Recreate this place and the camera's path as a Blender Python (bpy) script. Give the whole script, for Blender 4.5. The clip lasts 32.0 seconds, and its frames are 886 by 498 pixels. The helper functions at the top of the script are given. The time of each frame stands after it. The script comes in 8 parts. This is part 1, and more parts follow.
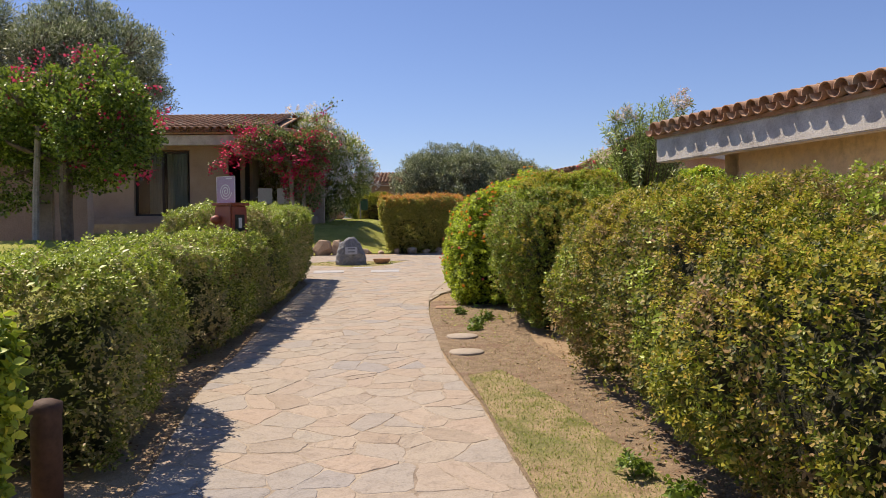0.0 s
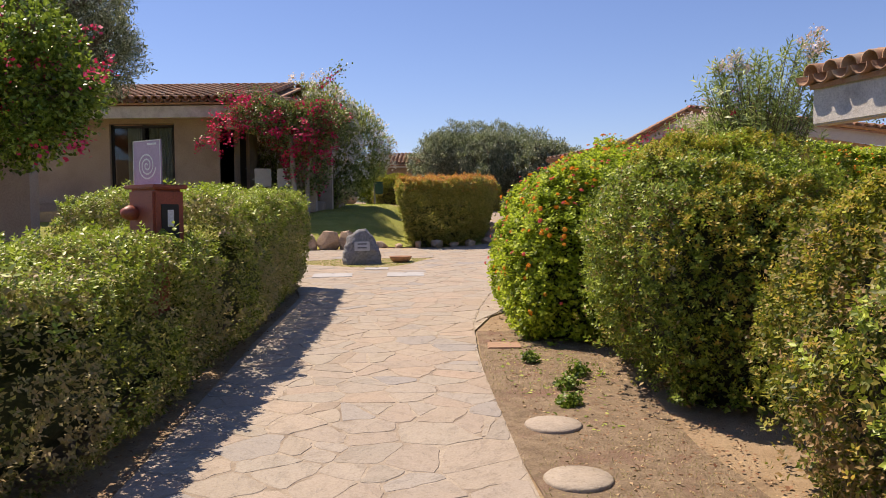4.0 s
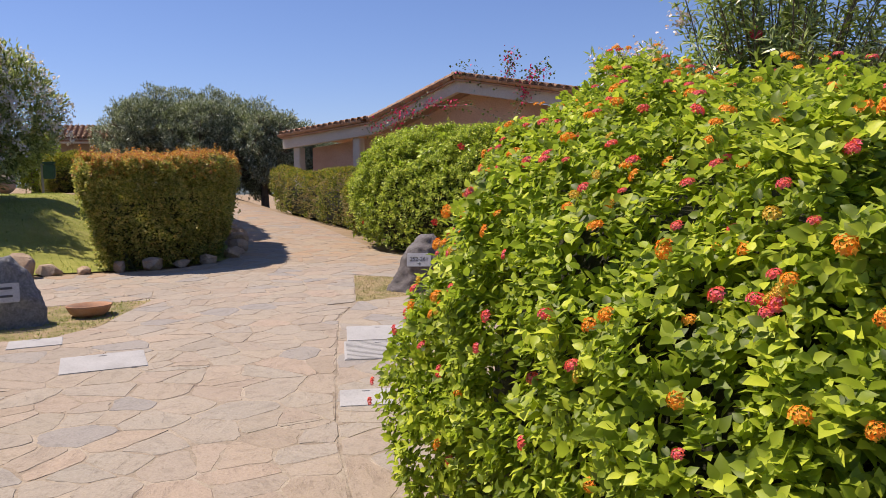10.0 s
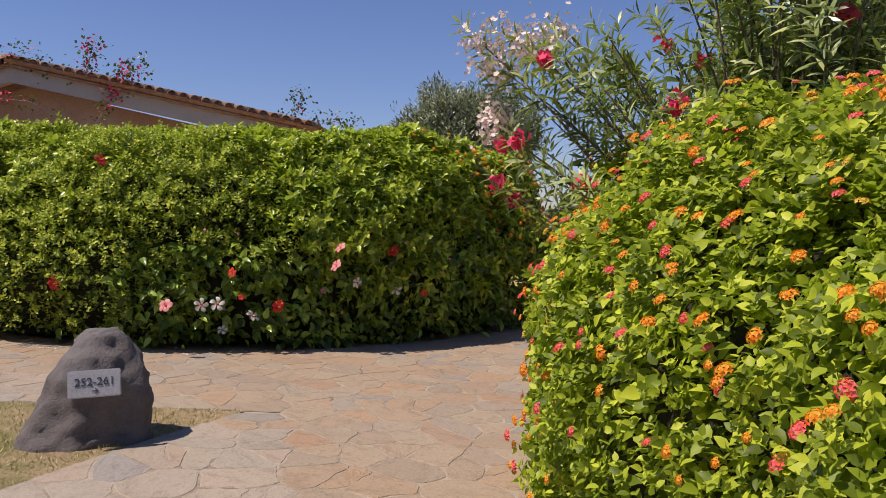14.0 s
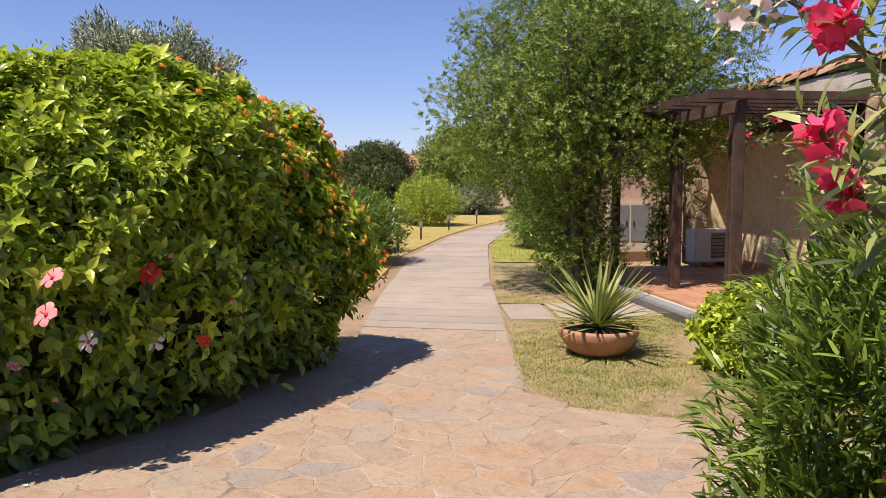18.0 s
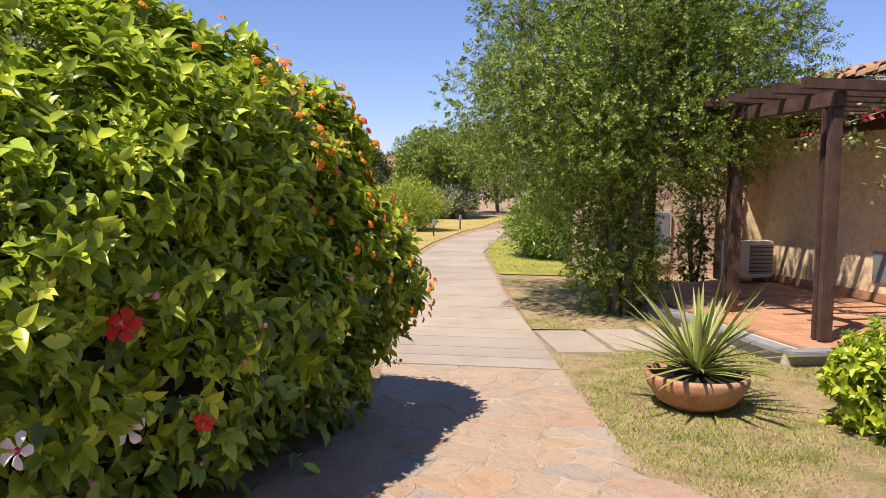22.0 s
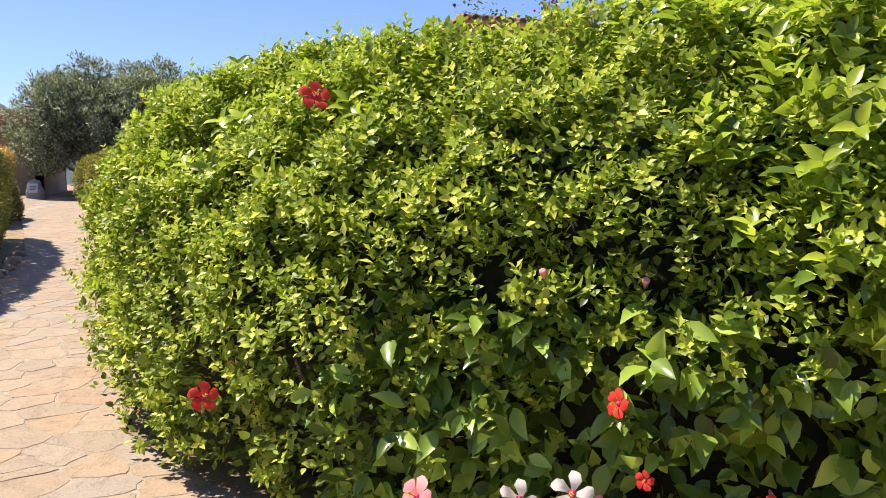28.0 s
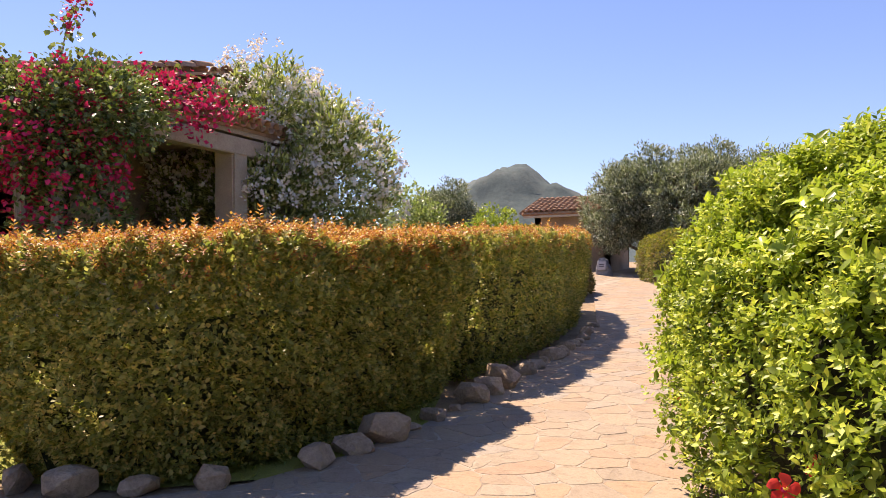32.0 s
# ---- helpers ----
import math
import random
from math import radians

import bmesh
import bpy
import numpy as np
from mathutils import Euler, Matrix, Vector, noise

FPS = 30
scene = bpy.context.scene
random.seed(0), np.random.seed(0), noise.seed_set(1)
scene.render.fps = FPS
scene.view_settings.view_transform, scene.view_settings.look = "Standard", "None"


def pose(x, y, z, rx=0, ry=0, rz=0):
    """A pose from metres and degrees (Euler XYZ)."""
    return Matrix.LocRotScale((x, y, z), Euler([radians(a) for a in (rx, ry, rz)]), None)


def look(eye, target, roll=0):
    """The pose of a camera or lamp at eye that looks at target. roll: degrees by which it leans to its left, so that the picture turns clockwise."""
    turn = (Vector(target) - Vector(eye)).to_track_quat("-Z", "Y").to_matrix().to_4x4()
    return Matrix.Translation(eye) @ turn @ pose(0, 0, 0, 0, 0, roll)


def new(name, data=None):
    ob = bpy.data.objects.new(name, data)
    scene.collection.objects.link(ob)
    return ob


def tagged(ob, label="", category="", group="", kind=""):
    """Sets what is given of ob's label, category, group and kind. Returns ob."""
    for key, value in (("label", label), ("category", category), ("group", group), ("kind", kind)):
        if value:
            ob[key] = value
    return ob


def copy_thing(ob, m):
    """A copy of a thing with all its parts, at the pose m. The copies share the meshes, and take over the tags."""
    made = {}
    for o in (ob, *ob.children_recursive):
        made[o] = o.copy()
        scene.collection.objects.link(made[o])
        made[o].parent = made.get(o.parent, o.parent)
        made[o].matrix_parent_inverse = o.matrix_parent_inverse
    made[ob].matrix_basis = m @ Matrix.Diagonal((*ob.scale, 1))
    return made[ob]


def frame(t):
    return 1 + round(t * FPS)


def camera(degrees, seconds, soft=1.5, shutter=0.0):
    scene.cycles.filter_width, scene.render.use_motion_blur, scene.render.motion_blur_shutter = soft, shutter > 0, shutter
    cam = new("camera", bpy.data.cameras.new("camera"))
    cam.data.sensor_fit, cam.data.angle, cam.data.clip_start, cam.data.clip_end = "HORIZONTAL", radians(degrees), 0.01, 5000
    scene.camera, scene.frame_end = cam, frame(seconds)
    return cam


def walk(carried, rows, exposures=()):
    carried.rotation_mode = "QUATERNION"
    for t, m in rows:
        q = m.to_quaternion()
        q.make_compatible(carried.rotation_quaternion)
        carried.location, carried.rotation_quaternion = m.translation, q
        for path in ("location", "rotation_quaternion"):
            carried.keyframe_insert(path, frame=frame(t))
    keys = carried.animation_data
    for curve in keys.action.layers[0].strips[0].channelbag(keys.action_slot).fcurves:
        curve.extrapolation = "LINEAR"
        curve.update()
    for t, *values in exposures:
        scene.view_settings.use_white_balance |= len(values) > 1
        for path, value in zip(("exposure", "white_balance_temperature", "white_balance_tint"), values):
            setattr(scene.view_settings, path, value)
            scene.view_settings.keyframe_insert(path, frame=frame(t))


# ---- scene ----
cam = camera(59.7, 32.0, soft=0.4)
METRES, EYE, TILT, LEAN, TURN = 19.5, 1.52, 0.0, 0.0, 0.0
ROWS = [
    (0.0, 0.0, 0.0, 0.0, -0.01, -1.39, 0.54),
    (0.5, -0.0019, 0.0204, 0.0007, 2.06, -1.21, 0.28),
    (1.0, -0.0046, 0.0421, 0.0008, 1.89, -1.48, 0.21),
    (1.5, -0.0082, 0.0648, 0.0016, 1.06, -1.54, 0.36),
    (2.0, -0.012, 0.089, 0.0027, 0.48, -2.65, 0.85),
    (2.5, -0.0133, 0.1126, 0.0035, 0.21, -3.48, 1.11),
    (3.0, -0.0164, 0.1376, 0.0043, 0.17, -3.11, 1.11),
    (3.5, -0.0176, 0.1647, 0.0054, 0.3, -2.59, 0.81),
    (5.5, -0.027, 0.2693, 0.0086, 3.91, -2.99, 0.38),
    (6.0, -0.0309, 0.2957, 0.0093, 2.42, -3.11, 0.23),
    (6.5, -0.0343, 0.3226, 0.0109, -2.2, -3.14, 0.05),
    (7.0, -0.0386, 0.3496, 0.012, -7.18, -3.63, -0.11),
    (7.5, -0.0409, 0.3757, 0.0133, -10.06, -4.32, 0.62),
    (8.0, -0.0442, 0.4013, 0.0136, -12.25, -5.16, 0.34),
    (8.5, -0.0447, 0.426, 0.0147, -12.48, -5.09, 1.23),
    (9.0, -0.0437, 0.4501, 0.0162, -13.74, -4.84, 1.48),
    (9.5, -0.0436, 0.4765, 0.0173, -18.78, -4.44, 1.87),
    (10.0, -0.042, 0.5027, 0.0193, -20.7, -4.41, 1.26),
    (10.5, -0.0415, 0.5291, 0.0207, -21.32, -4.45, 1.19),
    (11.0, -0.0403, 0.5544, 0.0224, -23.26, -4.5, 0.6),
    (11.5, -0.0386, 0.5785, 0.0235, -26.66, -4.15, 0.33),
    (12.0, -0.0374, 0.605, 0.0246, -32.11, -3.84, 0.21),
    (12.5, -0.0353, 0.6322, 0.0268, -38.86, -3.56, -0.18),
    (13.0, -0.0332, 0.6588, 0.0281, -45.16, -2.86, -0.15),
    (13.5, -0.0282, 0.684, 0.0293, -50.5, -2.7, -0.55),
    (15.5, 0.0164, 0.7681, 0.0336, -62.17, -2.47, -0.58),
    (16.0, 0.0299, 0.7842, 0.0353, -66.37, -1.37, -0.37),
    (16.5, 0.0442, 0.8008, 0.035, -70.34, -0.58, -0.23),
    (17.0, 0.0588, 0.8165, 0.0342, -73.89, -1.82, -0.72),
    (17.5, 0.074, 0.8304, 0.0345, -76.07, -2.7, -0.3),
    (18.0, 0.0899, 0.8452, 0.034, -80.23, -4.75, 0.03),
    (18.5, 0.1068, 0.8584, 0.0341, -84.98, -5.51, 0.1),
    (19.0, 0.1228, 0.8718, 0.0342, -92.36, -5.43, -0.41),
    (19.5, 0.1393, 0.8819, 0.0341, -96.18, -5.38, 0.45),
    (20.0, 0.1543, 0.8892, 0.0343, -99.99, -5.29, 0.1),
    (20.5, 0.1633, 0.8936, 0.0341, -101.35, -5.19, 0.41),
    (21.0, 0.1657, 0.8928, 0.0343, -98.16, -4.95, 0.71),
    (21.5, 0.1654, 0.8916, 0.0344, -88.96, -4.32, 0.06),
    (22.0, 0.1644, 0.8922, 0.034, -82.88, -4.53, -0.72),
    (22.5, 0.1639, 0.8935, 0.034, -77.38, -5.35, -0.38),
    (23.0, 0.1635, 0.8949, 0.0337, -71.63, -6.02, -0.93),
    (23.5, 0.1629, 0.8956, 0.034, -67.61, -6.64, -1.43),
    (24.0, 0.1627, 0.8962, 0.0339, -62.75, -6.9, -1.0),
    (24.5, 0.1625, 0.8965, 0.0336, -58.23, -6.97, -1.45),
    (25.0, 0.1623, 0.8973, 0.0335, -53.19, -7.19, -1.63),
    (25.5, 0.162, 0.8976, 0.0336, -46.44, -7.1, -0.73),
    (27.5, 0.1602, 0.8992, 0.0339, -23.66, -5.43, 0.88),
    (28.0, 0.1592, 0.8993, 0.034, -17.24, -4.77, 1.04),
    (28.5, 0.158, 0.899, 0.0343, -8.69, -3.58, 1.38),
    (29.0, 0.157, 0.8988, 0.0344, -2.54, -2.13, 2.2),
    (29.5, 0.1562, 0.8985, 0.0346, 2.18, -1.27, 2.19),
    (30.0, 0.1552, 0.8981, 0.0347, 6.76, -0.42, 1.8),
    (30.5, 0.1552, 0.8981, 0.0347, 10.68, 0.17, 1.66),
    (31.0, 0.1548, 0.8981, 0.0347, 14.54, 0.6, 1.47),
    (31.5, 0.1545, 0.8978, 0.0349, 18.73, 1.11, 1.2),
    (32.0, 0.1539, 0.8972, 0.0351, 22.06, 1.61, 0.82),
]
EXPOSURES = [(0.0, 0.27, 7300, 14), (3.0, 0.3, 7400, 16), (6.0, 0.48, 7500, 17), (9.0, 0.55, 7300, 17), (10.0, 0.2, 6900, 16), (11.0, -0.1, 6900, 14), (12.0, -0.1, 6900, 16), (13.5, -0.12, 6900, 18), (16.0, 0.02, 6700, 13), (17.0, 0.12, 6600, 13), (18.0, 0.36, 7000, 19), (19.0, 0.5, 7000, 20), (20.5, 0.42, 7000, 17), (22.0, 0.52, 7000, 18), (23.0, 0.66, 7000, 19), (25.0, 1.1, 7300, 17), (28.0, 0.76, 6900, 12), (29.0, 0.62, 7400, 18), (30.0, 0.60, 8200, 26), (32.0, 0.82, 7700, 21)]
walk(cam, [(t, pose(0, 0, EYE, TILT, LEAN, TURN) @ pose(METRES * x, METRES * y, METRES * z, 90 + pitch, roll, yaw)) for t, x, y, z, yaw, pitch, roll in ROWS],
     exposures=EXPOSURES)

# ---- world and sun ----
SUN_TO = Vector((-0.47, 0.335, 1.0)).normalized()
world = bpy.data.worlds.new("sky")
scene.world = world
world.use_nodes = True
wn = world.node_tree
sky = wn.nodes.new("ShaderNodeTexSky")
sky.sky_type, sky.sun_disc = "NISHITA", False
sky.sun_elevation = math.asin(SUN_TO.z)
sky.sun_rotation = math.atan2(SUN_TO.x, SUN_TO.y)
sky.air_density, sky.dust_density, sky.ozone_density = 1.0, 0.15, 6.0
back = wn.nodes["Background"]
back.inputs["Strength"].default_value = 0.095
tint = wn.nodes.new("ShaderNodeMix")
tint.data_type, tint.blend_type = "RGBA", "MULTIPLY"
tint.inputs["Factor"].default_value = 1.0
tint.inputs["B"].default_value = (0.95, 0.965, 1.19, 1)
wn.links.new(sky.outputs[0], tint.inputs["A"])
wn.links.new(tint.outputs["Result"], back.inputs["Color"])
sun_data = bpy.data.lights.new("sun", "SUN")
sun_data.energy, sun_data.angle, sun_data.color = 5.0, radians(0.55), (1.0, 0.93, 0.81)
sun = new("sun", sun_data)
sun.matrix_world = look((0, 0, 30), Vector((0, 0, 30)) - SUN_TO)


# ---- materials ----
def nodes_of(name):
    m = bpy.data.materials.new(name)
    m.use_nodes = True
    return m, m.node_tree, m.node_tree.nodes["Principled BSDF"]


def ramp(nt, src, stops):
    r = nt.nodes.new("ShaderNodeValToRGB")
    el = r.color_ramp.elements
    while len(el) < len(stops):
        el.new(0.5)
    for e, (p, c) in zip(el, stops):
        e.position, e.color = p, (*c, 1)
    nt.links.new(src, r.inputs[0])
    return r.outputs[0]


def noise_tex(nt, scale, detail=4, rough=0.6, vec=None):
    n = nt.nodes.new("ShaderNodeTexNoise")
    n.inputs["Scale"].default_value, n.inputs["Detail"].default_value, n.inputs["Roughness"].default_value = scale, detail, rough
    if vec is not None:
        nt.links.new(vec, n.inputs["Vector"])
    return n.outputs["Fac"]


def mixed(nt, fac, a, b, kind="MIX"):
    m = nt.nodes.new("ShaderNodeMix")
    m.data_type, m.blend_type = "RGBA", kind
    for sock, v in ((m.inputs["Factor"], fac), (m.inputs["A"], a), (m.inputs["B"], b)):
        if hasattr(v, "is_output"):
            nt.links.new(v, sock)
        elif isinstance(v, tuple):
            sock.default_value = (*v, 1)
        else:
            sock.default_value = v
    return m.outputs["Result"]


def bumped(nt, bsdf, height, strength, dist=0.01):
    b = nt.nodes.new("ShaderNodeBump")
    b.inputs["Strength"].default_value, b.inputs["Distance"].default_value = strength, dist
    nt.links.new(height, b.inputs["Height"])
    nt.links.new(b.outputs[0], bsdf.inputs["Normal"])


def place_of(nt):
    return nt.nodes.new("ShaderNodeNewGeometry").outputs["Position"]


def surface(name, stops, scale=6.0, fine=60.0, rough=0.85, bump=0.4, dist=0.01, metal=0.0, stain=None, spread=0.25, per_piece=0.0):
    """A mottled matt surface: patches at one scale, grain at another, an optional stain colour and a shade per piece."""
    m, nt, b = nodes_of(name)
    at = place_of(nt)
    col = ramp(nt, noise_tex(nt, scale, 5, 0.65, at), [(0.5 + spread * (2 * i / max(1, len(stops) - 1) - 1), c) for i, c in enumerate(stops)])
    grain = noise_tex(nt, fine, 7, 0.68, at)
    col = mixed(nt, 0.42, col, ramp(nt, grain, [(0.32, (0.32, 0.32, 0.32)), (0.5, (0.85, 0.85, 0.85)), (0.66, (1.12, 1.12, 1.12))]), "MULTIPLY")
    if stain:
        col = mixed(nt, ramp(nt, noise_tex(nt, scale * 0.35, 6, 0.7, at), [(0.52, (0, 0, 0)), (0.72, (1, 1, 1))]), col, stain)
    if per_piece:
        info = nt.nodes.new("ShaderNodeObjectInfo").outputs["Random"]
        isl = nt.nodes.new("ShaderNodeNewGeometry").outputs["Random Per Island"]
        add = nt.nodes.new("ShaderNodeMath")
        add.operation = "ADD"
        nt.links.new(info, add.inputs[0])
        nt.links.new(isl, add.inputs[1])
        fr = nt.nodes.new("ShaderNodeMath")
        fr.operation = "FRACT"
        nt.links.new(add.outputs[0], fr.inputs[0])
        col = mixed(nt, per_piece, col, ramp(nt, fr.outputs[0], [(0, (0.55, 0.52, 0.5)), (0.35, (1.0, 0.93, 0.85)), (0.7, (1.1, 0.98, 0.84)), (1, (0.8, 0.85, 0.88))]), "MULTIPLY")
    nt.links.new(col, b.inputs["Base Color"])
    b.inputs["Roughness"].default_value, b.inputs["Metallic"].default_value = rough, metal
    bumped(nt, b, grain, bump, dist)
    return m


def leafy(name, stops, patch=None, rough=0.42, trans=0.3, patch_scale=1.3, patch_at=(0.48, 0.66), glow=(0.42, 0.6, 0.06), spec=0.4):
    """Leaves: a shade for each leaf, patches of another colour, light shining through."""
    m, nt, b = nodes_of(name)
    isl = nt.nodes.new("ShaderNodeNewGeometry").outputs["Random Per Island"]
    col = ramp(nt, isl, [(i / max(1, len(stops) - 1), tuple(min(0.9, v * (0.5 + 0.75 * i / max(1, len(stops) - 1))) for v in c)) for i, c in enumerate(stops)] if len(stops) > 2 else list(enumerate(stops)))
    if patch:
        isl2 = nt.nodes.new("ShaderNodeMath")
        isl2.operation = "MULTIPLY_ADD"
        nt.links.new(isl, isl2.inputs[0])
        isl2.inputs[1].default_value = 0.22
        nt.links.new(noise_tex(nt, patch_scale, 4, 0.6, place_of(nt)), isl2.inputs[2])
        col = mixed(nt, ramp(nt, isl2.outputs[0], [(patch_at[0] + 0.1, (0, 0, 0)), (patch_at[1] + 0.1, (1, 1, 1))]), col, patch)
    nt.links.new(col, b.inputs["Base Color"])
    b.inputs["Roughness"].default_value = rough
    b.inputs["Specular IOR Level"].default_value = spec
    t = nt.nodes.new("ShaderNodeBsdfTranslucent")
    nt.links.new(mixed(nt, 0.45, col, glow) if glow else col, t.inputs["Color"])
    mx = nt.nodes.new("ShaderNodeMixShader")
    mx.inputs[0].default_value = trans * 0.62
    nt.links.new(b.outputs[0], mx.inputs[1])
    nt.links.new(t.outputs[0], mx.inputs[2])
    nt.links.new(mx.outputs[0], nt.nodes["Material Output"].inputs["Surface"])
    return m


def petal(name, a, b2, trans=0.35):
    return leafy(name, [a, b2], rough=0.6, trans=trans, glow=None)


def riven(name, stops, odd, rough=0.85):
    """Split flat stone: a shade for each piece, wavy layers that run a way of their own, fine grain."""
    m, nt, b = nodes_of(name)
    at = place_of(nt)
    info = nt.nodes.new("ShaderNodeObjectInfo").outputs["Random"]
    isl = nt.nodes.new("ShaderNodeNewGeometry").outputs["Random Per Island"]

    def calc(op, p, q):
        n = nt.nodes.new("ShaderNodeMath")
        n.operation = op
        for s, v in zip(n.inputs, (p, q)):
            if hasattr(v, "is_output"):
                nt.links.new(v, s)
            else:
                s.default_value = v
        return n.outputs[0]
    rnd = calc("FRACT", calc("ADD", info, isl), 0.0)
    turn = nt.nodes.new("ShaderNodeVectorRotate")
    turn.rotation_type = "Z_AXIS"
    nt.links.new(at, turn.inputs["Vector"])
    nt.links.new(calc("MULTIPLY", rnd, 41.0), turn.inputs["Angle"])
    stretch = nt.nodes.new("ShaderNodeMapping")
    stretch.inputs["Scale"].default_value = (1.0, 1.9, 1.0)
    nt.links.new(turn.outputs[0], stretch.inputs["Vector"])
    layers = noise_tex(nt, 6.5, 8, 0.6, stretch.outputs[0])
    ridges = ramp(nt, layers, [(0.30, (0, 0, 0)), (0.42, (0.35, 0.35, 0.35)), (0.47, (0.75, 0.75, 0.75)), (0.56, (0.8, 0.8, 0.8)), (0.60, (1, 1, 1))])
    col = ramp(nt, rnd, [(0.86 * i / len(stops), c) for i, c in enumerate(stops)] + [(0.89 + 0.045 * i, c) for i, c in enumerate(odd)])
    col = mixed(nt, 0.32, col, ramp(nt, noise_tex(nt, 1.7, 5, 0.6, at), [(0.3, stops[0]), (0.55, stops[2]), (0.75, stops[1])]))
    col = mixed(nt, 0.5, col, ramp(nt, layers, [(0.28, (0.62, 0.58, 0.54)), (0.45, (1, 0.98, 0.95)), (0.7, (1.1, 1.06, 1.02))]), "MULTIPLY")
    col = mixed(nt, 0.55, col, ramp(nt, noise_tex(nt, 70, 6, 0.75, at), [(0.34, (0.66, 0.63, 0.60)), (0.52, (1.0, 1.0, 1.0)), (0.68, (1.16, 1.15, 1.13))]), "MULTIPLY")
    col = mixed(nt, 0.6, col, ramp(nt, noise_tex(nt, 24, 5, 0.7, at), [(0.34, (0.74, 0.71, 0.67)), (0.44, (1, 1, 1)), (0.60, (1, 1, 1)), (0.70, (1.16, 1.14, 1.11))]), "MULTIPLY")
    nt.links.new(col, b.inputs["Base Color"])
    b.inputs["Roughness"].default_value = rough
    bumped(nt, b, mixed(nt, 0.3, ridges, noise_tex(nt, 45, 6, 0.7, at)), 0.6, 0.012)
    return m


M_STONE = riven("flagstone", [(0.316, 0.250, 0.193), (0.409, 0.322, 0.253), (0.339, 0.296, 0.244), (0.419, 0.336, 0.267), (0.358, 0.322, 0.276), (0.419, 0.317, 0.248), (0.312, 0.276, 0.235), (0.381, 0.299, 0.239), (0.339, 0.308, 0.271), (0.400, 0.336, 0.267)], [(0.353, 0.313, 0.276), (0.316, 0.294, 0.276), (0.288, 0.276, 0.276)])
M_STONE_TAN = riven("tan_flagstone", [(0.352, 0.252, 0.172), (0.414, 0.313, 0.224), (0.326, 0.265, 0.202), (0.414, 0.300, 0.206), (0.387, 0.261, 0.176), (0.405, 0.318, 0.228), (0.317, 0.257, 0.202), (0.378, 0.278, 0.194), (0.422, 0.278, 0.172), (0.387, 0.313, 0.228)], [(0.334, 0.296, 0.258), (0.405, 0.244, 0.146), (0.290, 0.270, 0.249)])
M_MORTAR = surface("mortar", [(0.23, 0.175, 0.13), (0.33, 0.265, 0.20), (0.40, 0.33, 0.255), (0.46, 0.38, 0.30)], 3.5, 70, 0.9, 0.6, 0.008, spread=0.16)
M_CONCRETE = surface("pale_concrete", [(0.30, 0.26, 0.21), (0.39, 0.34, 0.28), (0.44, 0.39, 0.32)], 1.2, 60, 0.85, 0.4, 0.004, per_piece=0.25)
M_COVER = surface("cover_concrete", [(0.34, 0.33, 0.33), (0.42, 0.41, 0.41), (0.47, 0.46, 0.46)], 4, 90, 0.8, 0.3, 0.003)
M_STUCCO = surface("ochre_stucco", [(0.615, 0.460, 0.269), (0.784, 0.621, 0.392), (0.848, 0.706, 0.482)], 0.9, 11, 0.9, 0.55, 0.02, stain=(0.572, 0.449, 0.347))
M_STUCCO_B = surface("brown_stucco", [(0.30, 0.215, 0.15), (0.42, 0.315, 0.225), (0.49, 0.385, 0.285)], 0.8, 30, 0.9, 0.6, 0.015, stain=(0.22, 0.17, 0.13))
M_STUCCO_P = surface("pink_stucco", [(0.50, 0.32, 0.24), (0.58, 0.40, 0.31), (0.62, 0.45, 0.36)], 0.9, 30, 0.9, 0.5, 0.012)
M_FASCIA = surface("weathered_fascia", [(0.34, 0.30, 0.27), (0.60, 0.56, 0.51), (0.70, 0.66, 0.61)], 3.0, 50, 0.9, 0.5, 0.01, stain=(0.40, 0.34, 0.30))
M_TILE = surface("roof_tile", [(0.24, 0.13, 0.08), (0.42, 0.24, 0.15), (0.50, 0.32, 0.21)], 7, 60, 0.85, 0.4, 0.006, stain=(0.36, 0.31, 0.25), per_piece=0.5)
M_TERRA = surface("terracotta", [(0.34, 0.16, 0.09), (0.45, 0.23, 0.13), (0.50, 0.28, 0.17)], 8, 80, 0.8, 0.3, 0.003, stain=(0.40, 0.28, 0.20))
M_PATIO = surface("patio_tile", [(0.42, 0.21, 0.12), (0.52, 0.28, 0.17), (0.56, 0.32, 0.2)], 3, 60, 0.75, 0.25, 0.002, per_piece=0.35)
M_WOOD = surface("dark_wood", [(0.03, 0.017, 0.012), (0.07, 0.037, 0.026), (0.11, 0.062, 0.044)], 6, 40, 0.75, 0.5, 0.006)
# dark door wood; also panels whose colour stands for shade in rooms
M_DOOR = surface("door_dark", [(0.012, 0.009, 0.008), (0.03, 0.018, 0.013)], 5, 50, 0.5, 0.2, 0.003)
M_GREYPOST = surface("grey_wood", [(0.20, 0.17, 0.14), (0.33, 0.29, 0.25), (0.40, 0.36, 0.31)], 5, 40, 0.9, 0.5, 0.006)
M_BARK = surface("bark", [(0.10, 0.075, 0.055), (0.19, 0.145, 0.105), (0.25, 0.2, 0.155)], 9, 50, 0.9, 0.9, 0.02)
# bush insides: shade between leaves put into the colour; also the planter's soil
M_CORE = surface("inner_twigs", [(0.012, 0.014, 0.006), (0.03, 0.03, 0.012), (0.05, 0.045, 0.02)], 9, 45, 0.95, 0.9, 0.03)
# the same painted shade, paler, for hedges whose gaps came out too dark
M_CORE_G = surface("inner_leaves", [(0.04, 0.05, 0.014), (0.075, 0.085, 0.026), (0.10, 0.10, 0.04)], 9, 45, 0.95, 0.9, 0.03)
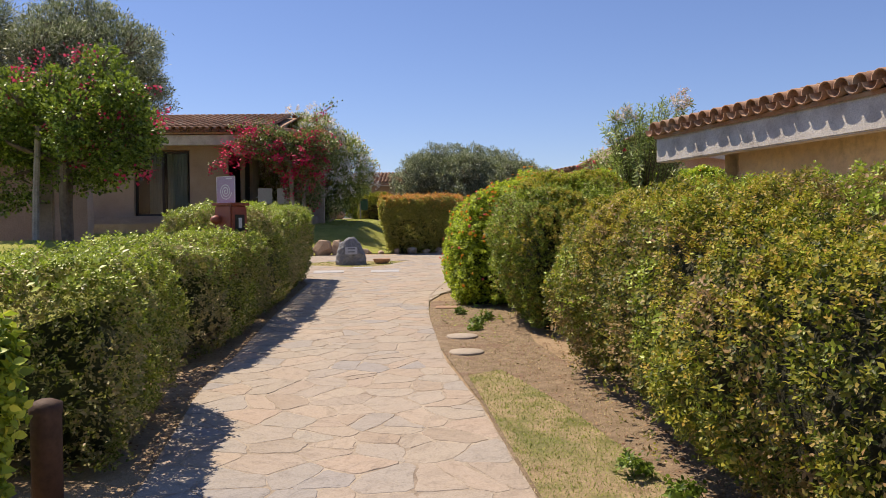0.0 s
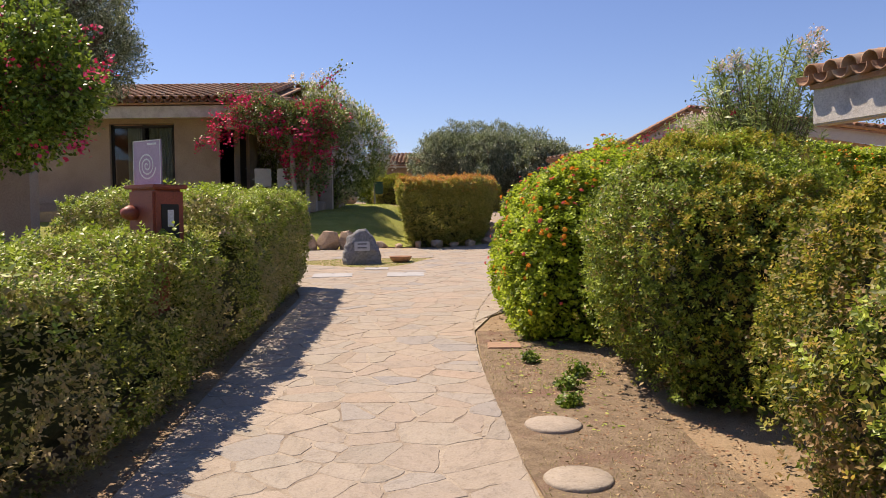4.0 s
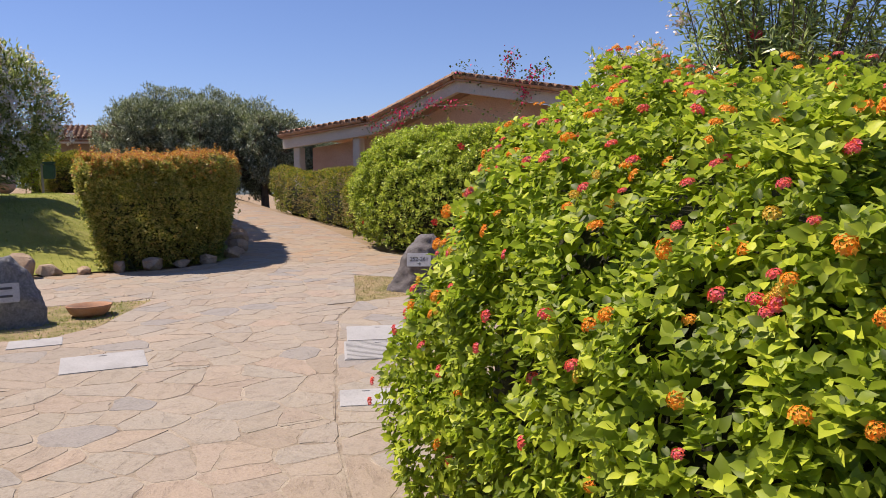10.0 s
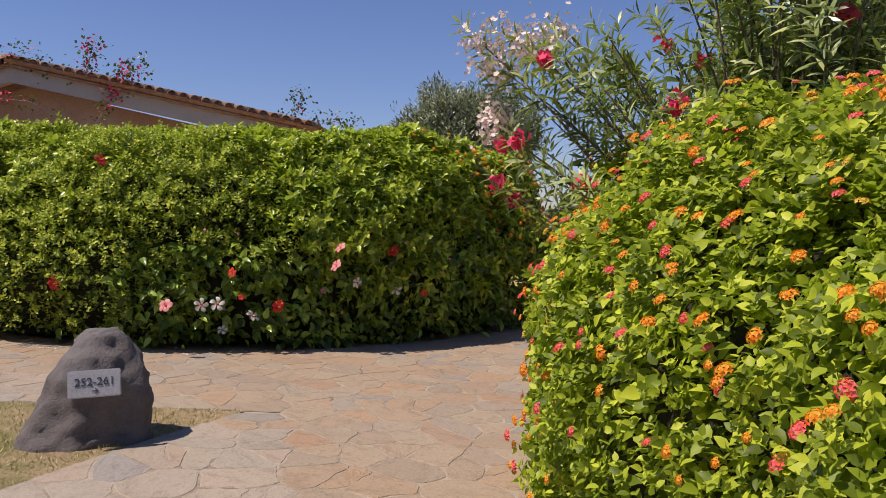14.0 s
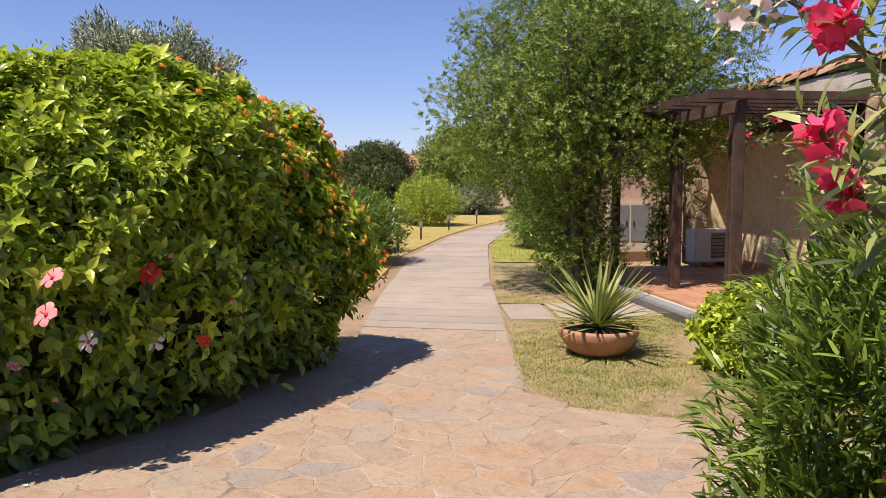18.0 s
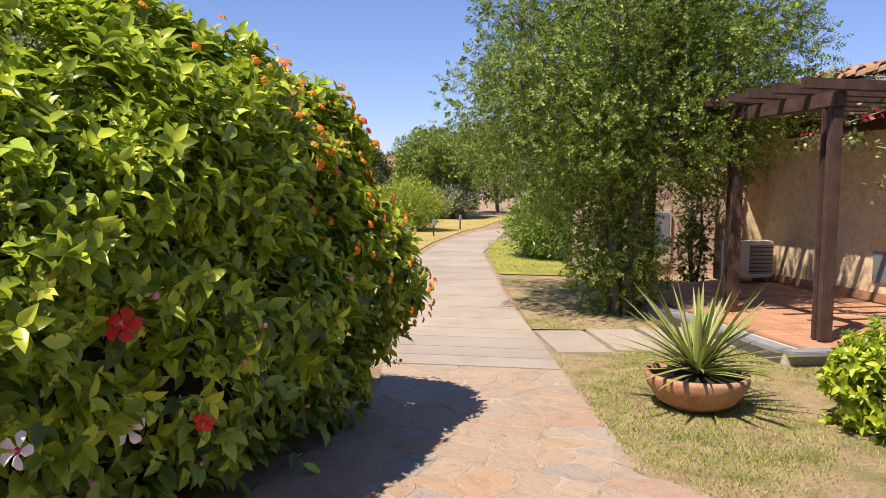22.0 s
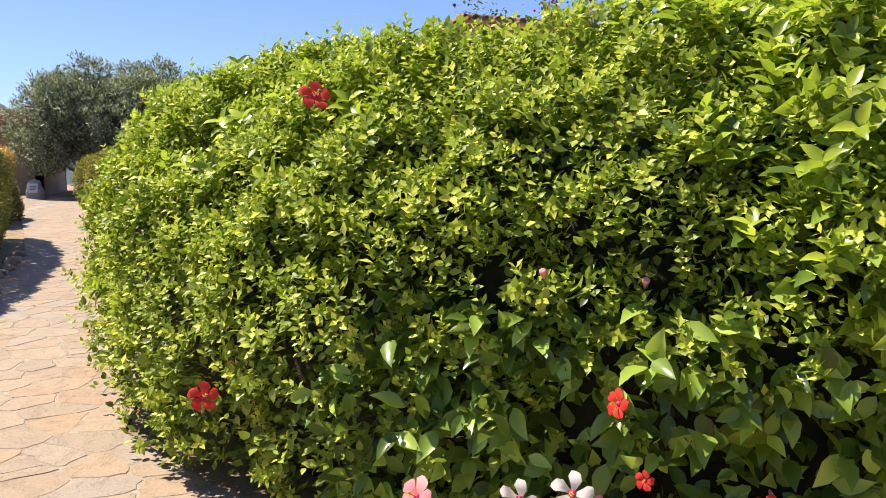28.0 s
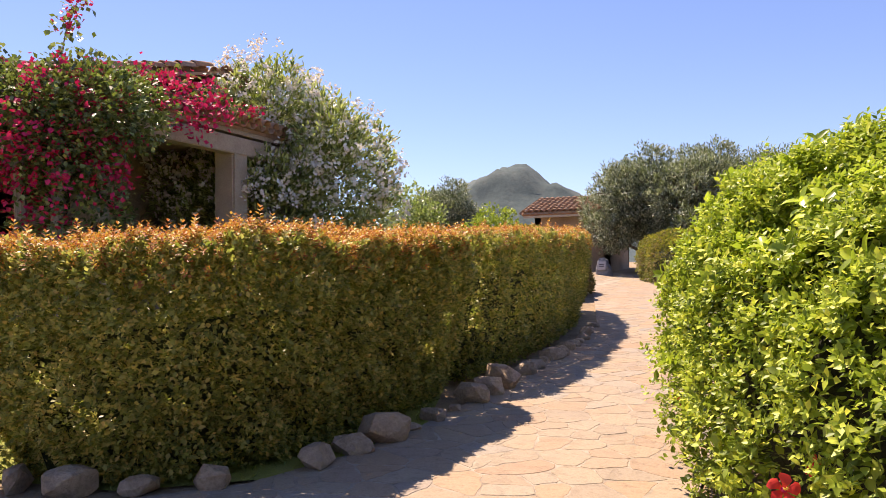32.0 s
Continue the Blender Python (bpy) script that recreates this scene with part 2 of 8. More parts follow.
M_ROCK = surface("grey_granite", [(0.15, 0.15, 0.16), (0.29, 0.29, 0.305), (0.46, 0.46, 0.475)], 28, 75, 0.85, 1.0, 0.03)
M_ROCK2 = surface("brown_granite", [(0.11, 0.095, 0.095), (0.17, 0.15, 0.15), (0.24, 0.205, 0.20)], 6, 60, 0.85, 0.9, 0.02, stain=(0.20, 0.19, 0.19))
M_BOULDER = surface("pinkish_granite", [(0.36, 0.25, 0.17), (0.52, 0.38, 0.27), (0.60, 0.48, 0.37)], 5, 40, 0.9, 0.9, 0.02, stain=(0.36, 0.29, 0.23), per_piece=0.4)
M_PLAQUE = surface("pale_plaque", [(0.46, 0.46, 0.48), (0.56, 0.56, 0.58)], 8, 80, 0.6, 0.1, 0.002)
M_INK = surface("dark_lettering", [(0.06, 0.06, 0.07), (0.09, 0.09, 0.10)], 8, 80, 0.7, 0.1, 0.001)
M_LILAC = surface("lilac_sign", [(0.42, 0.30, 0.42), (0.46, 0.34, 0.45)], 3, 80, 0.5, 0.05, 0.001)
M_WHITE = surface("white_paint", [(0.66, 0.66, 0.66), (0.76, 0.76, 0.75)], 5, 80, 0.6, 0.1, 0.001)
M_CREAM = surface("cream_wall", [(0.50, 0.44, 0.36), (0.60, 0.54, 0.46)], 2, 60, 0.9, 0.3, 0.006)
M_BEIGE = surface("beige_render", [(0.36, 0.28, 0.21), (0.48, 0.39, 0.30), (0.55, 0.46, 0.36)], 2, 50, 0.9, 0.4, 0.008, stain=(0.33, 0.26, 0.20))
M_REDBOX = surface("red_brown_metal", [(0.25, 0.058, 0.035), (0.33, 0.085, 0.05)], 6, 80, 0.5, 0.15, 0.002)
M_RED = surface("red_paint", [(0.40, 0.03, 0.02), (0.5, 0.05, 0.03)], 6, 80, 0.45, 0.1, 0.001)
M_BLACK = surface("black_metal", [(0.012, 0.012, 0.012), (0.025, 0.024, 0.022)], 8, 80, 0.5, 0.1, 0.001)
M_GREY = surface("grey_metal", [(0.22, 0.24, 0.26), (0.30, 0.32, 0.34)], 6, 80, 0.5, 0.1, 0.001, 0.3)
M_BIN = surface("green_bin", [(0.02, 0.07, 0.05), (0.03, 0.10, 0.07)], 6, 80, 0.5, 0.1, 0.001)
M_SLATE = surface("grey_slate_edge", [(0.20, 0.21, 0.22), (0.32, 0.33, 0.34)], 4, 60, 0.7, 0.3, 0.003)
M_RUBBLE = surface("rubble_stone", [(0.30, 0.22, 0.13), (0.46, 0.36, 0.24), (0.54, 0.45, 0.32)], 6, 40, 0.9, 0.8, 0.015, per_piece=0.4)
M_CURTAIN = surface("curtain", [(0.62, 0.62, 0.54), (0.74, 0.74, 0.66)], 4, 60, 0.9, 0.2, 0.003)
M_GLASS, _nt, _b = nodes_of("window_glass")
_b.inputs["Base Color"].default_value, _b.inputs["Roughness"].default_value, _b.inputs["Transmission Weight"].default_value = (0.75, 0.82, 0.8, 1), 0.02, 1.0
M_RUST = surface("brick_plate", [(0.34, 0.20, 0.13), (0.44, 0.28, 0.19)], 9, 60, 0.9, 0.4, 0.004)

# foliage
# brown patches made paler: light for the dim east face put into the colour
L_MYRTLE = leafy("hedge_leaf", [(0.12, 0.15, 0.025), (0.22, 0.25, 0.04), (0.34, 0.37, 0.06), (0.46, 0.46, 0.08)], patch=(0.42, 0.32, 0.17), patch_at=(0.42, 0.60), trans=0.42, rough=0.45, spec=0.2)
L_MYRTLE_T = leafy("hedge_new_leaf", [(0.20, 0.28, 0.03), (0.32, 0.41, 0.05), (0.44, 0.50, 0.08)], trans=0.45)
L_LENT = leafy("lentisk_leaf", [(0.055, 0.08, 0.015), (0.125, 0.155, 0.024), (0.245, 0.25, 0.037), (0.37, 0.32, 0.048)], patch=(0.31, 0.19, 0.09), patch_scale=1.6, patch_at=(0.5, 0.62), trans=0.38, rough=0.48, spec=0.25)
L_LENT_T = leafy("lentisk_new_leaf", [(0.40, 0.39, 0.04), (0.50, 0.40, 0.045), (0.50, 0.29, 0.06), (0.36, 0.41, 0.045)], trans=0.5, rough=0.5, spec=0.25)
L_LANT = leafy("lantana_leaf", [(0.14, 0.21, 0.022), (0.31, 0.41, 0.034), (0.45, 0.54, 0.045), (0.60, 0.65, 0.06)], trans=0.7, rough=0.5)
L_LANT_E = leafy("lantana_old_leaf", [(0.156, 0.237, 0.036), (0.312, 0.425, 0.060), (0.504, 0.562, 0.096), (0.456, 0.350, 0.108)], trans=0.45, rough=0.5)
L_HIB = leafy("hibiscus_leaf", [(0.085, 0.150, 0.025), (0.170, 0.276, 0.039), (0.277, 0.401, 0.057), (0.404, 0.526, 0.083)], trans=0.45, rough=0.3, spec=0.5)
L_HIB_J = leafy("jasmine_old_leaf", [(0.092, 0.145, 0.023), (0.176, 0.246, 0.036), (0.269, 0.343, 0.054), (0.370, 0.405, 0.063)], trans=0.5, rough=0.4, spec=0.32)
# brighter copy of the hibiscus leaf: sunlight on upper parts put into the colour
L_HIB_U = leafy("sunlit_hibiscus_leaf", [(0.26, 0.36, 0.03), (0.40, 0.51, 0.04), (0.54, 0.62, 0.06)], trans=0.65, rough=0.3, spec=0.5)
# bright jasmine copy for the outer, upper layer: its lit look is in the colour
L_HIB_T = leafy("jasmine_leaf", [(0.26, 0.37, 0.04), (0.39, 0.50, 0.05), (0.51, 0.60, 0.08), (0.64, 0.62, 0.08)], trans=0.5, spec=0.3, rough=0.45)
L_PHOT = leafy("photinia_leaf", [(0.245, 0.262, 0.072), (0.38, 0.38, 0.105), (0.50, 0.455, 0.14), (0.58, 0.41, 0.14)], trans=0.65, rough=0.4)
L_PHOT_T = leafy("photinia_new_leaf", [(0.58, 0.17, 0.07), (0.62, 0.24, 0.07), (0.62, 0.38, 0.07), (0.50, 0.46, 0.07)], trans=0.5, glow=(0.8, 0.3, 0.06), rough=0.5)
L_OLIVE = leafy("olive_leaf", [(0.09, 0.105, 0.07), (0.19, 0.215, 0.145), (0.34, 0.37, 0.26), (0.52, 0.54, 0.42)], trans=0.28, rough=0.5)
L_OLEA = leafy("oleander_leaf", [(0.13, 0.18, 0.05), (0.23, 0.30, 0.09), (0.36, 0.43, 0.15), (0.50, 0.54, 0.24)], trans=0.5, rough=0.32, spec=0.5)
L_OLEA_W = leafy("pale_oleander_leaf", [(0.17, 0.21, 0.07), (0.30, 0.34, 0.12), (0.46, 0.49, 0.20), (0.60, 0.61, 0.30)], trans=0.5, rough=0.4)
L_SPIKE = leafy("pittosporum_leaf", [(0.05, 0.10, 0.015), (0.11, 0.185, 0.028), (0.21, 0.29, 0.05)], trans=0.42, rough=0.35)
L_TREE = leafy("pomegranate_leaf", [(0.057, 0.097, 0.018), (0.114, 0.178, 0.029), (0.199, 0.286, 0.050), (0.314, 0.400, 0.088)], trans=0.45, rough=0.4, spec=0.32)
L_BOUG = leafy("bougainvillea_leaf", [(0.07, 0.10, 0.035), (0.13, 0.17, 0.06), (0.22, 0.27, 0.10), (0.33, 0.37, 0.16)], trans=0.35, rough=0.4)
L_DARK = leafy("dark_evergreen_leaf", [(0.035, 0.055, 0.018), (0.065, 0.095, 0.028), (0.12, 0.15, 0.05)], trans=0.25)
L_FIG = leafy("shrub_leaf", [(0.10, 0.17, 0.025), (0.18, 0.28, 0.045), (0.31, 0.42, 0.09)], trans=0.45, rough=0.38, spec=0.4)
L_YUCCA = leafy("yucca_leaf", [(0.26, 0.31, 0.08), (0.38, 0.42, 0.13), (0.52, 0.53, 0.21)], trans=0.2, rough=0.4)
L_DRY = leafy("dry_leaf", [(0.30, 0.11, 0.06), (0.36, 0.20, 0.11), (0.40, 0.28, 0.16)], trans=0.1, rough=0.8)
L_GRASS = leafy("grass_blade", [(0.19, 0.27, 0.04), (0.32, 0.40, 0.06), (0.46, 0.46, 0.12)], trans=0.3, rough=0.6)
L_GRASS_D = leafy("dry_grass_blade", [(0.30, 0.27, 0.08), (0.46, 0.38, 0.17), (0.60, 0.50, 0.28)], trans=0.25, rough=0.7)
P_PINK = petal("bougainvillea_bract", (0.70, 0.03, 0.13), (0.80, 0.09, 0.20))
P_CRIM = petal("crimson_bract", (0.60, 0.012, 0.10), (0.82, 0.05, 0.17))
P_RED = petal("red_petal", (0.75, 0.03, 0.02), (0.80, 0.07, 0.04))
P_ROSE = petal("pink_petal", (0.80, 0.25, 0.28), (0.84, 0.38, 0.38))
P_WHITE = petal("white_petal", (0.86, 0.78, 0.71), (0.90, 0.86, 0.79))
P_BLUSH = petal("blush_white_petal", (0.86, 0.66, 0.62), (0.90, 0.80, 0.76))
P_HOT = petal("deep_pink_petal", (0.78, 0.03, 0.12), (0.86, 0.10, 0.22))
P_ORANGE = petal("orange_floret", (0.95, 0.28, 0.015), (0.95, 0.46, 0.05))
P_CORAL = petal("coral_floret", (0.92, 0.14, 0.07), (0.90, 0.17, 0.22))
P_YELLOW = petal("yellow_stamen", (0.75, 0.48, 0.05), (0.8, 0.55, 0.10))


# ---- building helpers ----
def sm(v, a, b):
    v = min(1.0, max(0.0, (v - a) / (b - a)))
    return v * v * (3 - 2 * v)


def ground_z(x, y):
    """Height of the ground: it climbs ahead, runs level to the east, with a raised lawn on the west side."""
    s = sm(x, 1.5, 6.5)
    z = (1 - s) * 0.042 * min(y, 60) + s * 0.64
    west = 0.85 * sm(-x, 3.9, 6.5) * (1 - sm(y, 13.0, 14.6)) + 0.65 * sm(y, 20.5, 24.5) * sm(-x, 1.2, 3.2) * (1 - sm(y, 30, 52))
    return z + west


def mesh_of(name, bm, mat):
    me = bpy.data.meshes.new(name)
    bm.to_mesh(me)
    bm.free()
    if mat:
        me.materials.append(mat)
    return me


def thing(name, at=(0, 0, 0), label="", category="", group="", rz=0.0):
    ob = new(name)
    ob.matrix_basis = pose(*at, 0, 0, rz)
    return tagged(ob, label, category, group)


def part(name, bm, material, parent, label="", at=None):
    """A bmesh, or a ready mesh, as one object under its thing, in the thing's own axes."""
    me = bm if isinstance(bm, bpy.types.Mesh) else mesh_of(name, bm, material)
    ob = new(name, me)
    ob.parent = parent
    if at is not None:
        ob.matrix_basis = at
    if label:
        ob["label"] = label
    return ob


def setting(name, bm, material, label="", category=""):
    return tagged(new(name, bm if isinstance(bm, bpy.types.Mesh) else mesh_of(name, bm, material)), label, category, kind="structure")


def box(bm, c, s, m=None, bevel=0.0):
    """A box with its centre and size; m: a turn about that centre; bevel: rounded edges."""
    mat = Matrix.Translation(c) @ (m or Matrix.Identity(4)) @ Matrix.Diagonal((*s, 1))
    made = bmesh.ops.create_cube(bm, size=1.0, matrix=mat)
    if bevel:
        edges = list({e for v in made["verts"] for e in v.link_edges})
        bmesh.ops.bevel(bm, geom=edges, offset=bevel, segments=2, affect="EDGES")
    return bm


def boxed(c, s, bevel=0.0, m=None):
    return box(bmesh.new(), c, s, m, bevel)


def prism(points, z0, z1, bm=None):
    """An upright prism on a plan outline; z0, z1: numbers, or a height for each point."""
    bm = bm or bmesh.new()
    n = len(points)
    lo = [bm.verts.new((*p, z0[i] if isinstance(z0, (list, tuple)) else z0)) for i, p in enumerate(points)]
    hi = [bm.verts.new((*p, z1[i] if isinstance(z1, (list, tuple)) else z1)) for i, p in enumerate(points)]
    bm.faces.new(hi)
    bm.faces.new(lo[::-1])
    for i in range(n):
        j = (i + 1) % n
        bm.faces.new((lo[i], lo[j], hi[j], hi[i]))
    bmesh.ops.recalc_face_normals(bm, faces=bm.faces)
    return bm


def tube(bm, pts, r0, r1, sides=7, wob=0.0):
    """A tapered limb through points."""
    pts = [Vector(p) for p in pts]
    rings = []
    for i, p in enumerate(pts):
        d = (pts[min(i + 1, len(pts) - 1)] - pts[max(i - 1, 0)]).normalized()
        a = d.orthogonal().normalized()
        b = d.cross(a)
        r = r0 + (r1 - r0) * i / (len(pts) - 1)
        rings.append([bm.verts.new(p + (a * math.cos(k * math.tau / sides) + b * math.sin(k * math.tau / sides)) * r * (1 + wob * random.uniform(-1, 1))) for k in range(sides)])
    for u, v in zip(rings, rings[1:]):
        for k in range(sides):
            bm.faces.new((u[k], u[(k + 1) % sides], v[(k + 1) % sides], v[k]))
    bm.faces.new(rings[0][::-1])
    bm.faces.new(rings[-1])
    return bm


def lathe(profile, sides=32, bm=None):
    """A turned body from (radius, z) points."""
    bm = bm or bmesh.new()
    rings = [[bm.verts.new((r * math.cos(k * math.tau / sides), r * math.sin(k * math.tau / sides), z)) for k in range(sides)] for r, z in profile]
    for u, v in zip(rings, rings[1:]):
        for k in range(sides):
            bm.faces.new((u[k], u[(k + 1) % sides], v[(k + 1) % sides], v[k]))
    bm.faces.new(rings[0][::-1])
    bm.faces.new(rings[-1])
    for f in bm.faces:
        f.smooth = True
    return bm


def rock(size, seed, rough=0.22, level=3, cut=0.12):
    """A rough stone of that size, sitting on z = 0 with a little of it sunk."""
    bm = bmesh.new()
    bmesh.ops.create_icosphere(bm, subdivisions=level, radius=1.0)
    off = Vector((seed * 7.3, seed * 3.1, seed * 1.7))
    for v in bm.verts:
        n = noise.noise(v.co * 1.1 + off) * rough + noise.noise(v.co * 2.7 + off) * rough * 0.45 + noise.noise(v.co * 7 + off) * rough * 0.14
        p = v.co.normalized()
        q = max(abs(p.x), abs(p.y), abs(p.z))
        p = p * (1 + n) * (0.62 + 0.38 / max(q, 0.6) * 0.75)
        v.co = Vector((p.x * size[0] / 2, p.y * size[1] / 2, (p.z * 0.5 + 0.5) * size[2] - cut * size[2]))
    for f in bm.faces:
        f.smooth = True
    return bm


def boulder(size, seed, cut=0.1):
    """An angular stone: the hull of scattered points with worn edges."""
    rnd = random.Random(seed)
    bm = bmesh.new()
    for _ in range(26):
        d = Vector((rnd.gauss(0, 1), rnd.gauss(0, 1), rnd.gauss(0, 1))).normalized()
        k = rnd.uniform(0.82, 1.0) / max(abs(d.x), abs(d.y), abs(d.z)) ** 0.55
        bm.verts.new((d.x * k * size[0] / 2, d.y * k * size[1] / 2, (d.z * k * 0.5 + 0.5) * size[2] - cut * size[2]))
    hull = bmesh.ops.convex_hull(bm, input=bm.verts)
    bmesh.ops.delete(bm, geom=list({g for g in hull["geom_interior"] + hull["geom_unused"] if isinstance(g, bmesh.types.BMVert)}), context="VERTS")
    bmesh.ops.bevel(bm, geom=bm.edges[:], offset=min(size) * 0.06, segments=1, affect="EDGES", clamp_overlap=True)
    for v in bm.verts:
        v.co += v.co.normalized() * noise.noise(v.co * 9 + Vector((seed, 0, 0))) * min(size) * 0.05
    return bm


# ---- leaves by the thousand ----
rng = np.random.default_rng(7)
T_LEAF2 = (np.array([(0, 0, 0), (0.30, 0.45, 0.06), (0, 1, -0.06), (-0.30, 0.45, 0.06)]), [(0, 1, 2), (0, 2, 3)])
T_OVATE = (np.array([(0, 0, 0), (0, .36, -.05), (0, .7, -.06), (0, 1, -.18), (.30, .26, .05), (.29, .58, .03), (-.30, .26, .05), (-.29, .58, .03)]),
           [(0, 4, 1), (4, 5, 2, 1), (5, 3, 2), (0, 1, 6), (6, 1, 2, 7), (7, 2, 3)])
T_LANCE = (np.array([(0, 0, 0), (.085, .38, .02), (.07, .72, -.02), (0, 1, -.12), (-.07, .72, -.02), (-.085, .38, .02)]), [(0, 1, 4, 5), (1, 2, 4), (2, 3, 4)])
T_NEEDLE = (np.array([(0, 0, 0), (.10, .45, .03), (0, 1, -.08), (-.10, .45, .03)]), [(0, 1, 2, 3)])
T_HIB = (np.array([(0, 0, 0), (.19, .2, .06), (.255, .42, .07), (.17, .72, .02), (0, 1, -.2), (-.17, .72, .02), (-.255, .42, .07), (-.19, .2, .06), (0, .4, -.03), (0, .72, -.07)]),
         [(0, 1, 2, 8), (8, 2, 3, 9), (9, 3, 4), (9, 4, 5), (8, 9, 5, 6), (0, 8, 6, 7)])
_f5 = [(math.cos(a), math.sin(a)) for a in np.linspace(0, math.tau, 11)[:-1]]
T_BLOSSOM = (np.array([(0, 0, 0)] + [(x * (1.0 if i % 2 == 0 else 0.66), y * (1.0 if i % 2 == 0 else 0.66), 0.25 if i % 2 == 0 else 0.1) for i, (x, y) in enumerate(_f5)]),
             [(0, 1 + (2 * k - 1) % 10, 1 + 2 * k, 1 + (2 * k + 1) % 10) for k in range(5)])


def unit(v):
    return v / np.maximum(np.linalg.norm(v, axis=-1, keepdims=True), 1e-9)


def sprig_of(leaf, pairs, leaf_len, open_out=0.5, per=2, seed=1):
    """A shoot one long: leaves in turns round it, smaller towards its tip."""
    rnd = random.Random(seed)
    lv, lf = leaf
    vs, fs = [], []
    for k in range(pairs):
        h = (k + 0.6) / pairs * 0.8
        ln = leaf_len * (1.0 - 0.45 * k / pairs) * rnd.uniform(0.85, 1.15)
        tilt = 0.15 + (1.25 - open_out) * (k + 0.5) / pairs
        for j in range(per):
            a = j * math.tau / per + k * math.pi / per + rnd.uniform(-.3, .3)
            rad = np.array([math.cos(a), 0, math.sin(a)])
            d = rad * math.cos(tilt) + np.array([0, math.sin(tilt), 0])
            nn = np.array([0, math.cos(tilt), 0]) - rad * math.sin(tilt)
            s = np.cross(d, nn)
            o = len(vs)
            for x, y, z in lv:
                vs.append(np.array([0, h, 0]) + ln * (x * s + y * d + z * nn))
            fs += [tuple(i + o for i in f) for f in lf]
    return np.array(vs), fs


def leaves(name, mat, pts, nrm, tmpl, size, out=0.7, up=0.25, rand=0.8, face_up=1.0, width=1.0, face_out=0.45):
    """One mesh of many leaves at points, each pointing partly outwards, partly up, partly at random."""
    n = len(pts)
    lng = unit(nrm * out + rng.normal(size=(n, 3)) * rand * 0.6 + np.array([0, 0, up]))
    fac = nrm * face_out + np.array([0, 0, face_up]) + rng.normal(size=(n, 3)) * 0.38
    fac = unit(fac - (fac * lng).sum(1, keepdims=True) * lng)
    side = np.cross(lng, fac)
    s = rng.uniform(size[0], size[1], n)[:, None, None]
    tv, tf = tmpl
    v = pts[:, None, :] + s * (tv[None, :, 0:1] * width * side[:, None, :] + tv[None, :, 1:2] * lng[:, None, :] + tv[None, :, 2:3] * fac[:, None, :])
    return raw_mesh(name, v.reshape(-1, 3), tf, n, len(tv), mat)


def raw_mesh(name, v, tf, n, k, mat):
    me = bpy.data.meshes.new(name)
    loops = np.concatenate([np.array(f) for f in tf])
    starts = np.cumsum([0] + [len(f) for f in tf])[:-1]
    per = len(loops)
    me.vertices.add(len(v))
    me.vertices.foreach_set("co", v.astype(np.float32).ravel())
    me.loops.add(per * n)
    me.loops.foreach_set("vertex_index", (loops[None, :] + k * np.arange(n)[:, None]).astype(np.int32).ravel())
    me.polygons.add(len(tf) * n)
    me.polygons.foreach_set("loop_start", (starts[None, :] + per * np.arange(n)[:, None]).astype(np.int32).ravel())
    me.update(calc_edges=True)
    me.materials.append(mat)
    return me


SPRIG_S = sprig_of(T_LEAF2, 4, 0.55, 0.55, 2, 1)
SPRIG_O = sprig_of(T_OVATE, 3, 0.75, 0.6, 2, 2)
SPRIG_J = sprig_of(T_LEAF2, 4, 0.5, 0.5, 2, 3)
SPRIG_L = sprig_of(T_LANCE, 4, 0.62, 0.45, 3, 4)
SPRIG_H = sprig_of(T_HIB, 3, 0.8, 0.7, 3, 5)
SPRIG_V = sprig_of(T_LEAF2, 6, 0.3, 0.6, 2, 6)


def smooth_loop(pts, n=90, rounds=2):
    """A closed outline, its corners cut, with n even points; anticlockwise."""
    p = np.array(pts, float)
    if np.sum(p[:, 0] * np.roll(p[:, 1], -1) - np.roll(p[:, 0], -1) * p[:, 1]) < 0:
        p = p[::-1]
    for _ in range(rounds):
        q = np.roll(p, -1, 0)
        p = np.stack([p * .75 + q * .25, p * .25 + q * .75], 1).reshape(-1, 2)
    q = np.vstack([p, p[:1]])
    d = np.concatenate([[0], np.cumsum(np.linalg.norm(np.diff(q, axis=0), axis=1))])
    s = np.linspace(0, d[-1], n, endpoint=False)
    return np.stack([np.interp(s, d, q[:, 0]), np.interp(s, d, q[:, 1])], 1)


def edge_distance(P, loop):
    """For each plan point: is it inside the outline, its distance to it and the way out."""
    A, B = loop, np.roll(loop, -1, 0)
    inside = np.zeros(len(P), bool)
    best = np.full(len(P), 1e9)
    way = np.zeros((len(P), 2))
    for a, b in zip(A, B):
        ab = b - a
        t = np.clip(((P - a) @ ab) / max(ab @ ab, 1e-12), 0, 1)
        c = a + t[:, None] * ab
        d = np.linalg.norm(P - c, axis=1)
        m = d < best
        best[m] = d[m]
        nn = np.array([ab[1], -ab[0]]) / max(np.linalg.norm(ab), 1e-9)
        way[m] = nn
        cond = ((a[1] > P[:, 1]) != (b[1] > P[:, 1]))
        if abs(ab[1]) > 1e-12:
            inside ^= cond & (P[:, 0] < ab[0] * (P[:, 1] - a[1]) / ab[1] + a[0])
    return inside, best, way


def lumps(P, scale, seed):
    """Smooth bumps over space, about -1 to 1."""
    r = np.random.default_rng(seed)
    out = np.zeros(len(P))
    for k in range(7):
        w = unit(r.normal(size=(1, 3)))[0] * scale * r.uniform(0.6, 1.7)
        out += np.sin(P @ w + r.uniform(0, 6.28))
    return out / 3.2


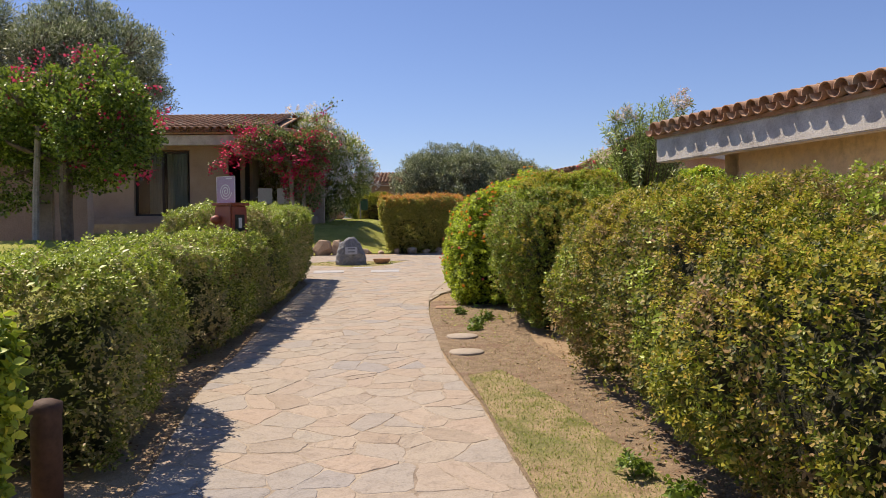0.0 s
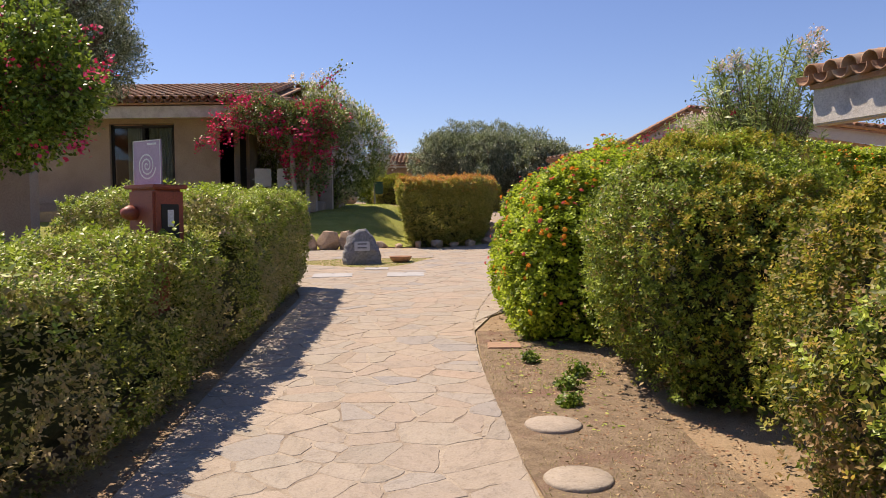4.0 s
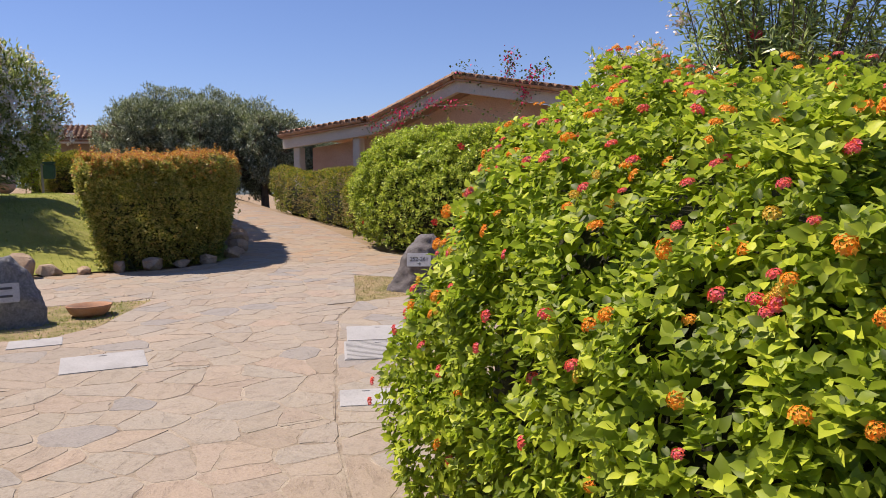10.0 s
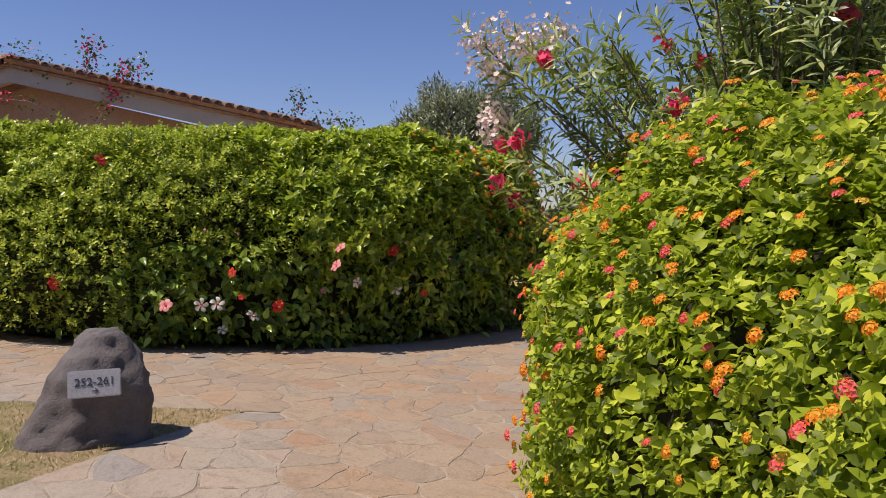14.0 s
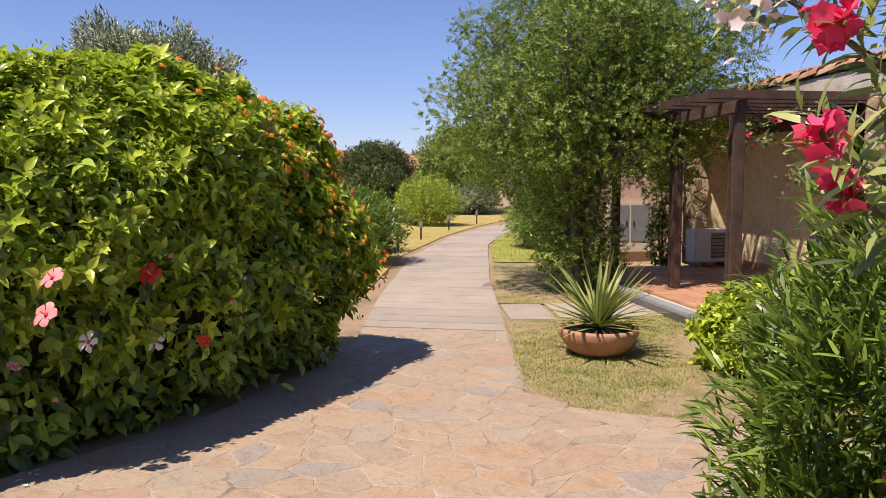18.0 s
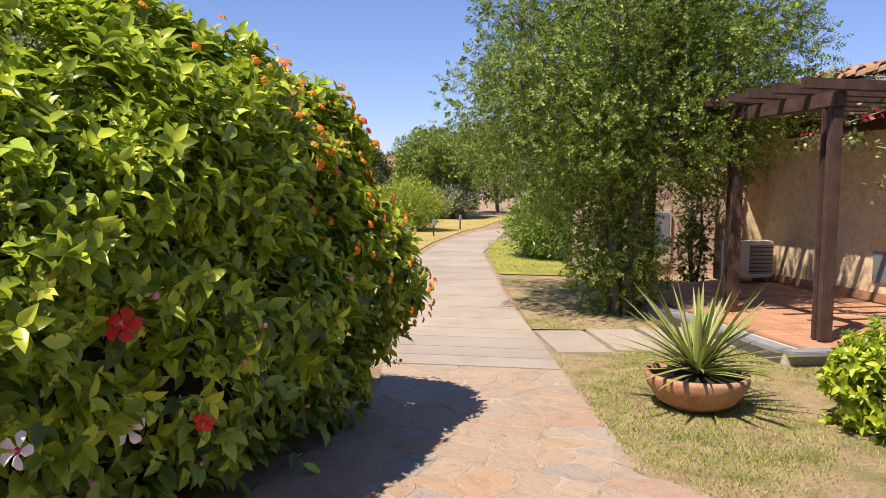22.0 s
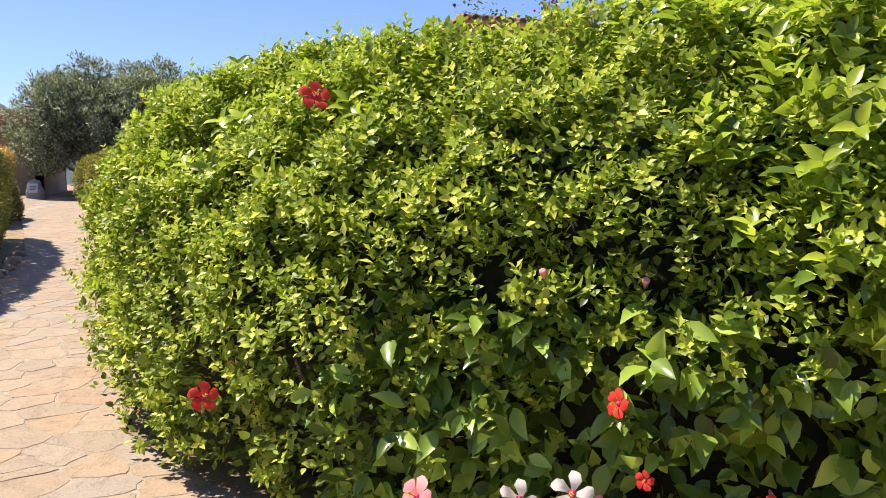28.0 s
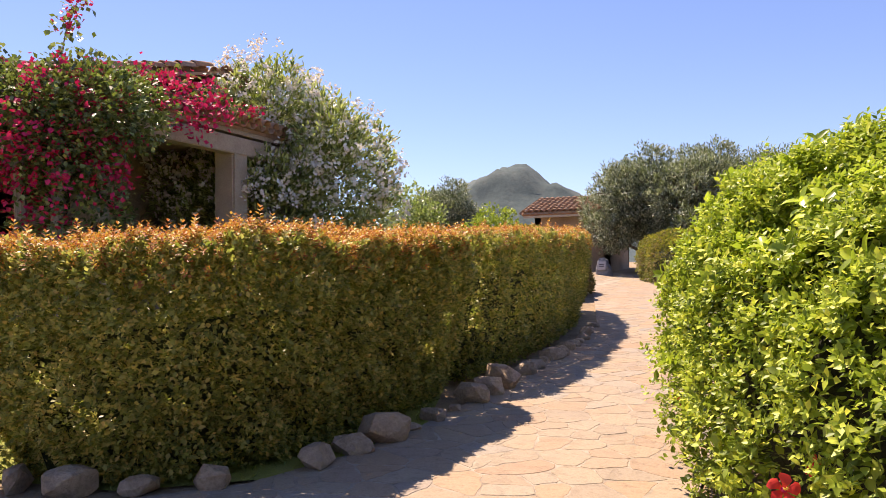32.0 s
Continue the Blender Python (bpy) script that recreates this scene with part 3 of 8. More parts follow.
class Bush:
    """A clipped or loose bush on a plan outline: where its skin lies, and its leaves and flowers there."""

    def __init__(self, outline, h, r=0.35, p=2.2, flare=0.0, lump=0.06, lump_scale=3.0, seed=1, low=0.03, n=90, rounds=2, tall=None, under=0.1, q=2.2, skirt=0.32, clump=0.045, clump_scale=13.0, soft=None, cap=True):
        self.loop = smooth_loop(outline, n, rounds)
        self.h, self.r, self.p, self.flare, self.lump, self.lump_scale, self.seed, self.low = h, r, p, flare, lump, lump_scale, seed, low
        self.under, self.q, self.skirt = under, q, skirt
        self.clump, self.clump_scale = clump, clump_scale
        self.soft, self.cap = soft or (lambda x, y: r), cap
        self.tall = tall or (lambda x, y: h)

    def skin(self, count, top_share=None, depth=0.1, zmin=0.0, zmax=9.0, zsoft=0.0):
        """Points on the skin with the way out at each."""
        L = self.loop
        q = np.roll(L, -1, 0)
        seg = np.linalg.norm(q - L, axis=1)
        per = seg.sum()
        area = 0.5 * abs(np.sum(L[:, 0] * q[:, 1] - q[:, 0] * L[:, 1]))
        share = area / (area + per * self.h) if top_share is None else top_share
        nt = int(count * share)
        ns = count - nt
        # the sides
        i = rng.choice(len(L), ns, p=seg / per)
        t = rng.random(ns)[:, None]
        xy = L[i] * (1 - t) + q[i] * t
        nn = unit(np.stack([(q - L)[i][:, 1], -(q - L)[i][:, 0]], 1))
        f = self.low + (1 - self.low) * rng.random(ns)
        H = np.array([self.tall(x, y) for x, y in xy])
        R = np.array([self.soft(x, y) for x, y in xy])
        inset = R * (1 - np.maximum(1 - f ** (self.p * self.q), 0) ** (1 / self.p)) + self.under * (np.maximum(0, self.skirt - f) / self.skirt) ** 1.5
        inset = inset - self.flare * (f - 0.5)
        xy = xy - nn * inset[:, None]
        e = np.clip(f + 0.02, 0, 0.999) ** (self.p * self.q)
        e0 = np.clip(f - 0.02, 0, 0.999) ** (self.p * self.q)
        slope = R * ((1 - e0) ** (1 / self.p) - (1 - e) ** (1 / self.p)) / 0.04
        n3 = unit(np.concatenate([nn * H[:, None], slope[:, None]], 1))
        side = np.concatenate([xy, (f * H)[:, None]], 1)
        # the top
        lo, hi = L.min(0), L.max(0)
        P = lo + (hi - lo) * rng.random((int(nt * (hi - lo).prod() / max(area, 0.01) * 1.25) + 8, 2))
        ins, d, way = edge_distance(P, L)
        P, d, way = P[ins][:nt], d[ins][:nt], way[ins][:nt]
        k = np.clip(d / np.array([self.soft(x, y) for x, y in P]), 0, 1)
        H2 = np.array([self.tall(x, y) for x, y in P])
        z = H2 * (np.maximum(1 - (1 - k) ** self.p, 0) ** (1 / (self.p * self.q)))
        tn = unit(np.concatenate([way * ((1 - k) ** 1.5)[:, None] * 0.9, np.full((len(P), 1), 0.8)], 1))
        top = np.concatenate([P - way * 0 + way * (self.flare * 0.5), z[:, None]], 1)
        pts, nrm = np.vstack([side, top]), np.vstack([n3, tn])
        small = lumps(pts, self.clump_scale, self.seed + 40) + 0.6 * lumps(pts, self.clump_scale * 2.3, self.seed + 50)
        pts = pts + nrm * (self.lump * lumps(pts, self.lump_scale, self.seed) + self.clump * np.minimum(small, 0.9))[:, None]
        pts = pts - nrm * (depth * rng.random(len(pts)) ** 1.5)[:, None]
        keep = (pts[:, 2] > zmin + zsoft * rng.normal(size=len(pts))) & (pts[:, 2] < zmax)
        pts, nrm = pts[keep], nrm[keep]
        pts[:, 2] += np.array([ground_z(x, y) for x, y in pts[:, :2]])
        return pts, nrm

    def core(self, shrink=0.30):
        """A dark inner hull; its colour stands for the shade between the leaves."""
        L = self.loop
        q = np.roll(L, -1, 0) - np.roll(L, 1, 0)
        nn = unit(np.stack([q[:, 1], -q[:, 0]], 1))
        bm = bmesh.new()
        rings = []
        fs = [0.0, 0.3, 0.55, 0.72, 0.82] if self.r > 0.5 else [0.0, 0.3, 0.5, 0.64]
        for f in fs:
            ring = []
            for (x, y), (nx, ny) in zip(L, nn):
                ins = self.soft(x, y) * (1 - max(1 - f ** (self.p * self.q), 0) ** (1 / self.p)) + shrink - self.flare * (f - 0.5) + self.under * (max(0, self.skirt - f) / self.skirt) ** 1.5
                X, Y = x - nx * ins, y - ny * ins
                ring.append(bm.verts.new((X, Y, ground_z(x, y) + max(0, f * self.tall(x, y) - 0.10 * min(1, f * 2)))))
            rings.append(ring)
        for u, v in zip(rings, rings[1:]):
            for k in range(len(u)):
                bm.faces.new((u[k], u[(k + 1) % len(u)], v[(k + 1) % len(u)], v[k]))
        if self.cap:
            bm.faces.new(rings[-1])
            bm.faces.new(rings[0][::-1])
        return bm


def clustered(pts, nrm, k, spread):
    """Each point becomes a sprig of k leaves."""
    p = np.repeat(pts, k, 0) + rng.normal(size=(len(pts) * k, 3)) * spread
    return p, np.repeat(nrm, k, 0)


def bush_thing(name, b, label, category, layers, group="", core=None):
    """layers: (part name, material, count, template, size, keywords)."""
    c = b.loop.mean(0)
    base = Vector((c[0], c[1], ground_z(*c)))
    ob = thing(name, base, label, category, group)
    inv = np.array(base)
    part("core", moved(b.core(), -base), core or M_CORE, ob, "inner hull coloured as the shade between the leaves")
    for pname, mat, count, tmpl, size, kw in layers:
        kw = dict(kw)
        sk = {k: kw.pop(k) for k in ("top_share", "depth", "zmin", "zmax", "zsoft") if k in kw}
        k, spread = kw.pop("sprig", (1, 0.0))
        where = kw.pop("where", None)
        pts, nrm = b.skin(count // k, **sk)
        if where:
            ok = where(pts) > 0.12 * rng.normal(size=len(pts))
            pts, nrm = pts[ok], nrm[ok]
        if k > 1:
            pts, nrm = clustered(pts, nrm, k, spread)
        me = leaves(pname, mat, pts - inv, nrm, tmpl, size, **kw)
        tagged(part(pname, me, None, ob), kind="stuff")
    return ob, base


def moved(bm, by):
    bmesh.ops.translate(bm, verts=bm.verts, vec=by)
    return bm


def crown(lobes, count, depth=0.35, seed=3, lump=0.12):
    """Points near the skins of several rounded lobes (centre, radii)."""
    pts, nrm = [], []
    w = np.array([r[0] * r[1] + r[1] * r[2] + r[0] * r[2] for _, r in lobes])
    for (c, r), nn in zip(lobes, (count * w / w.sum()).astype(int)):
        d = unit(rng.normal(size=(nn, 3)))
        s = 1 - depth * rng.random(nn) ** 1.6
        s = s * (1 + lump * lumps(d * 3 + np.array(c), 2.2, seed) + 0.5 * lump * lumps(d * 9, 2.0, seed + 5))
        pts.append(np.array(c) + d * np.array(r) * s[:, None])
        nrm.append(unit(d / np.array(r)))
    return np.vstack(pts), np.vstack(nrm)


def tree(name, base, label, trunk_h, trunk_r, lobes, mat, count, tmpl, size, lean=(0, 0), stems=1, depth=0.45, group="", seed=1, bark=None, sprig=(1, 0.0), limb_r=0.45, category="tree", lump=0.12, **kw):
    """A tree: tapered trunk, limbs to its lobes, a crown of leaves. lobes: relative to the base."""
    random.seed(seed)
    ob = thing(name, base, label, category, group)
    bm = bmesh.new()
    for s in range(stems):
        a = s * math.tau / stems + seed
        o = Vector((math.cos(a), math.sin(a), 0)) * (trunk_r * 1.6 if stems > 1 else 0)
        top = Vector((lean[0] + o.x * 2.0, lean[1] + o.y * 2.0, trunk_h))
        mid = (o + top) * 0.5 + Vector((random.uniform(-.08, .08), random.uniform(-.08, .08), 0)) * trunk_h * 0.6
        tube(bm, [o + Vector((0, 0, -0.15)), o * 1.05 + Vector((0, 0, .15)), mid, top], trunk_r * (1.25 if stems == 1 else 0.8), trunk_r * 0.7, 9, 0.06)
    part("trunk", bm, bark or M_BARK, ob)
    for i, (c, r) in enumerate(lobes):
        c = Vector(c)
        bm = bmesh.new()
        start = Vector((lean[0], lean[1], trunk_h * random.uniform(0.8, 0.98)))
        if c.z < start.z:
            start.z = max(0.1, c.z * 0.6)
            start.x, start.y = lean[0] * 0.6, lean[1] * 0.6
        mid = (start + c) * 0.5 + Vector((random.uniform(-.2, .2), random.uniform(-.2, .2), random.uniform(0, .25)))
        tube(bm, [start, mid, c], trunk_r * limb_r, trunk_r * 0.18, 6, 0.05)
        for _ in range(5):
            e = c + Vector((random.uniform(-1, 1) * r[0], random.uniform(-1, 1) * r[1], random.uniform(-.6, 1) * r[2])) * 0.75
            tube(bm, [mid.lerp(c, random.uniform(.3, 1)), (c + e) * .5 + Vector((0, 0, .05)), e], trunk_r * 0.2, trunk_r * 0.06, 4)
        part("limb", bm, bark or M_BARK, ob)
    k, spread = sprig
    pts, nrm = crown(lobes, count // k, depth, seed, lump)
    if k > 1:
        pts, nrm = clustered(pts, nrm, k, spread)
    tagged(part("crown", leaves("crown", mat, pts, nrm, tmpl, size, **kw), None, ob), kind="stuff")
    return ob


# ---- the ground ----
def ground_sheet():
    xs = np.concatenate([[-3000, -1200, -500, -220, -120, -80, -60], np.arange(-46, -14, 2.0), np.arange(-14, 14, 0.4), np.arange(14, 46, 1.0), [48, 60, 80, 120, 220, 500, 1200, 3000]])
    ys = np.concatenate([[-3000, -1200, -500, -200, -100, -60, -40, -25], np.arange(-15, 34, 0.4), np.arange(34, 70, 2.0), [75, 90, 120, 200, 500, 1200, 3000]])
    v = [(x, y, ground_z(x, y)) for y in ys for x in xs]
    n = len(xs)
    f = [(j * n + i, j * n + i + 1, (j + 1) * n + i + 1, (j + 1) * n + i) for j in range(len(ys) - 1) for i in range(n - 1)]
    me = bpy.data.meshes.new("ground")
    me.from_pydata(v, [], f)
    me.polygons.foreach_set("use_smooth", [True] * len(f))
    me.materials.append(surface("dry_earth", [(0.20, 0.135, 0.08), (0.32, 0.22, 0.13), (0.40, 0.285, 0.175), (0.28, 0.21, 0.11)], 3.2, 60, 0.95, 0.7, 0.02, stain=(0.20, 0.155, 0.08)))
    return setting("ground", me, None, "dry brown earth with sparse grass", "ground")


ground_sheet()


def strip_sheet(name, outline, lift, mat, label, category, step=0.35):
    """A thin sheet that follows the ground inside an outline."""
    loop = smooth_loop(outline, 160, 0)
    bm = bmesh.new()
    vs = [bm.verts.new((x, y, 0)) for x, y in loop]
    bm.faces.new(vs)
    lo, hi = loop.min(0), loop.max(0)
    for axis in (0, 1):
        c = math.floor(lo[axis] / step) * step + step
        while c < hi[axis]:
            co, no = [0, 0, 0], [0, 0, 0]
            co[axis], no[axis] = c, 1
            bmesh.ops.bisect_plane(bm, geom=bm.verts[:] + bm.edges[:] + bm.faces[:], plane_co=co, plane_no=no)
            c += step
    for v in bm.verts:
        v.co.z = ground_z(v.co.x, v.co.y) + lift
    return setting(name, bm, mat, label, category), loop


def lawn_blades(name, parent, loop, count, size, mat, patchy=0.0, seed=9):
    lo, hi = loop.min(0), loop.max(0)
    P = lo + (hi - lo) * rng.random((count, 2))
    ins, d, _ = edge_distance(P, loop)
    P = P[ins]
    if patchy:
        P = P[lumps(np.c_[P, np.zeros(len(P))], 2.6, seed) > rng.normal(size=len(P)) * 0.25 + patchy]
    pts = np.array([(x, y, ground_z(x, y) + 0.012) for x, y in P])
    me = leaves(name, mat, pts, np.tile([0, 0, 1.0], (len(pts), 1)), T_NEEDLE, size, out=0.35, up=0.2, rand=1.1, width=0.8)
    return tagged(part(name, me, None, parent), kind="stuff")


M_LAWN = surface("green_lawn", [(0.19, 0.22, 0.035), (0.31, 0.32, 0.055), (0.42, 0.38, 0.10)], 1.1, 60, 0.95, 0.9, 0.02)
M_LAWN_DRY = surface("dry_lawn", [(0.17, 0.18, 0.045), (0.36, 0.30, 0.13), (0.52, 0.38, 0.22), (0.34, 0.23, 0.13)], 3.4, 60, 0.95, 1.0, 0.03, stain=(0.15, 0.19, 0.045), spread=0.2)
M_LAWN_GOLD = surface("golden_lawn", [(0.34, 0.27, 0.06), (0.46, 0.36, 0.11), (0.50, 0.40, 0.16)], 0.7, 90, 0.95, 0.9, 0.02)

GRASS_PATCH_1 = [(-3.7, 17.85), (-2.7, 17.25), (-1.75, 16.82), (-1.3, 17.3), (-0.86, 18.5), (-2.5, 18.5)]
GRASS_PATCH_2 = [(1.12, 17.55), (1.55, 19.35), (2.05, 19.0), (3.0, 17.85), (2.2, 17.75)]

M_SOIL = surface("leafy_soil", [(0.16, 0.105, 0.06), (0.28, 0.20, 0.125), (0.38, 0.28, 0.18)], 9.0, 70, 0.95, 0.9, 0.02, stain=(0.22, 0.12, 0.085))

LAWNS = [
    ("lawn_house", [(-7.5, 19.8), (-3.9, 20.45), (-2.2, 21.0), (-0.6, 21.1), (0.2, 21.6), (0.6, 23), (0.3, 24), (-1.5, 30), (-2.5, 33.5), (-9, 33), (-14, 31), (-14, 21)], M_LAWN, "mown green lawn", 60000, (0.03, 0.06), L_GRASS, 0),
    ("lawn_terrace", [(-4.2, 13.2), (-4.2, 3), (-16, 3), (-16, 13.2)], M_LAWN, "sunlit green lawn", 9000, (0.03, 0.06), L_GRASS, 0),
    ("lawn_strip", [(0.50, 3.2), (0.28, 5.6), (0.04, 7.2), (-0.1, 8.2), (-0.17, 9.5), (-0.19, 11.3), (0.7, 11.2), (0.95, 9.4), (0.95, 8.0), (1.2, 6.5), (1.45, 4.6), (1.9, 2.0), (0.75, 1.5)], M_SOIL, "thin dry grass beside the path", 26000, (0.014, 0.03), L_GRASS_D, -0.1),
    ("lawn_pot", [(10.3, 17.28), (8.4, 17.0), (7.42, 16.87), (6.95, 16.43), (6.71, 15.4), (6.45, 14.3), (7.6, 13.4), (10.6, 13.9), (11.2, 15.2), (11.0, 16.9)], M_LAWN_DRY, "patchy dry lawn round the bowl", 130000, (0.012, 0.028), L_GRASS_D, -0.35),
    ("lawn_tree", [(11.6, 17.45), (14.0, 17.75), (16.4, 18.05), (16.4, 15.8), (11.8, 15.9)], M_LAWN_DRY, "leaf-strewn dry lawn under the tree", 16000, (0.03, 0.05), L_GRASS, 0.1),
    ("lawn_far", [(17.0, 18.1), (21.4, 18.6), (26, 18.9), (26, 15.5), (17, 15.5)], M_LAWN, "green lawn beside the path", 14000, (0.03, 0.06), L_GRASS, 0),
    ("lawn_gold", [(8.6, 19.0), (11.8, 19.35), (18, 20.2), (24.5, 20.35), (30, 20.1), (34, 19.6), (46, 19), (60, 26), (40, 34), (18, 27), (9, 22)], M_LAWN_GOLD, "dry golden lawn", 30000, (0.04, 0.07), L_GRASS_D, 0),
]
LAWNS += [("lawn_near", [(0.55, 3.2), (0.40, 4.6), (0.30, 5.6), (0.20, 6.5), (0.5, 6.7), (0.85, 5.6), (1.15, 4.2), (1.6, 2.2), (0.8, 1.6)], M_LAWN_DRY, "thin yellow-green grass at the path edge", 52000, (0.015, 0.032), L_GRASS, 0.0), ("lawn_patch_1", GRASS_PATCH_1, M_LAWN_DRY, "small dry grass patch round the marker stone", 9000, (0.02, 0.04), L_GRASS, 0), ("lawn_patch_2", GRASS_PATCH_2, M_LAWN_DRY, "small dry grass patch round the marker stone", 9000, (0.02, 0.04), L_GRASS_D, 0)]
for _name, _out, _mat, _lab, _n, _size, _bm, _patchy in LAWNS:
    _ob, _loop = strip_sheet(_name, _out, {"lawn_near": 0.0195, "lawn_strip": 0.015}.get(_name, 0.0185), _mat, _lab, "lawn", 0.45)
    lawn_blades("grass_blades", _ob, _loop, _n, _size, _bm, _patchy)
    if _name == "lawn_pot":
        lawn_blades("green_grass", _ob, _loop, 120000, (0.018, 0.04), L_GRASS, 0.05, 4)

# ---- paving ----
PAVING = [(-0.6, -5), (-1.2, 0), (-1.6, 4), (-1.92, 6), (-2.05, 8), (-2.25, 10.7), (-2.4, 13.6), (-2.7, 14.7), (-4.5, 15.3), (-7.5, 15.5), (-7.5, 19.5), (-3.84, 20.2),
          (-2.2, 20.75), (-0.75, 20.8), (0.0, 21.25), (0.38, 22.2), (0.55, 23.4), (0.63, 24.5), (0.72, 27), (0.6, 30), (-0.2, 34), (-1.5, 40), (-3.6, 47), (-1.0, 47), (1.4, 40), (2.6, 36), (3.0, 32),
          (2.95, 28), (2.75, 24), (2.65, 21.9), (3.2, 20.9), (4.2, 19.85), (5.0, 19.4), (6.5, 18.85), (8.4, 18.5), (9.7, 18.72), (9.7, 17.17), (8.4, 16.96), (7.4, 16.82), (7.0, 16.4), (6.78, 15.4), (6.5, 14.2), (6.3, 12.6),
          (4.9, 12.4), (4.8, 15.2), (4.4, 15.9), (3.0, 15.2), (1.5, 14.0), (0.6, 13.1), (0.1, 12.4), (-0.21, 11.7), (-0.2, 10), (0.0, 7.2), (0.26, 5.6), (0.45, 3.9), (0.95, 0), (1.5, -5)]


def inside(p, poly):
    c = False
    for (x0, y0), (x1, y1) in zip(poly, poly[1:] + poly[:1]):
        if (y0 > p[1]) != (y1 > p[1]) and p[0] < (x1 - x0) * (p[1] - y0) / (y1 - y0) + x0:
            c = not c
    return c


def clip(poly, a, n):
    """The part of a convex outline on the side of the line through a where n points away from it."""
    out = []
    for p, q in zip(poly, poly[1:] + poly[:1]):
        dp, dq = (p[0] - a[0]) * n[0] + (p[1] - a[1]) * n[1], (q[0] - a[0]) * n[0] + (q[1] - a[1]) * n[1]
        if dp <= 0:
            out.append(p)
        if dp * dq < 0:
            t = dp / (dp - dq)
            out.append((p[0] + (q[0] - p[0]) * t, p[1] + (q[1] - p[1]) * t))
    return out


def seg_dist(p, a, b):
    ax, ay, bx, by = a[0], a[1], b[0] - a[0], b[1] - a[1]
    t = max(0, min(1, ((p[0] - ax) * bx + (p[1] - ay) * by) / (bx * bx + by * by)))
    return math.hypot(p[0] - ax - bx * t, p[1] - ay - by * t)


def crosses(p, q, a, b):
    """Whether two plan segments cross."""
    def side(u, v, w):
        return (v[0] - u[0]) * (w[1] - u[1]) - (v[1] - u[1]) * (w[0] - u[0]) > 0
    return side(p, a, b) != side(q, a, b) and side(p, q, a) != side(p, q, b)


def stones_in(region, holes, step, seed, cuts=()):
    """Irregular flat stones that fill a region: cells round scattered seeds, cut at its edges."""
    rnd = random.Random(seed)
    cells = {}
    xs, ys = [p[0] for p in region], [p[1] for p in region]
    i0, i1, j0, j1 = int(min(xs) / step) - 2, int(max(xs) / step) + 2, int(min(ys) / step) - 2, int(max(ys) / step) + 2
    for i in range(i0, i1):
        for j in range(j0, j1):
            if rnd.random() < 0.86:
                cells[i, j] = ((i + 0.5 * (j % 2) + rnd.uniform(-.72, .72)) * step, (j + rnd.uniform(-.72, .72)) * step)
    cells = {k: c for k, c in cells.items() if inside(c, region) and not any(inside(c, h) for h in holes)}
    edges = list(zip(region, region[1:] + region[:1]))
    for h in holes:
        edges += list(zip(h, h[1:] + h[:1]))
    joints = {e for c in cuts for e in zip(c, c[1:])}
    edges += list(joints)
    out = []
    for (i, j), c in cells.items():
        poly = [(c[0] - step * 2, c[1] - step * 2), (c[0] + step * 2, c[1] - step * 2), (c[0] + step * 2, c[1] + step * 2), (c[0] - step * 2, c[1] + step * 2)]
        for di in range(-3, 4):
            for dj in range(-3, 4):
                o = cells.get((i + di, j + dj))
                if o and (di or dj) and not any(crosses(c, o, a, b) for a, b in joints):
                    poly = clip(poly, ((c[0] + o[0]) / 2, (c[1] + o[1]) / 2), (o[0] - c[0], o[1] - c[1]))
                    if len(poly) < 3:
                        break
            if len(poly) < 3:
                break
        if len(poly) < 3:
            continue
        for a, b in edges:
            run = ((c[0] - a[0]) * (b[0] - a[0]) + (c[1] - a[1]) * (b[1] - a[1])) / math.dist(a, b)
            if seg_dist(c, a, b) < step * 1.6 and -0.12 < run < math.dist(a, b) + 0.12:
                n = (b[1] - a[1], a[0] - b[0])
                if (c[0] - a[0]) * n[0] + (c[1] - a[1]) * n[1] > 0:
                    n = (-n[0], -n[1])
                off = 0.004 / math.hypot(*n) if (a, b) in joints else 0.0
                poly = clip(poly, (a[0] - n[0] * off, a[1] - n[1] * off), n)
                if len(poly) < 3:
                    break
        if len(poly) >= 3:
            out.append((c, poly))
    return out


def area_of(p):
    return 0.5 * abs(sum(a[0] * b[1] - b[0] * a[1] for a, b in zip(p, p[1:] + p[:1])))


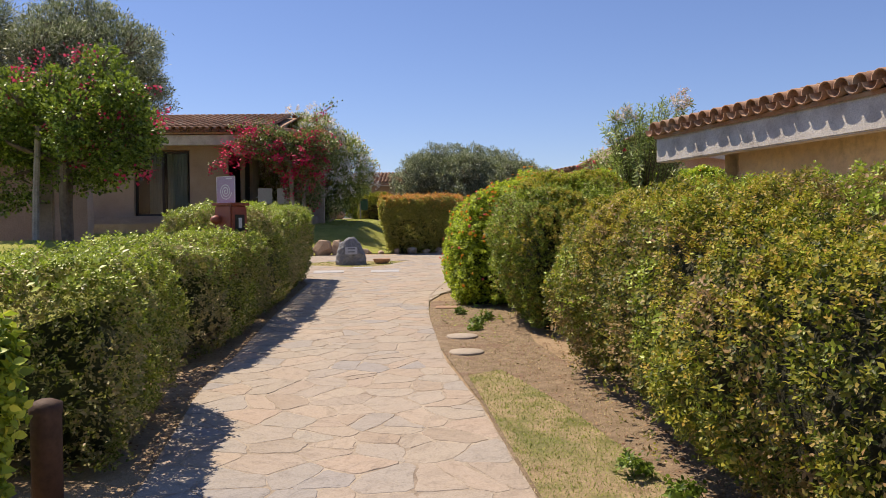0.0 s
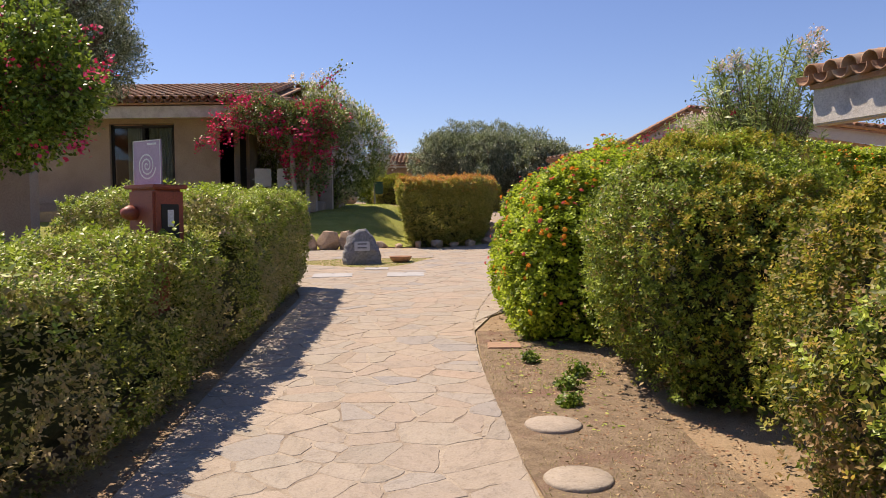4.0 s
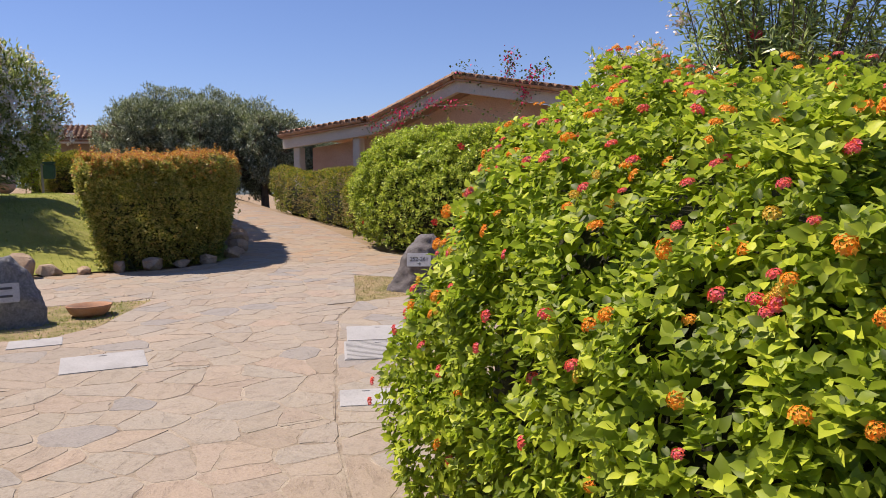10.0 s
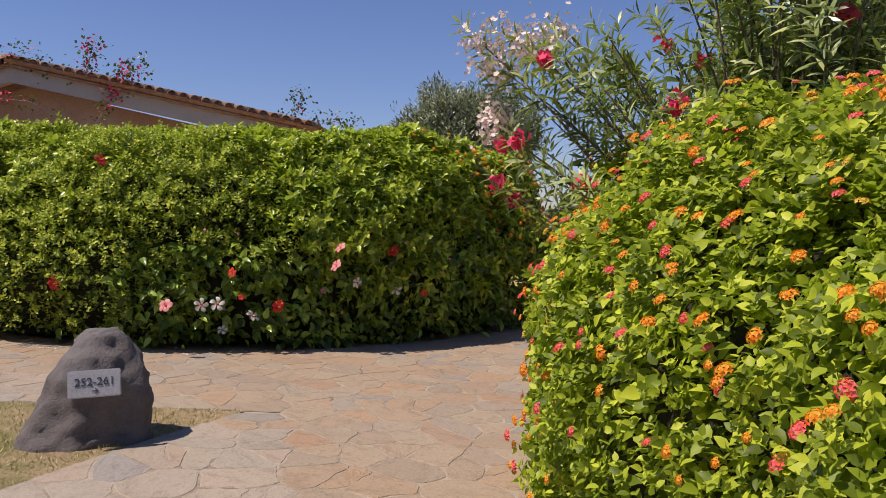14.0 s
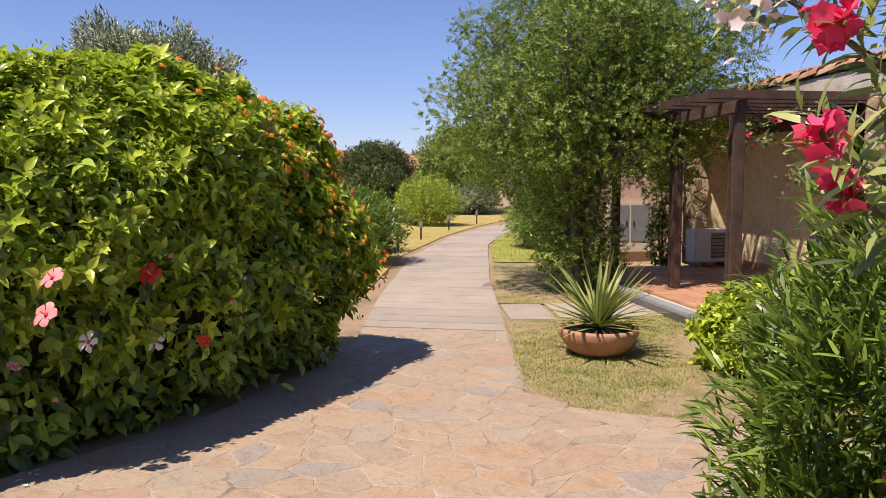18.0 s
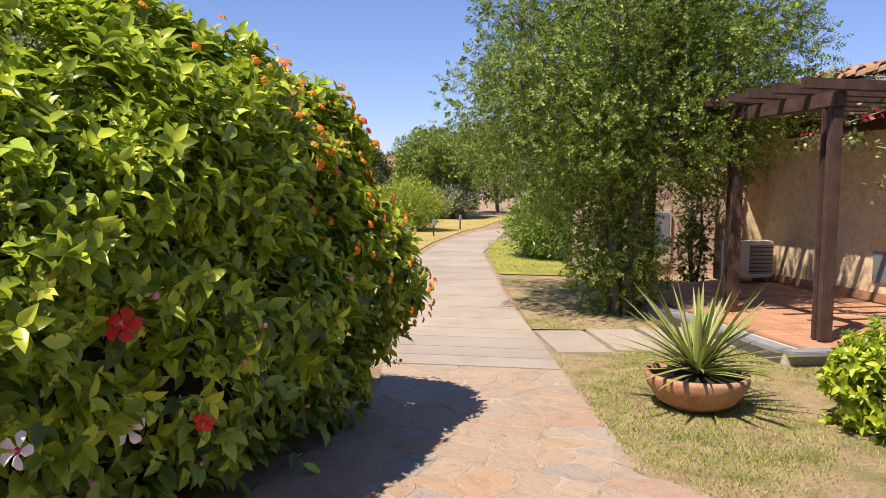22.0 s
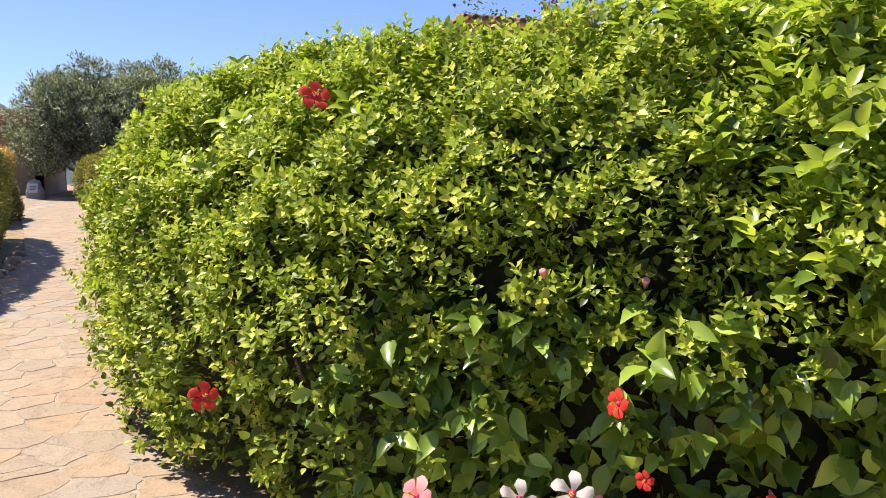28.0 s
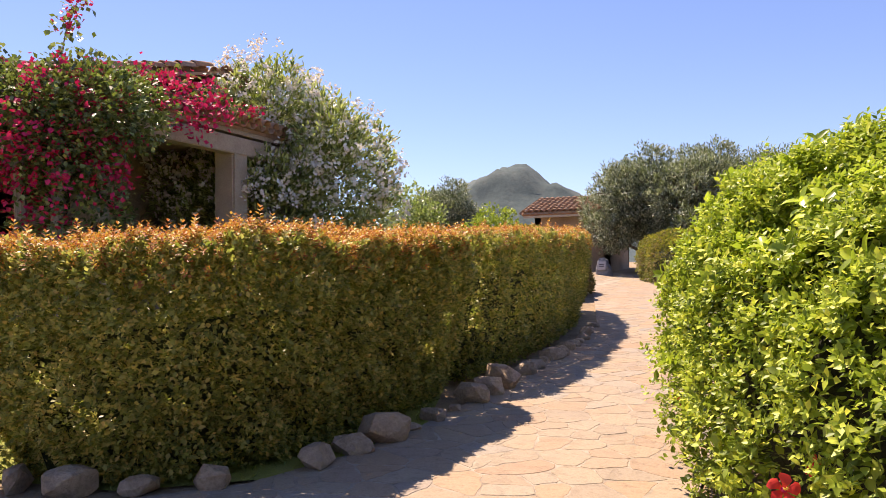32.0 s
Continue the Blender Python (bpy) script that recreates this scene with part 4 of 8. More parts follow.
def stone_geom(poly, gap, top, seed):
    """Vertices and faces of one flat stone with softened upper edges, uneven in outline."""
    rnd = random.Random(seed)
    n0 = len(poly)
    cx, cy = sum(p[0] for p in poly) / n0, sum(p[1] for p in poly) / n0
    tx, ty = rnd.uniform(-.005, .005), rnd.uniform(-.005, .005)
    pts = []
    for p, q in zip(poly, poly[1:] + poly[:1]):
        e = math.dist(p, q)
        if e < 0.05:
            pts.append(((p[0] + q[0]) / 2, (p[1] + q[1]) / 2))
            continue
        jig = min(0.011, e * 0.06)
        for m in ((0.12, 0.36, 0.63, 0.88) if e > 0.2 else (0.16, 0.5, 0.84)):
            m += rnd.uniform(-.06, .06)
            pts.append((p[0] + (q[0] - p[0]) * m + rnd.uniform(-jig, jig), p[1] + (q[1] - p[1]) * m + rnd.uniform(-jig, jig)))

    def ring(ins, z):
        r = []
        for p in pts:
            d = max(1e-6, math.dist(p, (cx, cy)))
            k = max(0.2, 1 - ins / d)
            x, y = cx + (p[0] - cx) * k, cy + (p[1] - cy) * k
            r.append((x, y, ground_z(x, y) + z + ((x - cx) * tx + (y - cy) * ty if z > 0.01 else 0.0)))
        return r
    n = len(pts)
    v = ring(gap, 0.002) + ring(gap + 0.002, top * 0.8) + ring(gap + 0.007, top)
    f = [tuple(range(2 * n, 3 * n))]
    for k in range(2):
        f += [(k * n + i, k * n + (i + 1) % n, (k + 1) * n + (i + 1) % n, (k + 1) * n + i) for i in range(n)]
    return v, f


def pave(name, region, holes, step, seed, mat, mat_bed, label, near=None, bed_lift=0.02, cuts=(), other=None):
    cells = stones_in(region, holes, step, seed, cuts)
    bv, bf = [], []
    for c, p in cells:
        k = len(bv)
        bv += [(x, y, ground_z(x, y) + bed_lift) for x, y in p]
        bf.append(tuple(range(k, k + len(p))))
    me = bpy.data.meshes.new(name)
    me.from_pydata(bv, [], bf)
    me.materials.append(mat_bed)
    bed = setting(name, me, None, label, "path")
    rest, count = [([], [], mat)] + ([([], [], other[0])] if other else []), 0
    for i, (c, p) in enumerate(cells):
        if area_of(p) < 0.006:
            continue
        v, f = stone_geom(p, random.Random(i).uniform(0.001, 0.006), bed_lift + random.Random(i * 3 + 1).uniform(0.0015, 0.004), i)
        if near and near(c) and count < 300:
            me = bpy.data.meshes.new("flagstone")
            me.from_pydata(v, [], f)
            me.materials.append(mat)
            part("flagstone", me, None, bed)
            count += 1
        else:
            rv, rf, _ = rest[1 if other and other[1](c) else 0]
            k = len(rv)
            rv += v
            rf += [tuple(a + k for a in ff) for ff in f]
    for rv, rf, m in rest:
        me = bpy.data.meshes.new("flagstones")
        me.from_pydata(rv, [], rf)
        me.materials.append(m)
        tagged(part("flagstones", me, None, bed, "irregular flat stones further off"), kind="stuff")
    return bed


def slab_run(parent, left, right, cuts, z=0.024, mat=None, name="concrete_slab"):
    """Cast slabs across a path between two edges (functions of x)."""
    for a, b in zip(cuts, cuts[1:]):
        a2, b2 = a + 0.008, b - 0.008
        pts = [(a2, right(a2)), (b2, right(b2)), (b2, left(b2)), (a2, left(a2))]
        lo = [ground_z(*p) - 0.05 for p in pts]
        hi = [ground_z(*p) + z for p in pts]
        part(name, prism(pts, lo, hi), mat or M_CONCRETE, parent)


def line(pts):
    return lambda x: float(np.interp(x, [p[0] for p in pts], [p[1] for p in pts]))


# ---- roofs ----
def arc_tile(r0, r1, length, thick=0.014, seg=6, up=1):
    """One barrel tile along +y, its wide end at y = 0."""
    bm = bmesh.new()
    rows = []
    for y, r in ((0, r0), (length, r1)):
        for rr in (r, r - thick):
            rows.append([bm.verts.new((-math.cos(k * math.pi / seg) * rr, y, up * math.sin(k * math.pi / seg) * rr)) for k in range(seg + 1)])
    o0, i0, o1, i1 = rows
    for k in range(seg):
        bm.faces.new((o0[k], o0[k + 1], o1[k + 1], o1[k]))
        bm.faces.new((i0[k + 1], i0[k], i1[k], i1[k + 1]))
        bm.faces.new((o0[k + 1], o0[k], i0[k], i0[k + 1]))
    bmesh.ops.recalc_face_normals(bm, faces=bm.faces)
    for f in bm.faces:
        f.smooth = True
    return bm


TILE_COVER = mesh_of("cover_tile", arc_tile(0.105, 0.085, 0.44), M_TILE)
TILE_PAN = mesh_of("pan_tile", arc_tile(0.10, 0.085, 0.44, up=-1), M_TILE)


def tile_roof(parent, origin, along, back, length, depth, pitch, single_rows=1, pitch_step=0.235):
    """A slope of barrel tiles as a roof part under its house: the eave's tiles each on their own, the rest in one mesh.
    origin: the eave's start in the house's axes; along, back: plan directions of the eave and up the slope."""
    a, b = Vector((*along, 0)).normalized(), Vector((*back, 0)).normalized()
    s = (b * math.cos(radians(pitch)) + Vector((0, 0, 1)) * math.sin(radians(pitch))).normalized()
    n = a.cross(s)
    if n.z < 0:
        n = -n
    o = Vector(origin)
    bm = bmesh.new()
    c = [o - n * 0.10, o + a * length - n * 0.10, o + a * length + s * depth - n * 0.10, o + s * depth - n * 0.10]
    lo = [bm.verts.new(p - n * 0.05) for p in c]
    hi = [bm.verts.new(p) for p in c]
    bm.faces.new(hi), bm.faces.new(lo[::-1])
    for i in range(4):
        bm.faces.new((lo[i], lo[(i + 1) % 4], hi[(i + 1) % 4], hi[i]))
    bmesh.ops.recalc_face_normals(bm, faces=bm.faces)
    roof = part("roof", bm, M_TILE, parent, "sloping roof of barrel tiles")
    cols, rows = int(length / pitch_step), int(depth / 0.37)
    rest = {TILE_COVER: [], TILE_PAN: []}
    rnd = random.Random(int(length * 100))
    for i in range(cols):
        for j in range(rows):
            for mesh, dx in ((TILE_COVER, 0.5), (TILE_PAN, 0.0)):
                x = (i + dx) * pitch_step + rnd.uniform(-.008, .008)
                p = o + a * x + s * (j * 0.37 + rnd.uniform(-.012, .012) - 0.06) + n * 0.012 * (j > 0)
                m = Matrix(((a.x, s.x, n.x, p.x), (a.y, s.y, n.y, p.y), (a.z, s.z, n.z, p.z), (0, 0, 0, 1))) @ pose(0, 0, 0, -2.0, rnd.uniform(-2, 2), rnd.uniform(-1, 1))
                if j < single_rows:
                    part(mesh.name, mesh, None, roof, at=m)
                else:
                    rest[mesh].append(np.array(m))
    for mesh, ms in rest.items():
        if ms:
            tv = np.array([(*v.co, 1.0) for v in mesh.vertices])
            v = np.einsum("nij,kj->nki", np.array(ms), tv)[:, :, :3].reshape(-1, 3)
            me = raw_mesh(mesh.name + "s", v, [tuple(p.vertices) for p in mesh.polygons], len(ms), len(tv), M_TILE)
            tagged(part(mesh.name + "s", me, None, roof, "rows of barrel tiles"), kind="stuff")
    return roof


def wall_with(parent, name, a, b, z0, z1, t, mat, openings=(), label=""):
    """A wall from plan point a to b, its thickness t to the right of that way, with openings (from, to, sill, head) along it."""
    a, b = Vector(a), Vector(b)
    d = (b - a)
    ln = d.length
    d.normalize()
    n = Vector((d.y, -d.x))
    def piece(s0, s1, lo, hi):
        if s1 - s0 > 0.01 and hi - lo > 0.01:
            p, q = a + d * s0, a + d * s1
            part(name, prism([tuple(p), tuple(q), tuple(q + n * t), tuple(p + n * t)], lo, hi), mat, parent, label)
    at = 0.0
    for s0, s1, sill, head in sorted(openings):
        piece(at, s0, z0, z1)
        piece(s0, s1, z0, sill)
        piece(s0, s1, head, z1)
        at = s1
    piece(at, ln, z0, z1)


# ---- the villa on the east side ----
def villa_east():
    h = thing("villa", (12.98, 12.92, 0.64), "low ochre stucco villa with weathered fascia and barrel-tiled roof", "house", rz=17.6)
    z = 0.16
    wall_with(h, "wall", (-1.7, 0), (3.4, 0), 0, 3.0, 0.3, M_STUCCO, [(0.75, 1.6, z + 0.1, 2.3)], "ochre stucco wall of the porch")
    wall_with(h, "wall", (-5.0, 0.62), (-1.7, 0.62), 0, 2.9, 0.3, M_STUCCO, [], "rough ochre stucco wall")
    wall_with(h, "wall", (-1.7, 0.62), (-1.7, 0), 0, 3.0, 0.3, M_STUCCO)
    wall_with(h, "wall", (3.1, -0.3), (3.1, 0.45), 0, 2.8, 0.3, M_STUCCO)
    wall_with(h, "wall", (5.2, -2.0), (5.2, 1.9), 0, 2.3, 0.3, M_STUCCO_P, [], "pink stucco wall of the next wing")
    wall_with(h, "wall", (5.2, 1.9), (6.6, 1.9), 0, 2.3, 0.3, M_STUCCO_P)
    wall_with(h, "wall", (-8.95, -8.0), (-8.95, 1.1), -0.6, 2.2, 0.3, M_STUCCO, [], "ochre stucco west wall")
    wall_with(h, "wall", (-8.95, 1.1), (-5.0, 1.1), -0.6, 2.2, 0.3, M_STUCCO)
    wall_with(h, "wall", (3.4, -6), (-9.2, -6), 0, 2.9, 0.3, M_STUCCO)
    part("fascia", boxed((-0.6, 0.72, 2.68), (8.6, 0.2, 0.40), 0.015), M_FASCIA, h, "weathered whitish fascia")
    part("fascia", boxed((-9.58, -3.2, 2.07), (0.2, 9.9, 0.42), 0.015), M_FASCIA, h, "weathered whitish fascia")
    part("soffit", boxed((-0.6, 0.3, 2.85), (8.6, 0.8, 0.06)), M_STUCCO, h)
    part("soffit", boxed((-9.1, -3.2, 2.22), (0.9, 9.8, 0.08)), M_STUCCO, h)
    tile_roof(h, (-4.9, 0.68, 2.95), (1, 0), (0, -1), 8.6, 4.0, 13, 0)
    rnd = random.Random(4)
    for k in range(24):
        part("verge_tile", TILE_COVER, None, h, at=pose(-4.9 + k * 0.36, 0.76, 2.925, 0, 0, 0) @ pose(0, 0, 0, rnd.uniform(-1.5, 1.5), 4.5 + rnd.uniform(-.8, .8), rnd.uniform(-1.5, 1.5)) @ Matrix.Rotation(radians(-90), 4, "Z"))
    tile_roof(h, (3.7, -6.9, 2.95), (-1, 0), (0, 1), 8.6, 4.0, 13, 0)
    tile_roof(h, (-9.74, 1.75, 2.36), (0, -1), (1, 0), 9.9, 3.9, 11, 1)
    # the door and its threshold
    d = part("door", boxed((-0.53, -0.2, z + 1.15), (0.82, 0.05, 2.1), 0.006), M_DOOR, h, "dark wooden door")
    part("door_handle", boxed((-0.83, -0.15, z + 1.2), (0.12, 0.05, 0.03), 0.008), M_GREY, d, "metal handle")
    part("door_frame", boxed((-0.08, -0.1, z + 1.15), (0.06, 0.24, 2.14), 0.006), M_WOOD, h)
    part("door_frame", boxed((-0.98, -0.1, z + 1.15), (0.06, 0.24, 2.14), 0.006), M_WOOD, h)
    part("threshold", boxed((-0.53, 0.08, z + 0.07), (1.25, 0.34, 0.06), 0.008), M_WHITE, h, "pale marble threshold")
    part("vent_plate", boxed((0.55, 0.012, z + 0.45), (0.30, 0.02, 0.40), 0.004), M_GREY, h, "grey metal vent plate on the wall")
    part("skirting", boxed((0.7, 0.012, z + 0.06), (4.6, 0.02, 0.12), 0.003), M_PATIO, h, "terracotta skirting")
    # stone-faced pillars, each stone on its own
    for px, py, w, dd in ((-1.9, 0.75, 0.42, 0.42), (3.2, 0.55, 0.3, 0.3)):
        core = part("pillar", boxed((px, py, 1.4), (w, dd, 2.5)), M_MORTAR, h, "pillar faced with rough stones")
        for face, ww in (("front", w), ("side", dd)):
            for k, (c, p) in enumerate(stones_in([(0, 0), (ww, 0), (ww, 2.5), (0, 2.5)], [], 0.15, int(px * 10) + len(face))):
                if area_of(p) < 0.003:
                    continue
                bm = bmesh.new()
                mx, my = sum(q[0] for q in p) / len(p), sum(q[1] for q in p) / len(p)
                deep = random.Random(k).uniform(0.02, 0.04)
                rings = [[bm.verts.new(((q[0] - mx) * f, (q[1] - my) * f, z0)) for q in p] for f, z0 in ((0.92, 0), (0.9, deep * 0.7), (0.74, deep))]
                for u, v in zip(rings, rings[1:]):
                    for i in range(len(p)):
                        bm.faces.new((u[i], u[(i + 1) % len(p)], v[(i + 1) % len(p)], v[i]))
                bm.faces.new(rings[-1])
                if face == "front":
                    at = Matrix.Translation((px + w / 2 - mx, py + dd / 2 - 0.004, 0.15 + my)) @ pose(0, 0, 0, 90, 0, 180)
                else:
                    at = Matrix.Translation((px - w / 2 + 0.004, py + dd / 2 - mx, 0.15 + my)) @ pose(0, 0, 0, 90, 0, -90)
                part("facing_stone", bm, M_RUBBLE, core, at=at)
    return h


villa = villa_east()


def local(h, x, y, z):
    return h.matrix_basis @ Vector((x, y, z))


def patio():
    t = thing("patio", (12.98, 12.92, 0.64), "raised terracotta-tiled patio with a grey stone edge", "patio", rz=17.6)
    part("base", boxed((0.6, 1.55, 0.05), (5.1, 2.96, 0.14)), M_CREAM, t, "rendered base")
    part("edge", boxed((-1.98, 1.5, 0.14), (0.16, 3.06, 0.05), 0.008), M_SLATE, t, "grey stone edging")
    part("edge", boxed((0.65, 3.0, 0.14), (5.1, 0.16, 0.05), 0.008), M_SLATE, t, "grey stone edging")
    tile = mesh_of("patio_tile", boxed((0, 0, 0), (0.296, 0.296, 0.03), 0.003), M_PATIO)
    for i in range(16):
        for j in range(9):
            part("patio_tile", tile, None, t, at=pose(-1.74 + i * 0.3, 0.20 + j * 0.3, 0.14, 0, 0, 0))
    t["kind"] = "structure"
    return t


patio()


def pergola():
    t = thing("pergola", (12.98, 12.92, 0.8), "dark brown timber pergola over the patio", "pergola", rz=17.6)
    for x, y, w in ((-1.62, 2.42, 0.085), (-1.52, 2.42, 0.045), (0.15, 2.3, 0.085), (0.25, 2.3, 0.045), (2.1, 2.42, 0.1)):
        part("post", boxed((x, y, 1.08), (w, 0.12, 2.16), 0.012), M_WOOD, t)
    part("beam", boxed((0.3, 2.42, 2.23), (4.0, 0.11, 0.14), 0.01), M_WOOD, t)
    part("beam", boxed((0.3, 0.25, 2.23), (3.9, 0.1, 0.14), 0.01), M_WOOD, t)
    for k in range(11):
        part("rafter", boxed((-1.72 + k * 0.4, 1.47 + 0.02 * (k % 3), 2.35), (0.06, 2.75, 0.10), 0.008), M_WOOD, t)
    return t


pergola()


def air_conditioner(at, rz):
    t = thing("air_conditioner", at, "pale grey outdoor air conditioner on low feet", "air conditioner", rz=rz)
    part("case", boxed((0, 0, 0.36), (0.78, 0.28, 0.56), 0.02), M_WHITE, t)
    part("grille", boxed((-0.14, 0.142, 0.36), (0.44, 0.012, 0.44), 0.005), M_GREY, t, "round fan grille")
    for k in range(7):
        part("slat", boxed((-0.14, 0.15, 0.18 + k * 0.06), (0.44, 0.008, 0.012)), M_BLACK, t)
    for sx in (-0.28, 0.28):
        part("foot", boxed((sx, 0, 0.04), (0.06, 0.3, 0.08), 0.006), M_GREY, t)
    return t


air_conditioner(local(villa, 2.75, 0.5, 0.16), 17.6 + 100)


def cabinet_red():
    t = thing("hydrant_cabinet", local(villa, -4.13, 0.66, 0.86), "red framed fire hydrant cabinet on the wall", "cabinet", rz=17.6)
    part("case", boxed((0, 0, 0.22), (0.5, 0.12, 0.46), 0.008), M_RED, t)
    part("glass_door", boxed((0, 0.064, 0.22), (0.38, 0.01, 0.34)), M_GREY, t, "grey glazed door")
    part("hose", boxed((0.02, 0.072, 0.17), (0.16, 0.02, 0.16), 0.01), M_WHITE, t)


cabinet_red()


def low_box():
    t = thing("wall_box", local(villa, -3.06, 0.74, 0.0), "low white box against the villa wall", "box", rz=17.6)
    part("case", boxed((0, 0, 0.36), (0.46, 0.2, 0.72), 0.015), M_WHITE, t)
    part("lid", boxed((0, 0.01, 0.73), (0.5, 0.24, 0.03), 0.008), M_WHITE, t)


low_box()


def meter_cabinet():
    t = thing("meter_cabinet", local(villa, 5.17, 1.0, 0.1), "pale blue-grey metal meter cabinet on the pink wall", "cabinet", rz=17.6)
    part("case", boxed((0, 0, 0.6), (0.1, 0.9, 1.0), 0.01), M_CREAM, t)
    for dy in (-0.25, 0.25):
        d = part("door", boxed((-0.056, dy * 0.85, 0.68), (0.02, 0.38, 0.72), 0.006), M_GREY, t, "pale metal door")
        part("handle", boxed((-0.072, dy * 0.3, 0.68), (0.02, 0.02, 0.1)), M_BLACK, d)


meter_cabinet()


# ---- the house with the bougainvillea on the west side ----
def villa_west():
    h = thing("villa", (-6.38, 24.9, 1.62), "brown stucco bungalow with tiled roof and curtained glass door", "house")
    f = 0.42
    wall_with(h, "wall", (-0.2, 0), (-7.5, 0), 0, 2.85, 0.3, M_STUCCO_B, [(1.55, 3.35, f + 0.03, f + 2.15)], "brown stucco front wall")
    wall_with(h, "wall", (-0.2, 4.5), (-0.2, 0.0), 0, 2.85, 0.3, M_STUCCO_B, [(2.6, 3.6, f + 0.02, f + 2.1)], "shaded porch wall")
    wall_with(h, "wall", (-7.5, 0), (-7.5, 6), 0, 2.85, 0.3, M_STUCCO_B)
    wall_with(h, "wall", (-7.5, 6), (-0.2, 6), 0, 2.85, 0.3, M_STUCCO_B)
    part("plinth", boxed((-2.9, 2.7, f / 2 - 0.1), (9.9, 6.4, f + 0.2), 0.02), M_STUCCO_B, h, "raised plinth")
    part("step", boxed((-3.2, -0.85, 0.16), (3.6, 0.7, 0.34), 0.02), M_STUCCO_B, h)
    part("step", boxed((-3.2, -1.2, 0.02), (4.2, 0.7, 0.34), 0.02), M_STUCCO_B, h)
    part("fascia", boxed((-3.0, -0.55, 2.80), (10.4, 0.18, 0.32), 0.012), M_FASCIA, h, "weathered fascia")
    part("fascia", boxed((2.15, 1.6, 2.5), (0.2, 4.4, 0.26), 0.012), M_BEIGE, h, "porch beam")
    part("fascia", boxed((1.0, -0.5, 2.45), (2.3, 0.2, 0.24), 0.012), M_BEIGE, h, "porch beam")
    part("porch_ceiling", boxed((1.0, 1.6, 2.72), (2.5, 4.5, 0.1)), M_STUCCO_B, h)
    for px, py in ((2.05, -0.45), (2.05, 2.2), (2.05, 3.6)):
        part("pillar", boxed((px, py, 1.3), (0.36, 0.36, 2.4), 0.03), M_BEIGE, h, "square rendered pillar")
    tile_roof(h, (-8.2, -0.75, 3.12), (1, 0), (0, 1), 9.3, 4.2, 14, 1)
    tile_roof(h, (1.1, 7.4, 3.12), (-1, 0), (0, -1), 9.3, 4.2, 14, 0)
    tile_roof(h, (2.3, -0.7, 2.88), (0, 1), (-1, 0), 4.6, 2.2, 12, 1)
    # the sliding door with curtains
    x0 = -0.2 - 3.35
    g = part("sliding_door", boxed((x0 + 0.9, 0.16, f + 2.08), (1.8, 0.08, 0.07), 0.006), M_BLACK, h, "dark framed sliding glass door")
    for dx in (0.03, 0.9, 1.77):
        part("frame", boxed((x0 + dx, 0.16, f + 1.08), (0.07, 0.08, 2.1), 0.006), M_BLACK, g)
    part("frame", boxed((x0 + 0.9, 0.16, f + 0.06), (1.8, 0.08, 0.07), 0.006), M_BLACK, g)
    for dx in (0.46, 1.33):
        p = part("pane", boxed((x0 + dx, 0.16, f + 1.08), (0.82, 0.012, 2.0)), M_GLASS, g)
        p.visible_shadow = False
    for dx, w in ((0.62, 0.42), (1.33, 0.66)):
        bm = bmesh.new()
        n = 28
        lo = [bm.verts.new((x0 + dx - w / 2 + w * i / n, 0.25 + 0.03 * math.sin(i * 1.6), f + 0.06)) for i in range(n + 1)]
        hi = [bm.verts.new((v.co.x, v.co.y, f + 2.05)) for v in lo]
        for i in range(n):
            bm.faces.new((lo[i], lo[i + 1], hi[i + 1], hi[i]))
        bmesh.ops.solidify(bm, geom=bm.faces[:], thickness=0.006)
        part("curtain", bm, M_CURTAIN, g, "pale grey-green curtain")
    # added board: its near-black colour stands for the unlit room
    part("back_wall", boxed((x0 + 0.9, 1.8, f + 1.1), (3.2, 0.1, 2.3)), M_DOOR, h, "added board, the room's shade painted dark")
    d = part("door", boxed((-0.32, 1.4, f + 1.06), (0.05, 1.0, 2.05), 0.006), M_DOOR, h, "dark porch door")
    part("handle", boxed((-0.27, 1.75, f + 1.0), (0.04, 0.1, 0.03)), M_GREY, d)
    return h


house_w = villa_west()


def porch_chair(at, rz):
    t = thing("porch_chair", at, "white plastic chair in the porch shade", "chair", "chairs in the porch", rz)
    part("seat", boxed((0, 0, 0.43), (0.46, 0.46, 0.04), 0.015), M_WHITE, t)
    part("backrest", boxed((0, 0.22, 0.68), (0.46, 0.04, 0.46), 0.015), M_WHITE, t)
    for sx in (-0.2, 0.2):
        for sy in (-0.2, 0.2):
            part("leg", boxed((sx, sy, 0.21), (0.04, 0.04, 0.42), 0.006), M_WHITE, t)
        part("armrest", boxed((sx * 1.15, 0, 0.62), (0.05, 0.44, 0.03), 0.008), M_WHITE, t)
    return t


for _x, _rz in ((0.5, 200), (1.25, 160)):
    porch_chair(local(house_w, _x, 0.6, 0.42), _rz)


